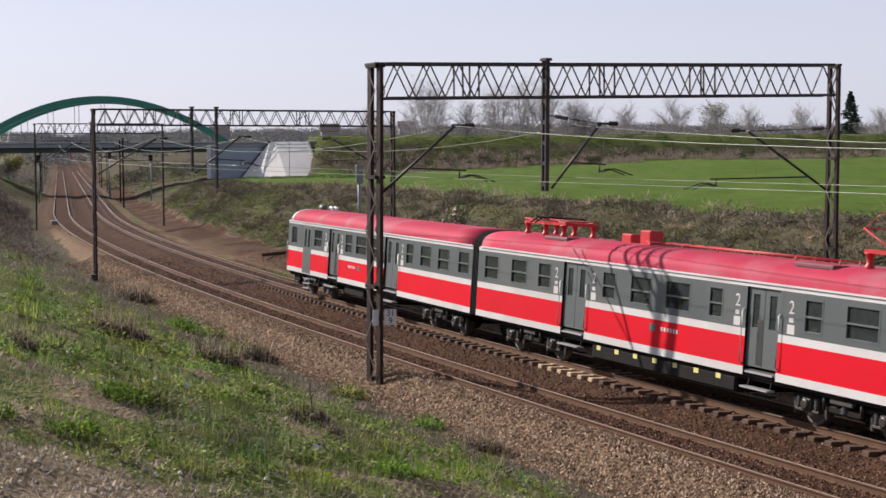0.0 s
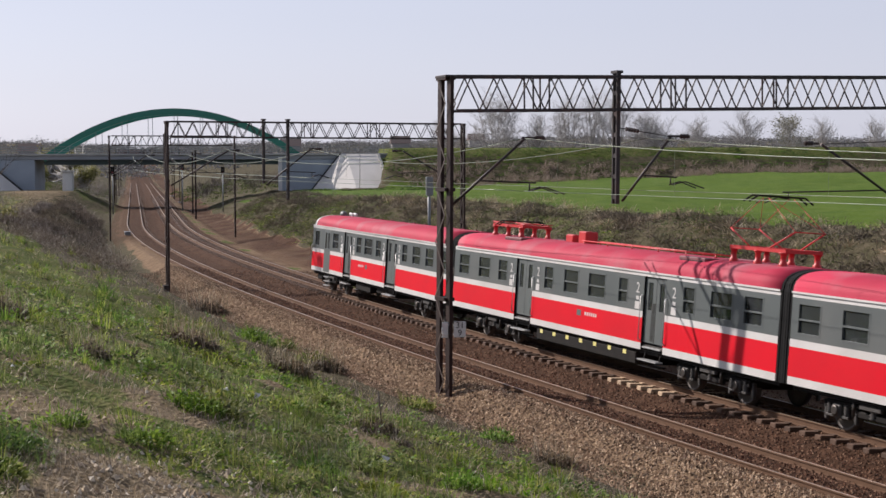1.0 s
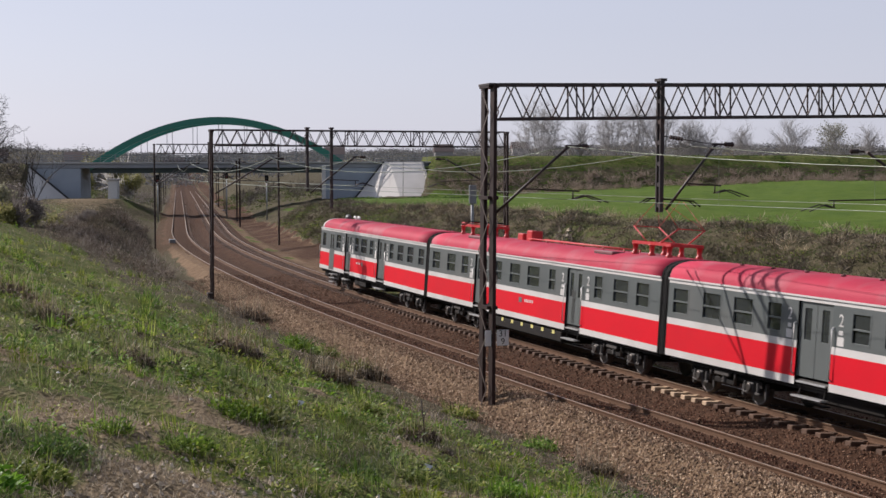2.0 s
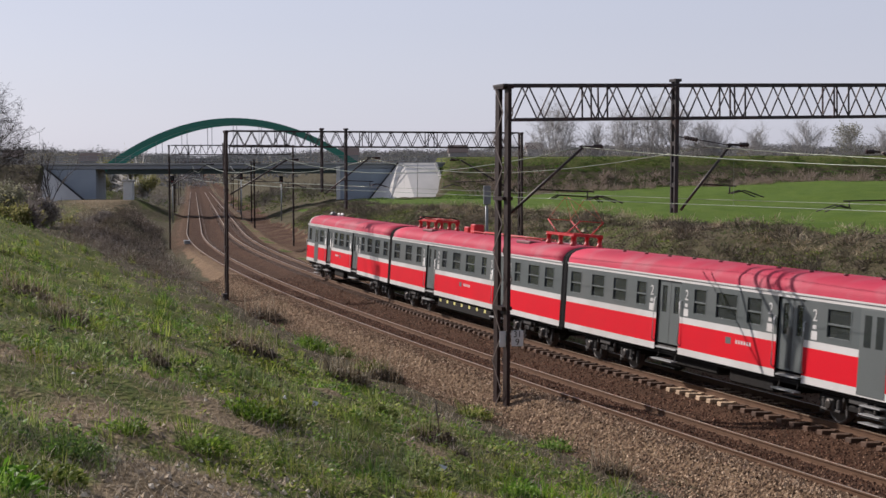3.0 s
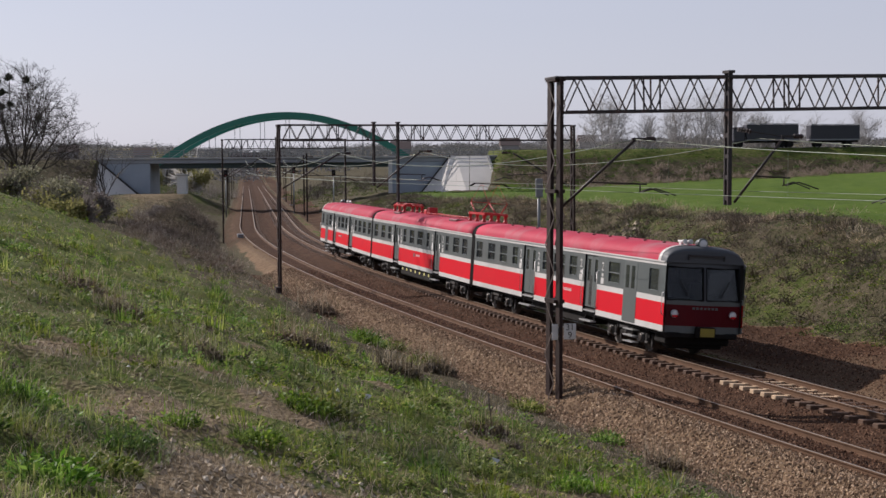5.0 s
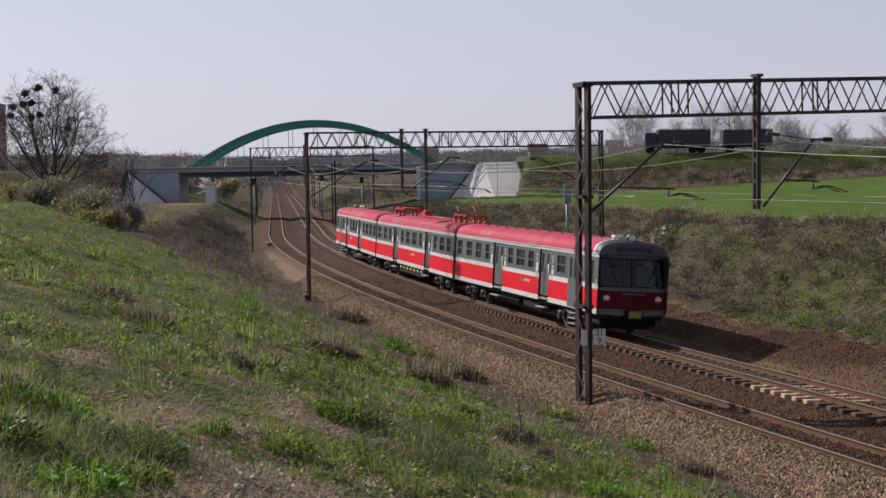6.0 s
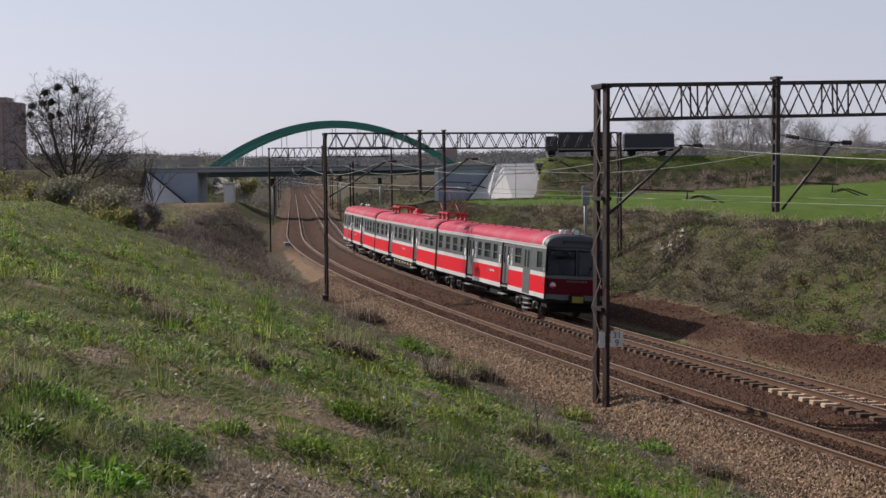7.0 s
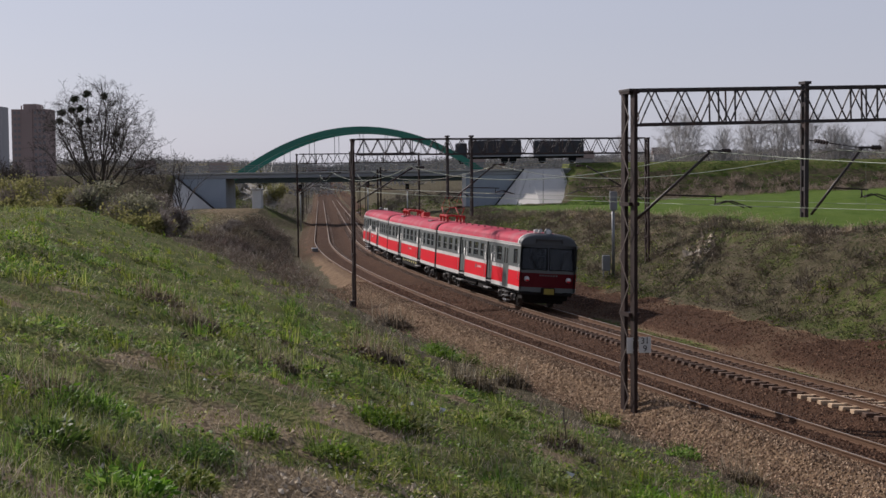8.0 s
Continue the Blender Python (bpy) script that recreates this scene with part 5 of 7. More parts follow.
def lorry():
    t = thing("lorry", "dark blue lorry towing a trailer along the road", "lorry")

    def wheels(parent, ys):
        for y in ys:
            for s in (-1, 1):
                bm = bmesh.new()
                lathe(bm, [(s * 0.85, 0.3), (s * 0.85, 0.48), (s * 1.12, 0.5), (s * 1.15, 0.4), (s * 1.1, 0.2)], (0, y, 0.5), "x", 14)
                part("wheel", bm, RUBBER, parent)

    bm = bmesh.new()
    box(bm, -1.2, 1.2, 7.6, 9.3, 0.8, 3.0, bevel=0.15)
    cb = part("cab", bm, TARP, t)
    bm = bmesh.new()
    box(bm, -1.1, 1.1, 9.28, 9.33, 1.9, 2.75)
    part("windscreen", bm, CAB_GLASS, cb)
    for y0, y1, z1 in ((-0.2, 7.4, 3.35), (-9.2, -2.0, 3.2)):
        bm = bmesh.new()
        box(bm, -1.25, 1.25, y0, y1, 1.15, z1, bevel=0.05)
        bd = part("cargo_body", bm, TARP, t)
        bm = bmesh.new()
        box(bm, -1.27, 1.27, y0, y1, 1.0, 1.2)
        part("side_rail", bm, LORRY_GREY, bd)
        bm = bmesh.new()
        box(bm, -0.5, 0.5, y0, y1, 0.7, 1.0)
        part("chassis", bm, BLACK, bd)
        bm = bmesh.new()
        for k in range(5):
            yy = y0 + 0.2 + k * (y1 - y0 - 0.4) / 4
            box(bm, -1.26, 1.26, yy - 0.03, yy + 0.03, z1, z1 + 0.12)
        for sx in (-1.2, 1.2):
            box(bm, sx - 0.03, sx + 0.03, y0 + 0.1, y1 - 0.1, z1 + 0.08, z1 + 0.14)
        part("top_rail", bm, LORRY_GREY, bd)
    bm = bmesh.new()
    box(bm, -0.08, 0.08, -2.2, 0.0, 0.75, 0.9)
    part("drawbar", bm, BLACK, t)
    wheels(t, (8.4, 2.2, 1.0, -3.2, -7.6))
    return t


lorry_ob = lorry()


def motions():
    walk(front_car, train_rows(0.0, 3.4, 17.2, 10.2))
    walk(middle_car, train_rows(20.4, 3.5, 17.9, 10.75))
    walk(rear_car, train_rows(62.3 - 20.4, 3.2, 17.0, 10.2, True))
    walk(lorry_ob, [(k * 0.5, pose(145.4 - 17.0 * k * 0.5, 225.2, ROAD_Z + 0.06, 0, 0, 90)) for k in range(17)])


# ---- plants ----
def leaf_material(name, cols, rough=0.7, translucent=0.42, gloss=0.2, patchy=0.0):
    """Leaf or stalk colour, different for every blade."""
    m = bpy.data.materials.new(name)
    m.use_nodes = True
    n, l = m.node_tree.nodes, m.node_tree.links
    bs = n["Principled BSDF"]
    g = n.new("ShaderNodeNewGeometry")
    r = n.new("ShaderNodeValToRGB")
    while len(r.color_ramp.elements) < len(cols):
        r.color_ramp.elements.new(0.5)
    for i, (el, c) in enumerate(zip(r.color_ramp.elements, cols)):
        el.position, el.color = i / (len(cols) - 1), (*c, 1)
    l.new(g.outputs["Random Per Island"], r.inputs["Fac"])
    tint = r.outputs["Color"]
    if patchy:
        # growth differs from place to place: brighter and yellower, or darker and duller
        co = n.new("ShaderNodeTexCoord")
        hsv = n.new("ShaderNodeHueSaturation")
        for scale, sock, lo, hi in ((0.9, "Value", 1 - patchy, 1 + patchy), (0.35, "Hue", 0.5 - 0.03 * patchy, 0.5 + 0.035 * patchy), (0.5, "Saturation", 1 - 0.4 * patchy, 1 + 0.25 * patchy)):
            nz = n.new("ShaderNodeTexNoise")
            nz.inputs["Scale"].default_value = scale
            nz.inputs["Detail"].default_value = 3
            l.new(co.outputs["Object"], nz.inputs["Vector"])
            mr = n.new("ShaderNodeMapRange")
            for key, val in (("From Min", 0.32), ("From Max", 0.68), ("To Min", lo), ("To Max", hi)):
                mr.inputs[key].default_value = val
            l.new(nz.outputs["Fac"], mr.inputs["Value"])
            l.new(mr.outputs["Result"], hsv.inputs[sock])
        l.new(tint, hsv.inputs["Color"])
        tint = hsv.outputs["Color"]
    l.new(tint, bs.inputs["Base Color"])
    bs.inputs["Roughness"].default_value = rough
    bs.inputs["Specular IOR Level"].default_value = gloss
    if translucent:
        t = n.new("ShaderNodeBsdfTranslucent")
        l.new(tint, t.inputs["Color"])
        mx = n.new("ShaderNodeMixShader")
        mx.inputs["Fac"].default_value = translucent
        l.new(bs.outputs["BSDF"], mx.inputs[1])
        l.new(t.outputs["BSDF"], mx.inputs[2])
        l.new(mx.outputs["Shader"], n["Material Output"].inputs["Surface"])
    return m


GREEN_BLADE = leaf_material("grass_blade", [(0.03, 0.05, 0.009), (0.14, 0.205, 0.026), (0.225, 0.285, 0.045), (0.38, 0.37, 0.125)], 0.6, 0.42, 0.3, 0.55)
BRIGHT_BLADE = leaf_material("fresh_grass_blade", [(0.035, 0.08, 0.010), (0.125, 0.225, 0.028), (0.24, 0.35, 0.055)], 0.55, 0.42, 0.32, 0.45)
STRAW = leaf_material("straw", [(0.20, 0.15, 0.085), (0.38, 0.30, 0.19), (0.62, 0.53, 0.39)], translucent=0.15, patchy=0.3)
WEED_GREY = leaf_material("grey_weed", [(0.08, 0.06, 0.045), (0.16, 0.125, 0.095), (0.27, 0.22, 0.175), (0.42, 0.37, 0.31)], translucent=0.1, patchy=0.4)
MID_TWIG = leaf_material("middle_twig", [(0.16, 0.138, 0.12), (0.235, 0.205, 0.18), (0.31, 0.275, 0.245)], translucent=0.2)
DEAD = leaf_material("dead_stalk", [(0.06, 0.047, 0.032), (0.125, 0.10, 0.072), (0.22, 0.18, 0.135)], translucent=0.1, patchy=0.4)
BRAMBLE = leaf_material("bramble_leaf", [(0.045, 0.066, 0.019), (0.085, 0.112, 0.032), (0.14, 0.15, 0.055)], patchy=0.45)
YELLOWISH = leaf_material("spring_leaf", [(0.17, 0.175, 0.06), (0.25, 0.245, 0.09), (0.34, 0.31, 0.14)])
PALE_LEAF = leaf_material("blossom", [(0.15, 0.155, 0.095), (0.23, 0.23, 0.15), (0.34, 0.33, 0.24)])
BARK = mat("bark", (0.045, 0.036, 0.03), (0.075, 0.062, 0.052), 0.9, 0, 3, 30, 0.4)
TWIG = leaf_material("twig", [(0.075, 0.062, 0.054), (0.11, 0.092, 0.08), (0.15, 0.125, 0.108)], translucent=0.0)
# haze of distance is put into this pale, see-through twig colour
HAZE_PALED_TWIG = leaf_material("haze_paled_twig", [(0.46, 0.45, 0.44), (0.55, 0.535, 0.52), (0.63, 0.61, 0.59)], translucent=0.5)
RED_SCRUB = leaf_material("red_scrub", [(0.22, 0.17, 0.135), (0.30, 0.235, 0.19), (0.38, 0.31, 0.255)], translucent=0.3)
# wood colour lifted to bluish grey in place of air haze
HAZE_PALED_WOOD = leaf_material("haze_paled_wood", [(0.145, 0.148, 0.16), (0.175, 0.174, 0.18), (0.205, 0.198, 0.195), (0.17, 0.18, 0.145)], translucent=0.25)
EMBANK = leaf_material("embankment_blade", [(0.028, 0.06, 0.011), (0.07, 0.125, 0.021), (0.13, 0.19, 0.036)], patchy=0.5)
SPRUCE = leaf_material("spruce_needle", [(0.012, 0.026, 0.016), (0.02, 0.04, 0.024), (0.03, 0.05, 0.032)])


def blades(name, xs, ys, hs, ws, material, rng, label, category, bend=0.45, lay=0.0, parent=None, turn=None):
    """Bent blades as one mesh: each blade has a foot, a knee and a tip."""
    n = len(xs)
    zs = ground_z(xs, ys) - 0.01
    a = rng.rand(n) * 2 * np.pi if turn is None else turn + rng.randn(n) * 0.4
    lean = (rng.rand(n) * bend + lay) * hs
    b = a + rng.randn(n) * 0.5
    dx, dy = np.cos(a), np.sin(a)
    wx, wy = -np.sin(b) * ws / 2, np.cos(b) * ws / 2
    up = hs * np.sqrt(np.clip(1 - (np.minimum(lean / hs, 0.98)) ** 2, 0.03, 1))
    v = np.empty((n, 5, 3))
    v[:, 0] = np.stack([xs - wx, ys - wy, zs], -1)
    v[:, 1] = np.stack([xs + wx, ys + wy, zs], -1)
    mx, my, mz = xs + dx * lean * 0.35, ys + dy * lean * 0.35, zs + up * 0.6
    v[:, 2] = np.stack([mx + wx * 0.8, my + wy * 0.8, mz], -1)
    v[:, 3] = np.stack([mx - wx * 0.8, my - wy * 0.8, mz], -1)
    v[:, 4] = np.stack([xs + dx * lean, ys + dy * lean, zs + up], -1)
    i = np.arange(n)[:, None] * 5
    quads = (i + np.array([[0, 1, 2, 3]])).tolist()
    tris = (i + np.array([[3, 2, 4]])).tolist()
    ob = raw(name, v.reshape(-1, 3).tolist(), quads + tris, material, parent)
    if label:
        tagged(ob, label, category, kind="stuff")
    return ob


def leaf_clumps(name, cx, cy, rad, hgt, m, leaf, material, rng, label, category, parent=None):
    """Low leafy clumps: many small tilted leaves in flattened mounds, as one mesh."""
    n = len(cx)
    cz = ground_z(cx, cy)
    a = rng.rand(n, m) * 2 * np.pi
    q = np.sqrt(rng.rand(n, m))
    px = cx[:, None] + np.cos(a) * q * rad[:, None]
    py = cy[:, None] + np.sin(a) * q * rad[:, None]
    pz = cz[:, None] + hgt[:, None] * (1 - q * q) * rng.rand(n, m) + 0.01
    p = np.stack([px, py, pz], -1)
    u = np.stack([np.cos(a), np.sin(a), 0.7 * rng.rand(n, m) + 0.1], -1) + rng.randn(n, m, 3) * 0.4
    u /= np.linalg.norm(u, axis=-1, keepdims=True)
    v = np.cross(u, rng.randn(n, m, 3))
    v /= np.linalg.norm(v, axis=-1, keepdims=True)
    s = (leaf[:, None] * (0.5 + rng.rand(n, m)))[..., None]
    w = np.stack([p - u * s * 0.5, p + v * s * 0.2, p + u * s * 0.5, p - v * s * 0.2], 2).reshape(-1, 3)
    ob = raw(name, w.tolist(), np.arange(len(w)).reshape(-1, 4).tolist(), material, parent)
    if label:
        tagged(ob, label, category, kind="stuff")
    return ob


def bank_points(n, rng, r0=5.5, r1=120.0, a0=-24, a1=32):
    """Points on the near bank inside the camera's view fan, thinning out with the distance from the camera."""
    r = r0 * (r1 / r0) ** rng.rand(n)
    a = np.radians(a0 + (a1 - a0) * rng.rand(n))
    x, y = r * np.sin(a), r * np.cos(a)
    d = left_of_track(x, y)
    keep = d > 2.9 + 0.9 * rng.rand(n) + vnoise(x / 2.5, y / 2.5, 11) * 0.7
    return x[keep], y[keep], r[keep]


def grow_bank():
    rng = np.random.RandomState(5)
    x, y, r = bank_points(150000, rng)
    patch = vnoise(x / 1.6, y / 1.6, 21) + 0.7 * vnoise(x / 0.5, y / 0.5, 22) + 0.6 * vnoise(x / 5, y / 5, 23)
    w = zone_weights(x, y)
    g = (patch > -0.22) & (rng.rand(len(x)) > w["dirt"] * 1.1) & (rng.rand(len(x)) > w["scrub"] * 0.9)
    far = np.clip(r / 20.0, 0.6, 3.0)
    h = (0.04 + 0.09 * rng.rand(len(x))) * np.clip(0.6 + 1.5 * patch, 0.3, 2.2) * (0.8 + 0.3 * far)
    wd = (0.005 + 0.006 * rng.rand(len(x))) * (0.5 + 0.9 * far)
    blades("grass", x[g], y[g], h[g], wd[g], GREEN_BLADE, rng, "short green spring grass on the bank", "grass", bend=0.8)
    # clumps of longer grass, each a fan of blades round one root
    cx, cy, cr = bank_points(5200, rng, 6.0, 110.0)
    pt = vnoise(cx / 2.4, cy / 2.4, 21) + 0.5 * vnoise(cx / 0.8, cy / 0.8, 34)
    w = zone_weights(cx, cy)
    k = (pt > -0.12) & (rng.rand(len(cx)) > w["dirt"] * 1.2) & (rng.rand(len(cx)) > w["scrub"])
    cx, cy, cr = cx[k], cy[k], cr[k]
    m = 34
    size = (0.10 + 0.26 * rng.rand(len(cx)) ** 2) * (0.75 + 0.3 * np.clip(cr / 20.0, 0.5, 3.0))
    a = rng.rand(len(cx), m) * 2 * np.pi
    q = np.sqrt(rng.rand(len(cx), m)) * size[:, None] * 0.55
    bx, by = (cx[:, None] + np.cos(a) * q).ravel(), (cy[:, None] + np.sin(a) * q).ravel()
    hh = (size[:, None] * (0.45 + 0.75 * rng.rand(len(cx), m))).ravel()
    ww = np.repeat((0.006 + 0.012 * size) * np.clip(cr / 20.0, 0.7, 2.2), m)
    lush = np.repeat(rng.rand(len(cx)) < 0.3, m)
    for sel, material, label in ((~lush, GREEN_BLADE, "clumps of longer grass on the bank"), (lush, BRIGHT_BLADE, "fresh green clumps of longer grass")):
        blades("long_grass", bx[sel], by[sel], hh[sel], ww[sel], material, rng, label, "grass", bend=0.75, lay=0.1, turn=a.ravel()[sel])
    # leafy weeds and turf in mounds, in patches, most of them close to the camera
    kinds = ((9000, GREEN_BLADE, "dull green leafy turf and weeds", -0.1, 0.10, 0.055, 31), (8000, BRIGHT_BLADE, "bright green leafy weeds in patches", 0.1, 0.15, 0.06, 32), (1500, DEAD, "brown withered clumps", -0.1, 0.10, 0.05, 33))
    for count, material, label, cut, hh, leaf, seed in kinds:
        cx, cy, cr = bank_points(count, rng)
        pt = vnoise(cx / 2.4, cy / 2.4, 21 if seed < 33 else 35) + 0.6 * vnoise(cx / 0.8, cy / 0.8, seed)
        w = zone_weights(cx, cy)
        k = (pt > cut) & (rng.rand(len(cx)) > w["dirt"] * 1.1) & (rng.rand(len(cx)) > w["scrub"] * 0.92)
        cx, cy, cr = cx[k], cy[k], cr[k]
        far = np.clip(cr / 15.0, 0.7, 2.4)
        rad = (0.05 + 0.17 * rng.rand(len(cx)) ** 1.5) * far
        leaf_clumps("leafy_turf", cx, cy, rad, hh * far * (0.4 + 0.9 * rng.rand(len(cx))), 26, leaf * 0.85 * far ** 0.8, material, rng, label, "grass")
    x, y, r = bank_points(95000, rng)
    patch = vnoise(x / 1.6, y / 1.6, 21) + 0.5 * vnoise(x / 0.6, y / 0.6, 25)
    w = zone_weights(x, y)
    dry = (patch < 0.05 + 0.25 * w["scrub"]) | (w["dirt"] > rng.rand(len(x)))
    x, y, r = x[dry], y[dry], r[dry]
    far = np.clip(r / 20.0, 0.6, 3.0)
    n = len(x)
    blades("dry_grass", x, y, (0.06 + 0.16 * rng.rand(n) ** 2) * (0.8 + 0.3 * far), (0.0035 + 0.004 * rng.rand(n)) * (0.6 + 0.8 * far), STRAW, rng, "flattened straw-coloured dry grass", "dry grass", bend=0.35, lay=0.62)
    # patches of tangled grey-brown dead stalks
    x, y, r = bank_points(95000, rng, 7.0, 75.0)
    pt = vnoise(x / 1.9, y / 1.9, 36) + 0.5 * vnoise(x / 0.6, y / 0.6, 37)
    k = (pt > 0.17) | (np.exp(-(((x - 1.9) / 0.9) ** 2) - ((y - 26.2) / 2.2) ** 2) > 0.35 + 0.5 * rng.rand(len(x))) | (np.exp(-(((x - 2.9) / 0.9) ** 2) - ((y - 22.5) / 1.6) ** 2) > 0.35 + 0.5 * rng.rand(len(x)))
    x, y, r = x[k], y[k], r[k]
    n = len(x)
    blades("dead_stalks", x, y, 0.10 + 0.24 * rng.rand(n) ** 2, (0.004 + 0.005 * rng.rand(n)) * np.clip(r / 18.0, 0.7, 2.2), WEED_GREY, rng, "tangled grey-brown dead stalks in the grass", "weeds", bend=0.5, lay=0.5)
    # broken pale stalks lying about, thickest on the bare earth
    x, y, r = bank_points(30000, rng, 7.0, 70.0)
    w = zone_weights(x, y)
    k = rng.rand(len(x)) < 0.22 + 0.7 * w["dirt"] + 0.25 * w["scrub"]
    x, y, r = x[k], y[k], r[k]
    n = len(x)
    blades("straw_litter", x, y, 0.06 + 0.24 * rng.rand(n) ** 2, (0.005 + 0.006 * rng.rand(n)) * np.clip(r / 16.0, 0.8, 2.0), STRAW, rng, "broken pale stalks lying in the grass", "straw", bend=0.2, lay=0.8)
    # dead brown weeds in the lower strip by the gravel and on the far slope
    x, y, r = bank_points(75000, rng, 12.0, 160.0, -14, 26)
    d = left_of_track(x, y)
    keep = (rng.rand(len(x)) < np.exp(-((d - 4.3) / 1.9) ** 2) * 0.9) | ((y > 85) & (d < 14))
    x, y, r = x[keep], y[keep], r[keep]
    n = len(x)
    far = np.clip(r / 40.0, 0.5, 2.5)
    blades("dead_weeds", x, y, (0.10 + 0.22 * rng.rand(n) ** 2) * np.sqrt(far), (0.006 + 0.006 * rng.rand(n)) * far * 1.3, WEED_GREY, rng, "grey-brown dead weeds along the gravel", "weeds", bend=0.6, lay=0.4)


def tuft(x, y, size, material, name, label, category, group, seed, n=260, straw=0.0):
    """A clump of long blades round one root."""
    rng = np.random.RandomState(seed)
    k = int(n)
    x -= max(0.0, 3.4 - float(left_of_track(np.array(x), np.array(y))))
    rr, aa = size * 0.55 * np.sqrt(rng.rand(k)), rng.rand(k) * 2 * np.pi
    t = thing(name, label, category, group)
    k = int(n * 0.35)
    leaf_clumps("foliage", np.array([x, x + size * 0.2, x - size * 0.25]), np.array([y, y + size * 0.25, y - size * 0.2]), np.array([0.5, 0.4, 0.4]) * size, np.array([0.45, 0.35, 0.3]) * size, n // 2, np.full(3, size * 0.13), material, rng, "", "", parent=t)
    blades("foliage_fringe", x + rr[:k] * np.cos(aa[:k]), y + rr[:k] * np.sin(aa[:k]), size * (0.2 + 0.5 * rng.rand(k)), np.full(k, max(0.010, size * 0.022)), material, rng, "", "", bend=0.9, lay=0.1, parent=t, turn=aa[:k])
    if straw:
        k = int(n * straw)
        rr, aa = size * 0.7 * np.sqrt(rng.rand(k)), rng.rand(k) * 2 * np.pi
        blades("dry_foliage", x + rr * np.cos(aa), y + rr * np.sin(aa), size * (0.5 + 0.7 * rng.rand(k)), np.full(k, size * 0.014), STRAW, rng, "", "", bend=0.9, parent=t)


def grow_tufts():
    green = [(-0.74, 20.8, 0.55), (-1.15, 20.7, 0.45), (-0.5, 54.6, 0.9), (0.9, 55.5, 0.8), (-3.1, 11.6, 0.4), (-2.3, 10.7, 0.42), (-2.1, 11.8, 0.35), (-3.6, 14.3, 0.4), (-1.3, 15.9, 0.4), (3.8, 40.9, 0.7),
             (6.7, 36.3, 0.6), (0.5, 18.6, 0.4), (1.3, 20.1, 0.4), (-2.2, 13.2, 0.32), (-2.1, 15.9, 0.35), (1.3, 50.5, 0.8), (-3.3, 14.5, 0.4), (-0.94, 20.4, 0.4), (1.2, 17.0, 0.4), (-0.8, 58.8, 0.8), (2.5, 20.4, 0.4), (1.0, 31.0, 0.5), (-0.4, 34.0, 0.5)]
    for i, (x, y, s) in enumerate(green):
        tuft(x, y, s * 1.25, BRIGHT_BLADE if i % 3 else GREEN_BLADE, "grass_tuft", "bright green tuft of long grass on the bank", "grass tuft", "grass tufts", 40 + i)
    dry = [(-2.9, 25.0, 0.45), (-6.4, 33.0, 0.7), (-4.9, 29.0, 0.55), (0.46, 44.3, 0.9), (1.8, 26.4, 0.45), (1.7, 48.6, 0.8), (-2.4, 41.8, 0.8), (-1.9, 42.0, 0.7), (-3.8, 14.5, 0.4), (-1.1, 69.0, 1.1), (7.0, 33.2, 0.6)]
    for i, (x, y, s) in enumerate(dry):
        tuft(x, y, s * 1.3, DEAD, "dry_weed", "dark brown dry weed clump on the bank", "weed", "dry weeds", 80 + i, 300, 0.3)


def cloud(name, cx, cy, cz, rx, ry, rz, n, size, material, rng, parent=None, stalk=False, shell=0.5):
    """Scattered leaf quads (or thin twigs) in an uneven ellipsoid, as verts and faces."""
    u = rng.randn(n, 3)
    u /= np.linalg.norm(u, axis=1, keepdims=True)
    rad = (shell + (1 - shell) * rng.rand(n)) ** 0.7 * (0.75 + 0.35 * np.sin(u[:, 0] * 5 + cx) * np.sin(u[:, 1] * 4 + cy) + 0.15 * rng.randn(n))
    p = np.stack([cx + u[:, 0] * rad * rx, cy + u[:, 1] * rad * ry, cz + u[:, 2] * rad * rz], -1)
    a = rng.randn(n, 3)
    a /= np.linalg.norm(a, axis=1, keepdims=True)
    if stalk:
        a = u * 0.7 + a * 0.5 + np.array([0, 0, 0.5])
        a /= np.linalg.norm(a, axis=1, keepdims=True)
    b = np.cross(a, rng.randn(n, 3))
    b /= np.linalg.norm(b, axis=1, keepdims=True)
    s = size * (0.6 + 0.8 * rng.rand(n))[:, None]
    la, lb = (s * 0.5, s * 0.35) if not stalk else (s * 0.5, s * 0.035)
    v = np.stack([p - a * la, p + b * lb, p + a * la, p - b * lb], 1)
    return v.reshape(-1, 3)


def quads(v):
    return np.arange(len(v)).reshape(-1, 4).tolist()


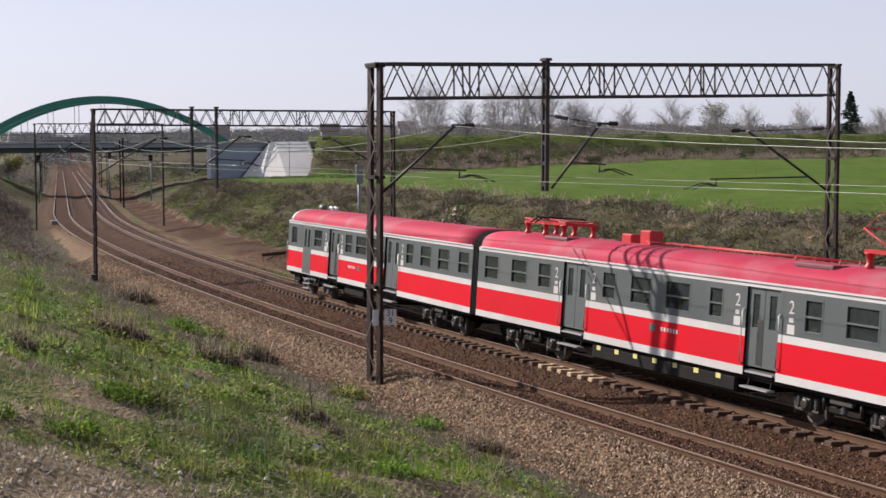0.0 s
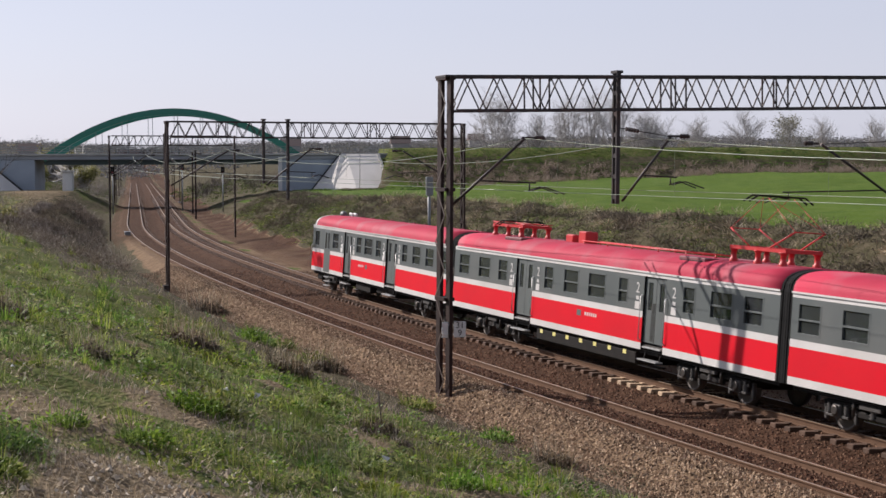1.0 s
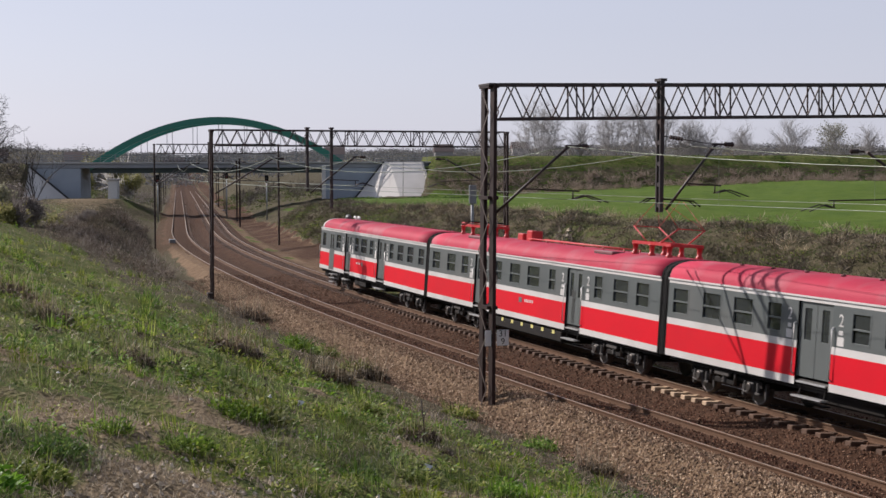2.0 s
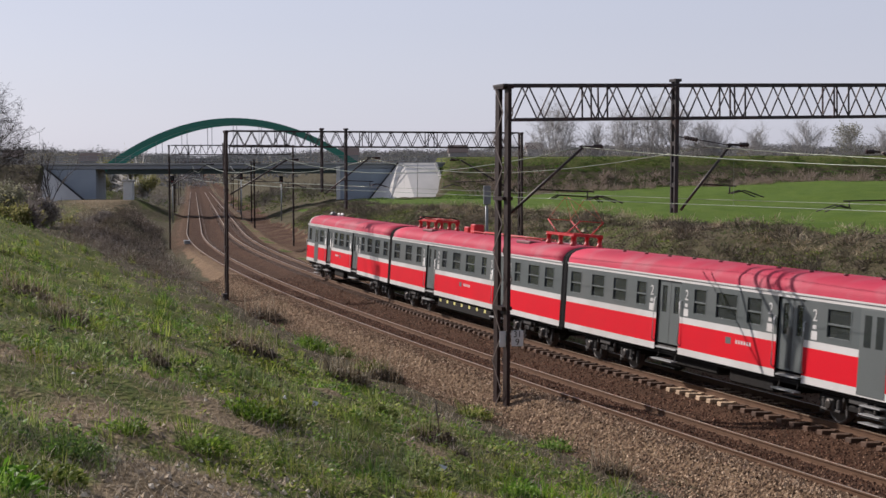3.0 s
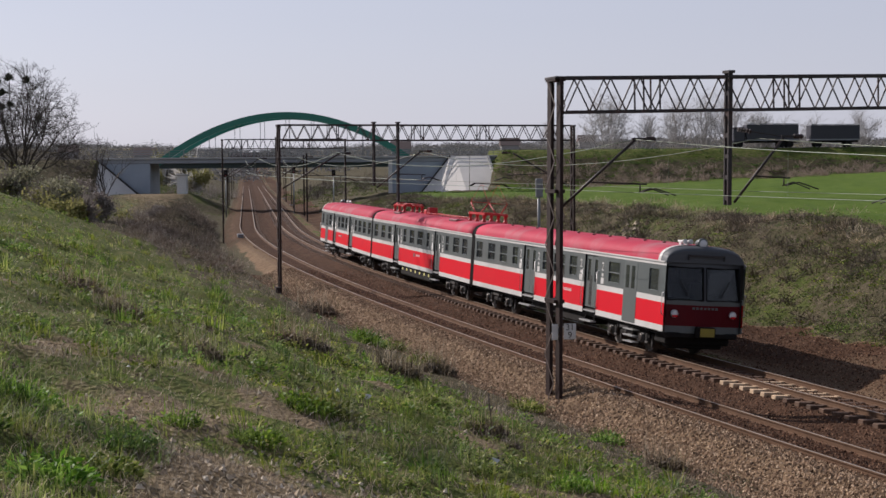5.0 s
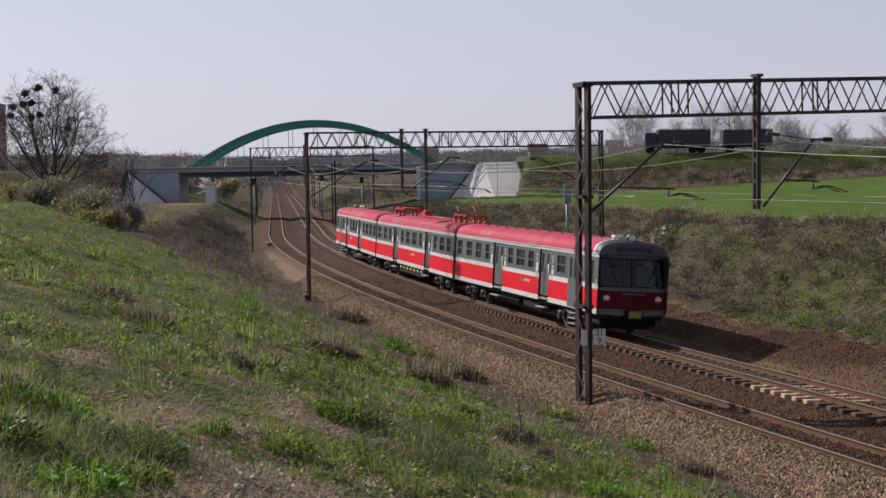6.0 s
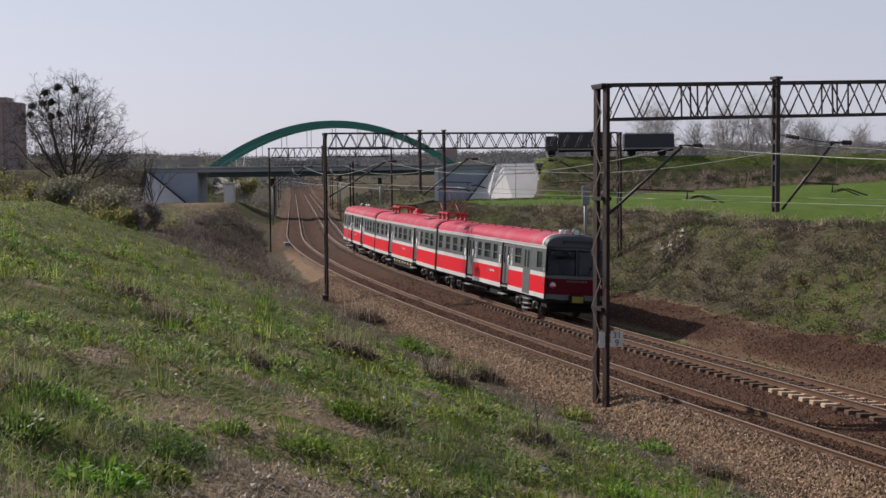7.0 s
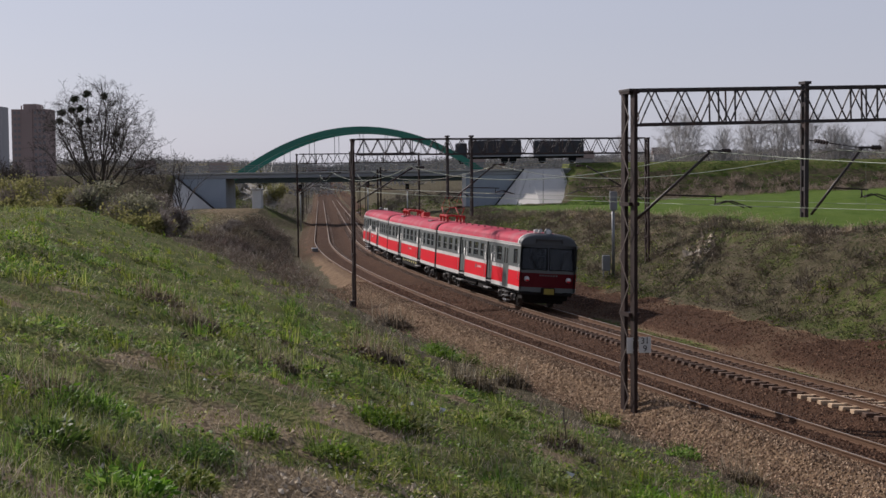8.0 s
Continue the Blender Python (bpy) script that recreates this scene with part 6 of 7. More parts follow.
def branchy(rng, base, height, spread, levels, kids, twig_r, up=0.6, r0=None, start=0.25, reach=0.62):
    """Skeleton of a bare tree: list of (points, r_start, r_end)."""
    out = []
    r0 = r0 or height * 0.022

    def grow(p, d, length, r, lev):
        pts = [p]
        q = Vector(p)
        dd = d.copy()
        n = 5 if lev < 2 else 3
        for k in range(n):
            dd = (dd + Vector((rng.randn(), rng.randn(), rng.randn())) * 0.13 + Vector((0, 0, 0.05))).normalized()
            q = q + dd * length / n
            pts.append(q.copy())
        r1 = max(r * 0.45, twig_r)
        out.append((pts, r, r1, lev))
        if lev >= levels:
            return
        m = kids[lev]
        for i in range(m):
            t = start + (1 - start) * (i + rng.rand()) / m if lev == 0 else 0.2 + 0.8 * (i + rng.rand()) / m
            f = t * n
            j = min(int(f), n - 1)
            o = Vector(pts[j]).lerp(Vector(pts[j + 1]), f - j)
            az = rng.rand() * 2 * math.pi
            side = Vector((math.cos(az), math.sin(az), 0))
            nd = (dd * (up * (0.35 + 1.1 * t) if lev == 0 else up) + side * spread * (1.15 - 0.5 * t if lev == 0 else 1.0) + Vector((0, 0, 0.15))).normalized()
            grow(o, nd, length * ((reach if lev == 0 else 0.62) - 0.25 * t * (lev == 0)) * (0.8 + 0.4 * rng.rand()), max(r * (0.62 - 0.2 * t), twig_r), lev + 1)
    grow(Vector(base), Vector((0, 0, 1)), height, r0, 0)
    return out


def limbs_mesh(limbs, sides=(8, 6, 4, 3, 3)):
    verts, faces = [], []
    for pts, ra, rb, lev in limbs:
        n = sides[min(lev, len(sides) - 1)]
        base = len(verts)
        for i, p in enumerate(pts):
            d = (pts[min(i + 1, len(pts) - 1)] - pts[max(i - 1, 0)]).normalized()
            a = d.cross(Vector((0.3, 0.2, 1))).normalized()
            b = a.cross(d)
            r = ra + (rb - ra) * i / (len(pts) - 1)
            for k in range(n):
                t = 2 * math.pi * k / n
                verts.append(p + (a * math.cos(t) + b * math.sin(t)) * r)
        for i in range(len(pts) - 1):
            for k in range(n):
                faces.append((base + i * n + k, base + i * n + (k + 1) % n, base + (i + 1) * n + (k + 1) % n, base + (i + 1) * n + k))
    return verts, faces


def bare_tree(x, y, height, seed, label, material=None, twig=None, levels=4, kids=(11, 7, 6, 5), spread=0.75, balls=(), group="", stems=1, twig_r=0.012, leaves=0, leaf_mat=None, up=0.6, start=0.25, thick=1.0, reach=0.62, trunk=0.72):
    rng = np.random.RandomState(seed)
    t = thing("tree", label, "tree", group)
    z = zat(x, y) - 0.15
    all_l = []
    for k in range(stems):
        ox, oy = (rng.randn() * 0.25, rng.randn() * 0.25) if stems > 1 else (0, 0)
        all_l += branchy(rng, (x + ox, y + oy, z), height * (trunk if stems == 1 else trunk - 0.12 + 0.15 * rng.rand()), spread, levels, kids, twig_r, up, height * 0.016 * thick, start, reach)
    v, f = limbs_mesh([q for q in all_l if q[3] < 2])
    raw("trunk", v, f, material or BARK, t, True)
    v, f = limbs_mesh([q for q in all_l if q[3] >= 2])
    c = raw("crown", v, f, twig or TWIG, t)
    for bx, by, bz, br in balls:
        vv = cloud("", x + bx, y + by, z + bz, br, br, br * 0.9, 420, 0.16, None, rng, stalk=False, shell=0.2)
        raw("mistletoe", vv.tolist(), quads(vv), BRAMBLE, t)
    if leaves:
        tips = [q[0][-1] for q in all_l if q[3] >= 2]
        idx = rng.randint(0, len(tips), leaves)
        p = np.array([tips[i] for i in idx]) + rng.randn(leaves, 3) * 0.35
        vv = []
        for q in p:
            e = cloud("", q[0], q[1], q[2], 0.2, 0.2, 0.2, 1, 0.28, None, rng)
            vv.append(e)
        vv = np.concatenate(vv)
        raw("leaves", vv.tolist(), quads(vv), leaf_mat, t)
    return t


def bush(x, y, r, h, seed, leaf, label, n=3200, size=0.2, twigs=500, twig_mat=None):
    rng = np.random.RandomState(seed)
    t = thing("bush", label, "bush", "bushes on the bank")
    z = zat(x, y)
    vv = []
    for k in range(5):
        ox, oy, oz = rng.randn() * r * 0.35, rng.randn() * r * 0.35, rng.rand() * h * 0.45
        vv.append(cloud("", x + ox, y + oy, z + h * 0.35 + oz, r * 0.6, r * 0.6, h * 0.4, n // 5, size, None, rng, shell=0.3))
    vv = np.concatenate(vv)
    raw("foliage", vv.tolist(), quads(vv), leaf, t)
    tw = cloud("", x, y, z + h * 0.35, r * 0.8, r * 0.8, h * 0.6, twigs, h * 0.5, None, rng, stalk=True, shell=0.1)
    raw("branchwork", tw.tolist(), quads(tw), twig_mat or TWIG, t)


def dome_tree(x, y, height, radius, seed, label, bark, twig, group="", balls=(), limbs=15, subs=11, twigs=6, twig_r=0.010, r0=0.22, fork=0.2, fan=66):
    """Broad bare tree: a short trunk that forks into limbs reaching out to a rounded crown, with branches and fine twigs."""
    rng = np.random.RandomState(seed)
    t = thing("tree", label, "tree", group)
    z = zat(x, y) - 0.15
    foot, head = Vector((x, y, z)), Vector((x + 0.1, y, z + height * fork))
    coarse, fine = [([foot, foot.lerp(head, 0.5) + Vector((0.05, 0, 0)), head], r0, r0 * 0.75, 0)], []

    def wander(p, d, length, n, wob, lift):
        pts = [p.copy()]
        q, dd = p.copy(), d.normalized()
        for _ in range(n):
            dd = (dd + Vector((rng.randn(), rng.randn(), rng.randn())) * wob + Vector((0, 0, lift))).normalized()
            q = q + dd * (length / n)
            pts.append(q.copy())
        return pts

    for i in range(limbs):
        az = 2.4 * i + rng.rand() * 0.7
        pol = math.radians(4 + fan * ((i + 0.5) / limbs) ** 0.8)
        tip = Vector((x + math.sin(pol) * math.cos(az) * radius, y + math.sin(pol) * math.sin(az) * radius, z + height * fork + math.cos(pol * 0.92) * height * (0.97 - fork)))
        o = foot.lerp(head, 0.75 + 0.25 * rng.rand())
        mid_p = o.lerp(tip, 0.5) + Vector((math.cos(az), math.sin(az), -0.3)) * radius * 0.08
        pts = [o]
        for k in range(1, 7):
            u = k / 6
            p = o * (1 - u) ** 2 + mid_p * 2 * u * (1 - u) + tip * u * u
            pts.append(p + Vector((rng.randn(), rng.randn(), rng.randn())) * height * 0.012)
        coarse.append((pts, r0 * 0.42, twig_r * 2.4, 1))
        length = (tip - o).length
        for j in range(subs):
            u = 0.42 + 0.58 * (j + rng.rand()) / subs
            f = min(u * 6, 5.99)
            p = pts[int(f)].lerp(pts[int(f) + 1], f - int(f))
            d = (pts[int(f) + 1] - pts[int(f)]).normalized()
            side = Vector((rng.randn(), rng.randn(), rng.randn() * 0.6)).normalized()
            sl = length * (0.34 - 0.2 * u) + 0.06 * height
            sp = wander(p, d * 0.6 + side * 0.8, sl, 4, 0.16, 0.04)
            fine.append((sp, max(r0 * 0.14 * (1.2 - u), twig_r * 1.3), twig_r, 2))
            for k in range(twigs):
                g = 0.2 + 0.8 * rng.rand()
                ff = min(g * 4, 3.99)
                q = sp[int(ff)].lerp(sp[int(ff) + 1], ff - int(ff))
                dd = (sp[-1] - sp[0]).normalized() * 0.6 + Vector((rng.randn(), rng.randn(), rng.randn() * 0.7)).normalized() * 0.8
                tp = wander(q, dd, sl * (0.3 + 0.3 * rng.rand()), 3, 0.2, 0.0)
                fine.append((tp, twig_r, twig_r * 0.6, 3))
                for _ in range(2):
                    dd2 = dd + Vector((rng.randn(), rng.randn(), rng.randn())) * 0.8
                    fine.append((wander(tp[1 + rng.randint(2)], dd2, sl * 0.2, 2, 0.2, 0.0), twig_r * 0.75, twig_r * 0.5, 3))
    v, f = limbs_mesh(coarse)
    raw("trunk", v, f, bark, t, True)
    v, f = limbs_mesh(fine)
    raw("crown", v, f, twig, t)
    for bx, by, bz, br in balls:
        vv = cloud("", x + bx, y + by, z + bz, br, br, br * 0.9, 420, 0.16, None, rng, shell=0.2)
        raw("mistletoe", vv.tolist(), quads(vv), MISTLETOE, t)
    return t


MISTLETOE = leaf_material("mistletoe_leaf", [(0.025, 0.035, 0.014), (0.04, 0.05, 0.02)], translucent=0.1)
grow_bank()
grow_tufts()

# the tall bare tree with mistletoe on the bank, and shrubs round it
dome_tree(-29.9, 130.0, 10.9, 5.3, 7, "bare spreading tree with dark mistletoe balls on the bank", BARK, BARK, limbs=22, subs=17, twigs=8, twig_r=0.0105, fan=76,
          balls=((-2.9, 0, 8.9, 0.38), (-1.9, 0.3, 10.0, 0.42), (-0.7, -0.3, 10.4, 0.42), (0.7, 0, 10.2, 0.38), (-1.4, 0.2, 9.2, 0.40), (-3.2, 0.4, 8.2, 0.33), (-2.1, 0.3, 9.1, 0.36), (-0.6, -0.4, 8.2, 0.3), (-1.4, 0.1, 8.0, 0.33), (1.6, 0.1, 7.0, 0.36)))
bare_tree(-22.5, 128.0, 6.2, 9, "slim bare young tree beside the big one", levels=3, kids=(6, 4, 3), spread=0.4, twig_r=0.012)
bare_tree(-36.5, 128.0, 5.0, 10, "low bare scrub tree on the bank", levels=3, kids=(10, 7, 5), spread=0.9, twig_r=0.014, stems=2)
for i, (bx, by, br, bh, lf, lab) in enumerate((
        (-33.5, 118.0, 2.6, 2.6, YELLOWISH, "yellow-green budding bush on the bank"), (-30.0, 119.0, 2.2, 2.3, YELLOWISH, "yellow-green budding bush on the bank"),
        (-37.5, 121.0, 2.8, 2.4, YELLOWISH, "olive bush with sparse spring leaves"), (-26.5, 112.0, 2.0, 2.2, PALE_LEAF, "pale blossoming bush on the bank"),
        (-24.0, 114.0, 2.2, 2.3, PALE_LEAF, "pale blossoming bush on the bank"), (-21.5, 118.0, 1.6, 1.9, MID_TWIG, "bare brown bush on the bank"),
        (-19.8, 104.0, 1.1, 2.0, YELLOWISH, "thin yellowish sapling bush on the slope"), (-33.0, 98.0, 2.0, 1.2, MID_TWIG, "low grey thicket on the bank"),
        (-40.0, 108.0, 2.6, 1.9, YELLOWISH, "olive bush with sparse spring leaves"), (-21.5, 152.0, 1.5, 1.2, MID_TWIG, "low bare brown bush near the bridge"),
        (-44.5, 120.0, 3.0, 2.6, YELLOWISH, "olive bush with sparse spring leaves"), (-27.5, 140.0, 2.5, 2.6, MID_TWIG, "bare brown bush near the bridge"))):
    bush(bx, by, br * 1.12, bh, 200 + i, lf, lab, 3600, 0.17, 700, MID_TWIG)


def thicket(name, label, category, xs, ys, rs, hs, n, size, material, seed, stalk=True, shell=0.1):
    """Unsorted scrub: many twiggy or leafy clumps as one mesh."""
    rng = np.random.RandomState(seed)
    zs = ground_z(np.array(xs), np.array(ys))
    vv = [cloud("", x, y, z + h * 0.3, r, r, h * 0.7, n, size, None, rng, stalk=stalk, shell=shell) for x, y, z, r, h in zip(xs, ys, zs, rs, hs)]
    vv = np.concatenate(vv)
    tagged(raw(name, vv.tolist(), quads(vv), material), label, category, kind="stuff")


rng = np.random.RandomState(77)


def strip(n, y0, y1, e0, e1, side):
    """Scattered places along the tracks, e metres out from the far (side 1) or near (side -1) track."""
    y = y0 + (y1 - y0) * rng.rand(n)
    e = e0 + (e1 - e0) * rng.rand(n)
    txx, mm = track_xs(y)
    k = np.sqrt(1 + mm * mm)
    return (txx + (GAP + e) * k, y) if side > 0 else (txx - e * k, y)


# bramble and dead growth on the right-hand cutting slope
bx, by = strip(6800, 26, 168, 6.2, 13.4, 1)
e_ = -left_of_track(bx, by) - GAP
k = vnoise(bx / 3.0, by / 3.0, 41) + 0.2 * rng.randn(len(bx)) - 0.09 * (e_ - 9.5)
for pick, material, lab, cat, hh, leaf in ((k > -0.02, BRAMBLE, "dark green bramble and grass on the cutting slope", "bramble", 0.34, 0.085), ((k <= -0.02), DEAD, "brown dead growth on the cutting slope", "weeds", 0.28, 0.08), ((k > 0.34), GREEN_BLADE, "lighter green weeds on the cutting slope", "weeds", 0.34, 0.085)):
    nn = int(pick.sum())
    leaf_clumps("bank_growth", bx[pick], by[pick], 0.3 + 0.6 * rng.rand(nn) ** 2, hh * (0.3 + 1.2 * rng.rand(nn) ** 2), 26, np.full(nn, leaf * 1.1), material, rng, lab, cat)
bx, by = strip(900, 28, 165, 6.4, 12.8, 1)
thicket("dead_growth", "fuzzy grey-brown dead stems on the cutting slope", "weeds", bx, by, 0.5 + 0.6 * rng.rand(900), 0.3 + 0.6 * rng.rand(900) ** 2, 50, 0.36, DEAD, 313)
bx, by = strip(260, 30, 140, 11.0, 14.0, 1)
thicket("dead_growth", "straw-coloured rough grass at the field edge", "weeds", bx, by, 0.5 + 0.5 * rng.rand(260), 0.25 + 0.3 * rng.rand(260), 45, 0.3, STRAW, 303)
# dark scrub on the left slope towards the bridge and on the spoil heap
bx, by = strip(420, 124, 176, 3.6, 8.5, -1)
thicket("scrub", "dark brown dead growth on the spoil heap", "scrub", bx, by, 0.5 + 0.6 * rng.rand(420), 0.3 + 0.6 * rng.rand(420), 80, 0.3, DEAD, 314)
bx, by = strip(260, 92, 175, 3.6, 11.0, -1)
thicket("scrub", "grey-brown leafless scrub on the slope", "scrub", bx, by, 0.6 + 0.8 * rng.rand(260), 0.5 + 0.8 * rng.rand(260), 75, 0.36, WEED_GREY, 304)
# grass and weeds on the road embankment
n = 1500
bx, by = 16 + 170 * rng.rand(n), 212.5 + 9.0 * rng.rand(n)
leaf_clumps("embankment_grass", bx, by, 0.5 + 0.7 * rng.rand(n), 0.12 + 0.2 * rng.rand(n), 45, np.full(n, 0.19), EMBANK, rng, "rough green grass on the road embankment", "grass")
n = 500
bx, by = 2 + 22 * rng.rand(n), 172 + 40 * rng.rand(n)
bx = bx - 0.05 * (by - 150)
leaf_clumps("embankment_grass", bx, by, 0.5 + 0.6 * rng.rand(n), 0.12 + 0.2 * rng.rand(n), 40, np.full(n, 0.2), EMBANK, rng, "fresh grass on the slope beside the far track", "grass")
n = 900
bx, by = -26 - 0.09 * 40 + 70 * (rng.rand(n) - 0.5), 236 + 110 * rng.rand(n)
keep = np.abs(left_of_track(bx, by) + GAP / 2) > 6.5
bx, by = bx[keep], by[keep]
n = len(bx)
leaf_clumps("far_growth", bx, by, 0.8 + 0.9 * rng.rand(n), 0.3 + 0.7 * rng.rand(n) ** 2, 34, np.full(n, 0.3), BRAMBLE, rng, "olive and green growth beside the tracks beyond the bridge", "weeds")
# scrub at the foot of the road embankment beyond the field
n = 420
bx, by = 18 + 150 * rng.rand(n), 208.5 + 8 * rng.rand(n)
thicket("scrub", "reddish-brown scrub below the road", "scrub", bx, by, 0.8 + 1.2 * rng.rand(n), 0.6 + 1.0 * rng.rand(n), 60, 0.7, RED_SCRUB, 305)
n = 160
bx, by = -100 + 62 * rng.rand(n), 205 + 24 * rng.rand(n)
thicket("scrub", "brown scrub beside the bridge ramp", "scrub", bx, by, 1.0 + 1.5 * rng.rand(n), 1.0 + 1.6 * rng.rand(n), 70, 0.8, TWIG, 306)

# trees behind the road; their haze lies in the twig colour
dome_tree(43.7, 300.0, 15.2, 5.3, 21, "hazy round bare tree behind the road", HAZE_PALED_TWIG, HAZE_PALED_TWIG, "trees behind the road", limbs=18, subs=12, twigs=5, twig_r=0.022, fork=0.12)
bare_tree(51.6, 300.0, 11.5, 22, "small pointed bare tree behind the road", HAZE_PALED_TWIG, HAZE_PALED_TWIG, levels=3, kids=(16, 7, 5), spread=0.55, twig_r=0.012, group="trees behind the road", start=0.15)
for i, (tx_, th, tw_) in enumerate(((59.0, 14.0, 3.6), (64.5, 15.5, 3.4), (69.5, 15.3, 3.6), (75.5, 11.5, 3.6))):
    dome_tree(tx_, 308.0 + i, th, tw_, 60 + i, "hazy tall bare tree behind the road", HAZE_PALED_TWIG, HAZE_PALED_TWIG, "trees behind the road", limbs=16, subs=11, twigs=4, twig_r=0.02, fork=0.15)
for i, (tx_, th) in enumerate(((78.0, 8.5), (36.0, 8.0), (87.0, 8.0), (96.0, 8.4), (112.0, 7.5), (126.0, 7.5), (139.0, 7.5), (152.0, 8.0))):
    bare_tree(tx_, 306.0 + (i % 3) * 3, th * 1.32, 30 + i, "hazy bare tree behind the road", HAZE_PALED_TWIG, HAZE_PALED_TWIG, levels=3, kids=(16, 8, 6), spread=0.65, twig_r=0.012, thick=0.8, group="trees behind the road", up=0.6)
bare_tree(104.0, 300.0, 11.0, 55, "rounded tree with pale yellowish buds behind the road", HAZE_PALED_TWIG, HAZE_PALED_TWIG, levels=3, kids=(14, 9, 6), spread=0.9, twig_r=0.014, group="trees behind the road", leaves=1500, leaf_mat=PALE_LEAF, start=0.1)


def spruce(x, y, h):
    rng2 = np.random.RandomState(3)
    t = thing("spruce", "dark green pointed spruce behind the road", "tree")
    z = zat(x, y) - 0.2
    bm = bmesh.new()
    tube(bm, [(x, y, z), (x, y, z + h * 0.95)], 0.28, 8, r_end=0.04)
    part("trunk", bm, BARK, t)
    vv = []
    for k in range(26):
        u = k / 26
        r = h * 0.32 * (1 - u) ** 0.85 + 0.15
        for j in range(9):
            a = rng2.rand() * 6.283
            rr = r * (0.75 + 0.4 * rng2.rand())
            vv.append(cloud("", x + math.cos(a) * rr * 0.55, y + math.sin(a) * rr * 0.55, z + h * (0.1 + 0.9 * u) - rr * 0.12, rr * 0.5, rr * 0.5, 0.3, 26, 0.45, None, rng2, shell=0.1))
    vv = np.concatenate(vv)
    raw("needles", vv.tolist(), quads(vv), SPRUCE, t)


spruce(143.8, 330.0, 14.0)
n = 420
bx, by = 20 + 190 * rng.rand(n), 236 + 60 * rng.rand(n)
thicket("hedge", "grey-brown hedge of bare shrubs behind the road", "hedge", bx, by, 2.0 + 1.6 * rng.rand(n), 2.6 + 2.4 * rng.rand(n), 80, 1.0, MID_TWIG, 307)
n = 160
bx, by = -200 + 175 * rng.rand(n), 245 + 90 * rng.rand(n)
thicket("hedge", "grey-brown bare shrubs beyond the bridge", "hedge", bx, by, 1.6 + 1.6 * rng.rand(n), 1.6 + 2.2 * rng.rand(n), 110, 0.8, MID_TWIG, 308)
n = 150
bx, by = -16 + 44 * rng.rand(n), 240 + 90 * rng.rand(n)
keep = np.abs(left_of_track(bx, by) + GAP / 2) > 8.0
bx, by = bx[keep], by[keep]
n = len(bx)
thicket("hedge", "dark bare shrubs beside the tracks beyond the bridge", "hedge", bx, by, 1.4 + 1.4 * rng.rand(n), 1.4 + 2.2 * rng.rand(n), 120, 0.7, TWIG, 315)
for i, (x_, y_, r_, h_) in enumerate(((-41.0, 330.0, 4.5, 9.0), (-47.0, 335.0, 4.0, 7.0), (-36.0, 300.0, 3.0, 4.5), (-44.0, 290.0, 3.0, 4.0))):
    bush(x_, y_, r_, h_, 260 + i, YELLOWISH, "yellow-green willow beyond the bridge", 5000, 0.27, 500, HAZE_PALED_TWIG)
n = 160
bx, by = -40 + 14 * rng.rand(n), 165 + 46 * rng.rand(n)
thicket("scrub", "low brown and olive scrub before the bridge", "scrub", bx, by, 0.6 + 0.8 * rng.rand(n), 0.3 + 0.5 * rng.rand(n), 70, 0.3, STRAW, 312)
n = 120
bx, by = -75 + 52 * rng.rand(n), 118 + 40 * rng.rand(n)
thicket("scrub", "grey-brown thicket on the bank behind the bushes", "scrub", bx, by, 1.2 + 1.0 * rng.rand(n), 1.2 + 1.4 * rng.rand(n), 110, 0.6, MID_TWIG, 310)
n = 170
bx, by = -62 + 41 * rng.rand(n), 104 + 34 * rng.rand(n)
thicket("scrub", "olive budding thicket on the bank", "scrub", bx, by, 0.9 + 0.9 * rng.rand(n), 0.9 + 1.1 * rng.rand(n), 150, 0.2, YELLOWISH, 311, stalk=False)
# woods on the horizon, with distance haze put into their colour
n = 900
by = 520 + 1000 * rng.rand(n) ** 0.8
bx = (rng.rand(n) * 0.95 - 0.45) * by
thicket("far_woods", "hazy grey-brown woods on the low hills", "woods", bx, by, 10 + 10 * rng.rand(n), 3 + 5 * rng.rand(n) ** 2, 170, 1.0, HAZE_PALED_WOOD, 309, stalk=False, shell=0.2)


# ---- tower blocks and far houses ----
BRICK_BROWN = mat("block_render", (0.36, 0.275, 0.255), (0.32, 0.245, 0.23), 0.9, 0, 0.05, 1.0, 0.0)
BLOCK_GREY = mat("block_grey", (0.42, 0.41, 0.42), (0.38, 0.37, 0.38), 0.9, 0, 0.05, 1.0, 0.0)
FAR_PANE = mat("far_pane", (0.2, 0.19, 0.2), (0.24, 0.23, 0.24), 0.4)
FAR_ROOF = mat("far_roof", (0.15, 0.115, 0.105), (0.12, 0.095, 0.09), 0.9)
FAR_WALL = mat("far_wall", (0.36, 0.35, 0.34), (0.3, 0.29, 0.28), 0.9)


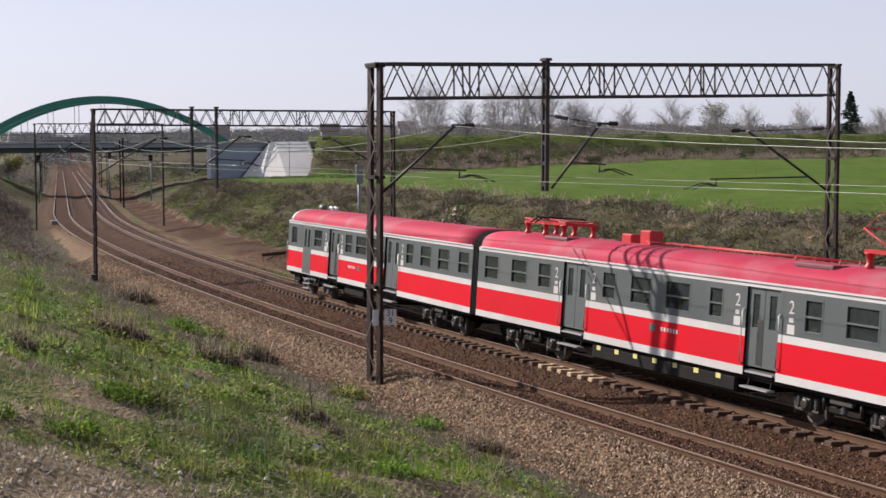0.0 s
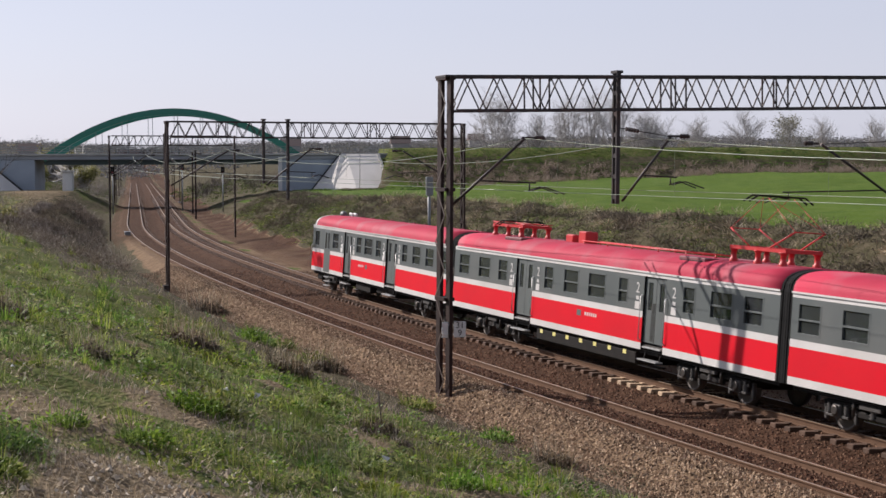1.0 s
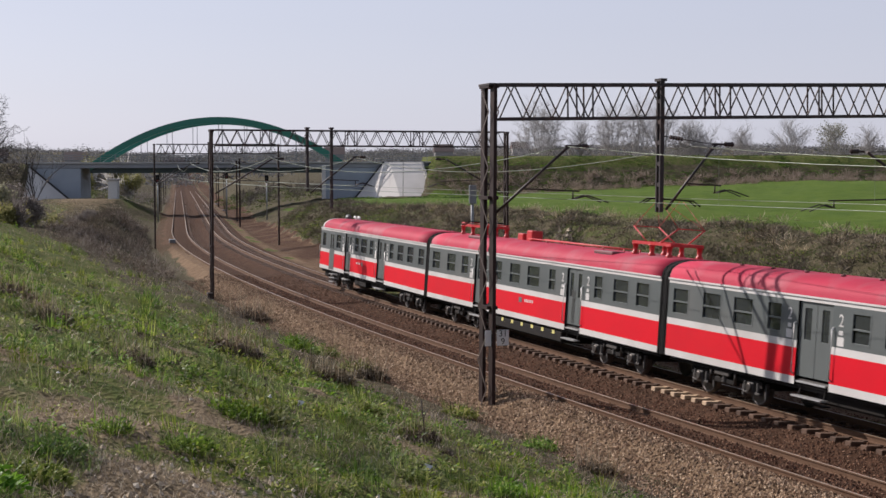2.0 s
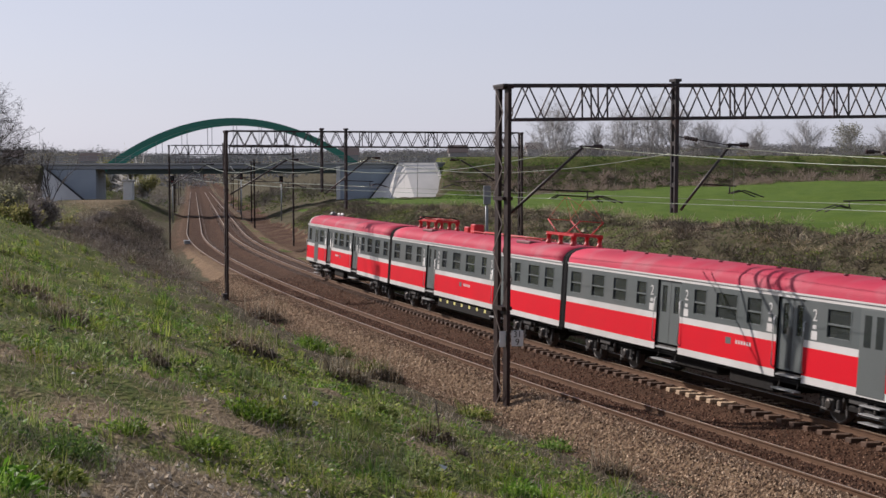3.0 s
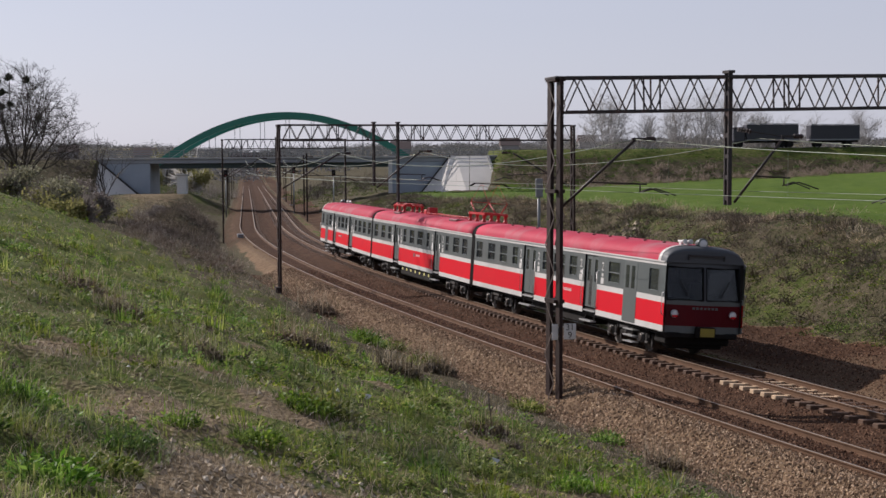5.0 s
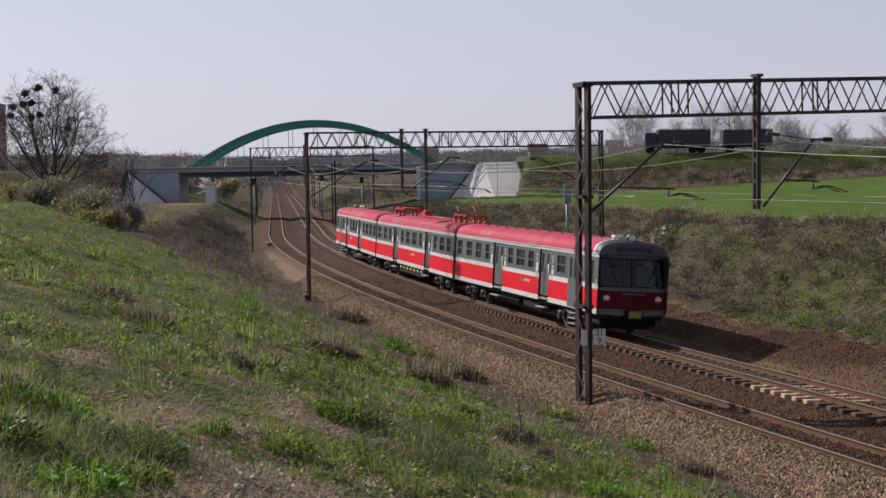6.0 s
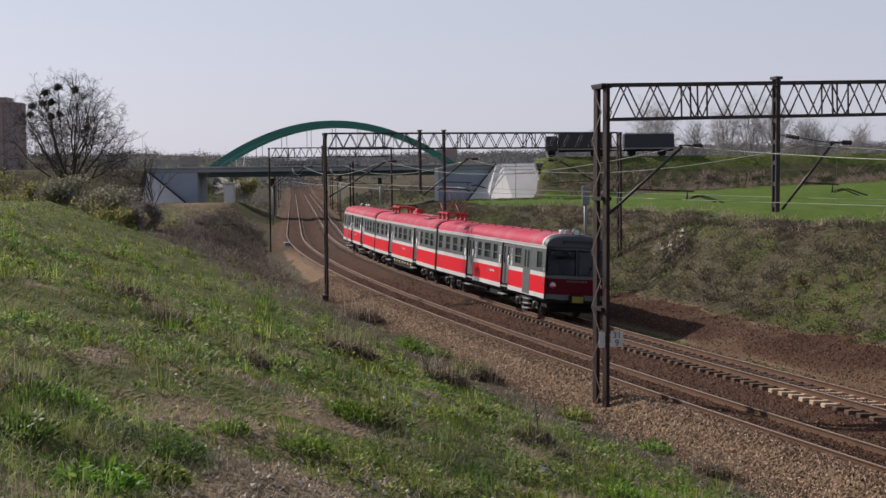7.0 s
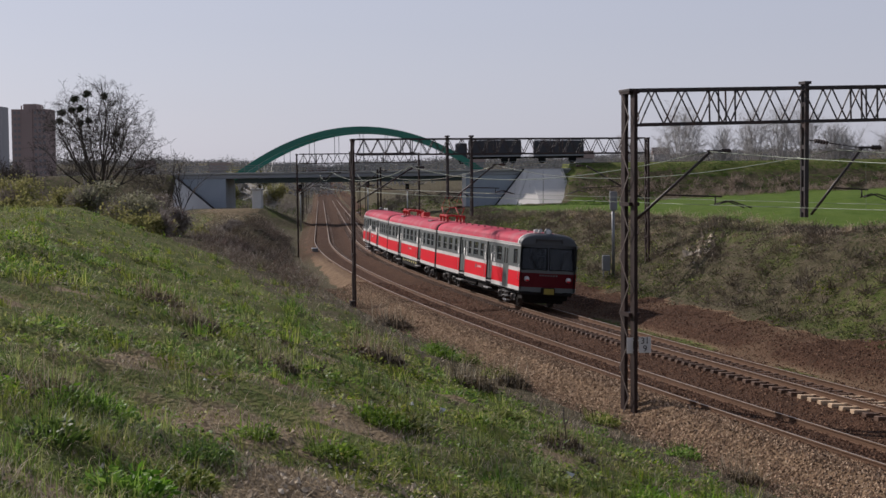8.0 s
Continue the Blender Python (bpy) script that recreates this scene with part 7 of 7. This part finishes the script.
def tower_block(x, y, w, d, h, material, label):
    t = thing("apartment_tower", label, "apartment block", "tower blocks")
    z = zat(x, y) - 1
    bm = bmesh.new()
    box(bm, x - w / 2, x + w / 2, y, y + d, z, z + h)
    box(bm, x - w * 0.22, x + w * 0.08, y - 0.7, y, z, z + h)
    wl = part("wall", bm, material, t)
    bm = bmesh.new()
    box(bm, x - w * 0.2, x + w * 0.16, y + 2, y + d - 2, z + h, z + h + 2.6)
    for k in (-0.28, 0.3):
        box(bm, x + w * k, x + w * k + 0.5, y + 3, y + 3.5, z + h, z + h + 2)
    part("roof_house", bm, material, t)
    bm = bmesh.new()
    nf = int(h / 2.9)
    for i in range(nf):
        for k in (-0.44, -0.33, 0.12, 0.24, 0.36):
            box(bm, x + w * k, x + w * k + w * 0.07, y - 0.05, y + 0.08, z + 1.2 + i * 2.9, z + 2.6 + i * 2.9)
    tagged(part("windows", bm, FAR_PANE, wl), kind="stuff")


tower_block(-204.8, 750.0, 17.6, 14.0, 35.5, BRICK_BROWN, "brown high-rise apartment tower far behind the bank")
tower_block(-271.0, 900.0, 18.0, 14.0, 39.5, BLOCK_GREY, "grey high-rise apartment tower in the far distance")
for i in range(6):
    hx = -150 + 50 * i + rng.randn() * 6
    hy = 640 + 200 * rng.rand()
    hz = zat(hx, hy)
    t = thing("house", "small far white house with a dark red roof", "house", "far houses")
    bm = bmesh.new()
    box(bm, hx - 4, hx + 4, hy, hy + 8, hz - 1, hz + 5.5)
    part("wall", bm, FAR_WALL, t)
    bm = bmesh.new()
    a = [bm.verts.new((hx + sx * 4.6, hy + sy, hz + 5.5)) for sx, sy in ((-1, -0.5), (1, -0.5), (1, 8.5), (-1, 8.5))]
    r1, r2 = bm.verts.new((hx - 4.6, hy + 4, hz + 9)), bm.verts.new((hx + 4.6, hy + 4, hz + 9))
    for q in ((a[0], a[1], r2, r1), (a[2], a[3], r1, r2), (a[1], a[2], r2), (a[3], a[0], r1), (a[3], a[2], a[1], a[0])):
        bm.faces.new(q)
    part("roof", bm, FAR_ROOF, t)


# a single dead stalk standing in the weeds
stalk = thing("dead_stalk", "thin dark dead stalk standing in the weeds", "weed")
bm = bmesh.new()
zs_ = zat(1.85, 26.4)
tube(bm, [(1.85, 26.4, zs_ - 0.05), (1.83, 26.41, zs_ + 0.35), (1.79, 26.4, zs_ + 0.72)], 0.012, 6)
part("stem", bm, BARK, stalk)
bm = bmesh.new()
tube(bm, [(1.83, 26.41, zs_ + 0.4), (1.9, 26.42, zs_ + 0.56)], 0.007, 5)
part("side_shoot", bm, BARK, stalk)


# ---- sleepers and ballast stones, last because there are many ----
def sleeper_mesh(name, material):
    bm = bmesh.new()
    vs = box(bm, -1.3, 1.3, -0.125, 0.125, -0.15, 0.0, bevel=0.018)
    for s in (-0.7535, 0.7535):
        box(bm, s - 0.16, s + 0.16, -0.09, 0.09, 0.0, 0.018)
    me = bpy.data.meshes.new(name)
    bm.to_mesh(me)
    bm.free()
    me.materials.append(material)
    return me


def lay_sleepers(tr, off, count, new_from=(), new_to=()):
    rng2 = np.random.RandomState(int(off * 10) + 2)
    old, fresh = sleeper_mesh("sleeper", SLEEPER), sleeper_mesh("sleeper", SLEEPER_NEW)
    y = 12.0
    rest_v, rest_f = [], []
    i = 0
    while y < 300:
        m = slope_at(y)
        p = track_point(y, off, 0, -0.162 if off else -0.18)
        mt = Matrix.Translation(p) @ Matrix.Rotation(math.atan2(-m, 1.0) + rng2.randn() * 0.008, 4, "Z") @ Matrix.Rotation(cant(y), 4, "Y")
        if i < count:
            pale = any(a < y < b for a, b in new_from)
            ob = new("sleeper", fresh if pale else old)
            ob.parent = tr
            ob.matrix_basis = mt
        else:
            base = len(rest_v)
            for sx in (-1.3, 1.3):
                for sy in (-0.125, 0.125):
                    for sz in (-0.15, 0.0):
                        rest_v.append(mt @ Vector((sx, sy, sz)))
            for q in ((0, 1, 3, 2), (4, 6, 7, 5), (0, 4, 5, 1), (2, 3, 7, 6), (1, 5, 7, 3)):
                rest_f.append([base + k for k in q])
        i += 1
        y += 0.6 / math.sqrt(1 + m * m)
    tagged(raw("distant_sleepers", rest_v, rest_f, SLEEPER, tr), kind="stuff")


lay_sleepers(track_near, 0.0, 170)
lay_sleepers(track_far, GAP, 170, [(41.0, 44.3)])

STONE_TAN = leaf_material("ballast_tan", [(0.07, 0.046, 0.03), (0.20, 0.132, 0.083), (0.35, 0.24, 0.155), (0.58, 0.44, 0.305)], 0.9, 0.0)
STONE_BROWN = leaf_material("ballast_brown", [(0.028, 0.014, 0.009), (0.08, 0.038, 0.022), (0.16, 0.082, 0.048), (0.29, 0.18, 0.115)], 0.9, 0.0)
STONE_WHITE = leaf_material("pale_stone", [(0.26, 0.20, 0.14), (0.46, 0.38, 0.28), (0.72, 0.64, 0.52)], 0.9, 0.0)


def stones(name, label, xs, ys, size, material, seed, lift=0.0):
    """Loose angular stones as one mesh: the upper halves of squashed, turned octahedra, bedded in the ground."""
    r = np.random.RandomState(seed)
    n = len(xs)
    zs = ground_z(xs, ys) + lift
    o = np.array([[1, 0, -0.25], [0, 1, -0.25], [-1, 0, -0.25], [0, -1, -0.25], [0, 0, 1.1]], float)
    sc = size * (0.5 + 0.9 * r.rand(n))[:, None, None] * (0.6 + 0.6 * r.rand(n, 1, 3))
    v = o[None] * sc * (0.75 + 0.5 * r.rand(n, 5, 1))
    a, b = r.rand(n) * 6.283, (r.rand(n) - 0.5) * 1.4
    ca, sa, cb, sb = np.cos(a), np.sin(a), np.cos(b), np.sin(b)
    x, y, z = v[..., 0], v[..., 1], v[..., 2]
    x, z = x * cb[:, None] + z * sb[:, None], -x * sb[:, None] + z * cb[:, None]
    x, y = x * ca[:, None] - y * sa[:, None], x * sa[:, None] + y * ca[:, None]
    v = np.stack([x + xs[:, None], y + ys[:, None], z + zs[:, None] + size * 0.15], -1)
    f = np.array([[0, 1, 4], [1, 2, 4], [2, 3, 4], [3, 0, 4]])
    faces = (np.arange(n)[:, None, None] * 5 + f[None]).reshape(-1, 3)
    tagged(raw(name, v.reshape(-1, 3).tolist(), faces.tolist(), material), label, "gravel", kind="stuff")


rng = np.random.RandomState(123)


def bed_points(n, y0, y1, d0, d1):
    """Places along the near track, d metres left of its middle, denser near y0."""
    y = y0 * (y1 / y0) ** rng.rand(n)
    d = d0 + (d1 - d0) * rng.rand(n)
    txx, mm = track_xs(y)
    return txx - d * np.sqrt(1 + mm * mm), y


sx, sy = bed_points(55000, 20.0, 95.0, 0.7, 3.3)
stones("ballast", "tan gravel shoulder of the near track", sx, sy, 0.034, STONE_TAN, 1)
sx, sy = bed_points(60000, 24.0, 95.0, -10.4, 0.9)
stones("ballast", "rust-brown ballast between and beside the tracks", sx, sy, 0.032, STONE_BROWN, 2)
k = 1500
sx, sy = -0.2 + 1.3 * rng.randn(k), 12.9 + 1.9 * rng.randn(k)
stones("loose_stones", "pale loose stones on bare earth", sx, sy, 0.03, STONE_WHITE, 3)
k = 320
sx, sy = bed_points(k, 8.0, 60.0, 5.0, 17.0)
stones("loose_stones", "scattered pale stones in the grass", sx, sy, 0.03, STONE_WHITE, 4, 0.02)
k = 9
sx, sy = -2.0 + 2.6 * rng.randn(k), 26.0 + 5.0 * rng.randn(k)
stones("litter", "small scraps of white litter in the grass", sx, sy, 0.05, SIGN_GREY, 6, 0.08)
k = 60
stones("rubble", "pale rubble patch on the cutting slope", 12.7 + 0.5 * rng.randn(k), 80.2 + 0.9 * rng.randn(k), 0.16, STONE_WHITE, 5)


motions()
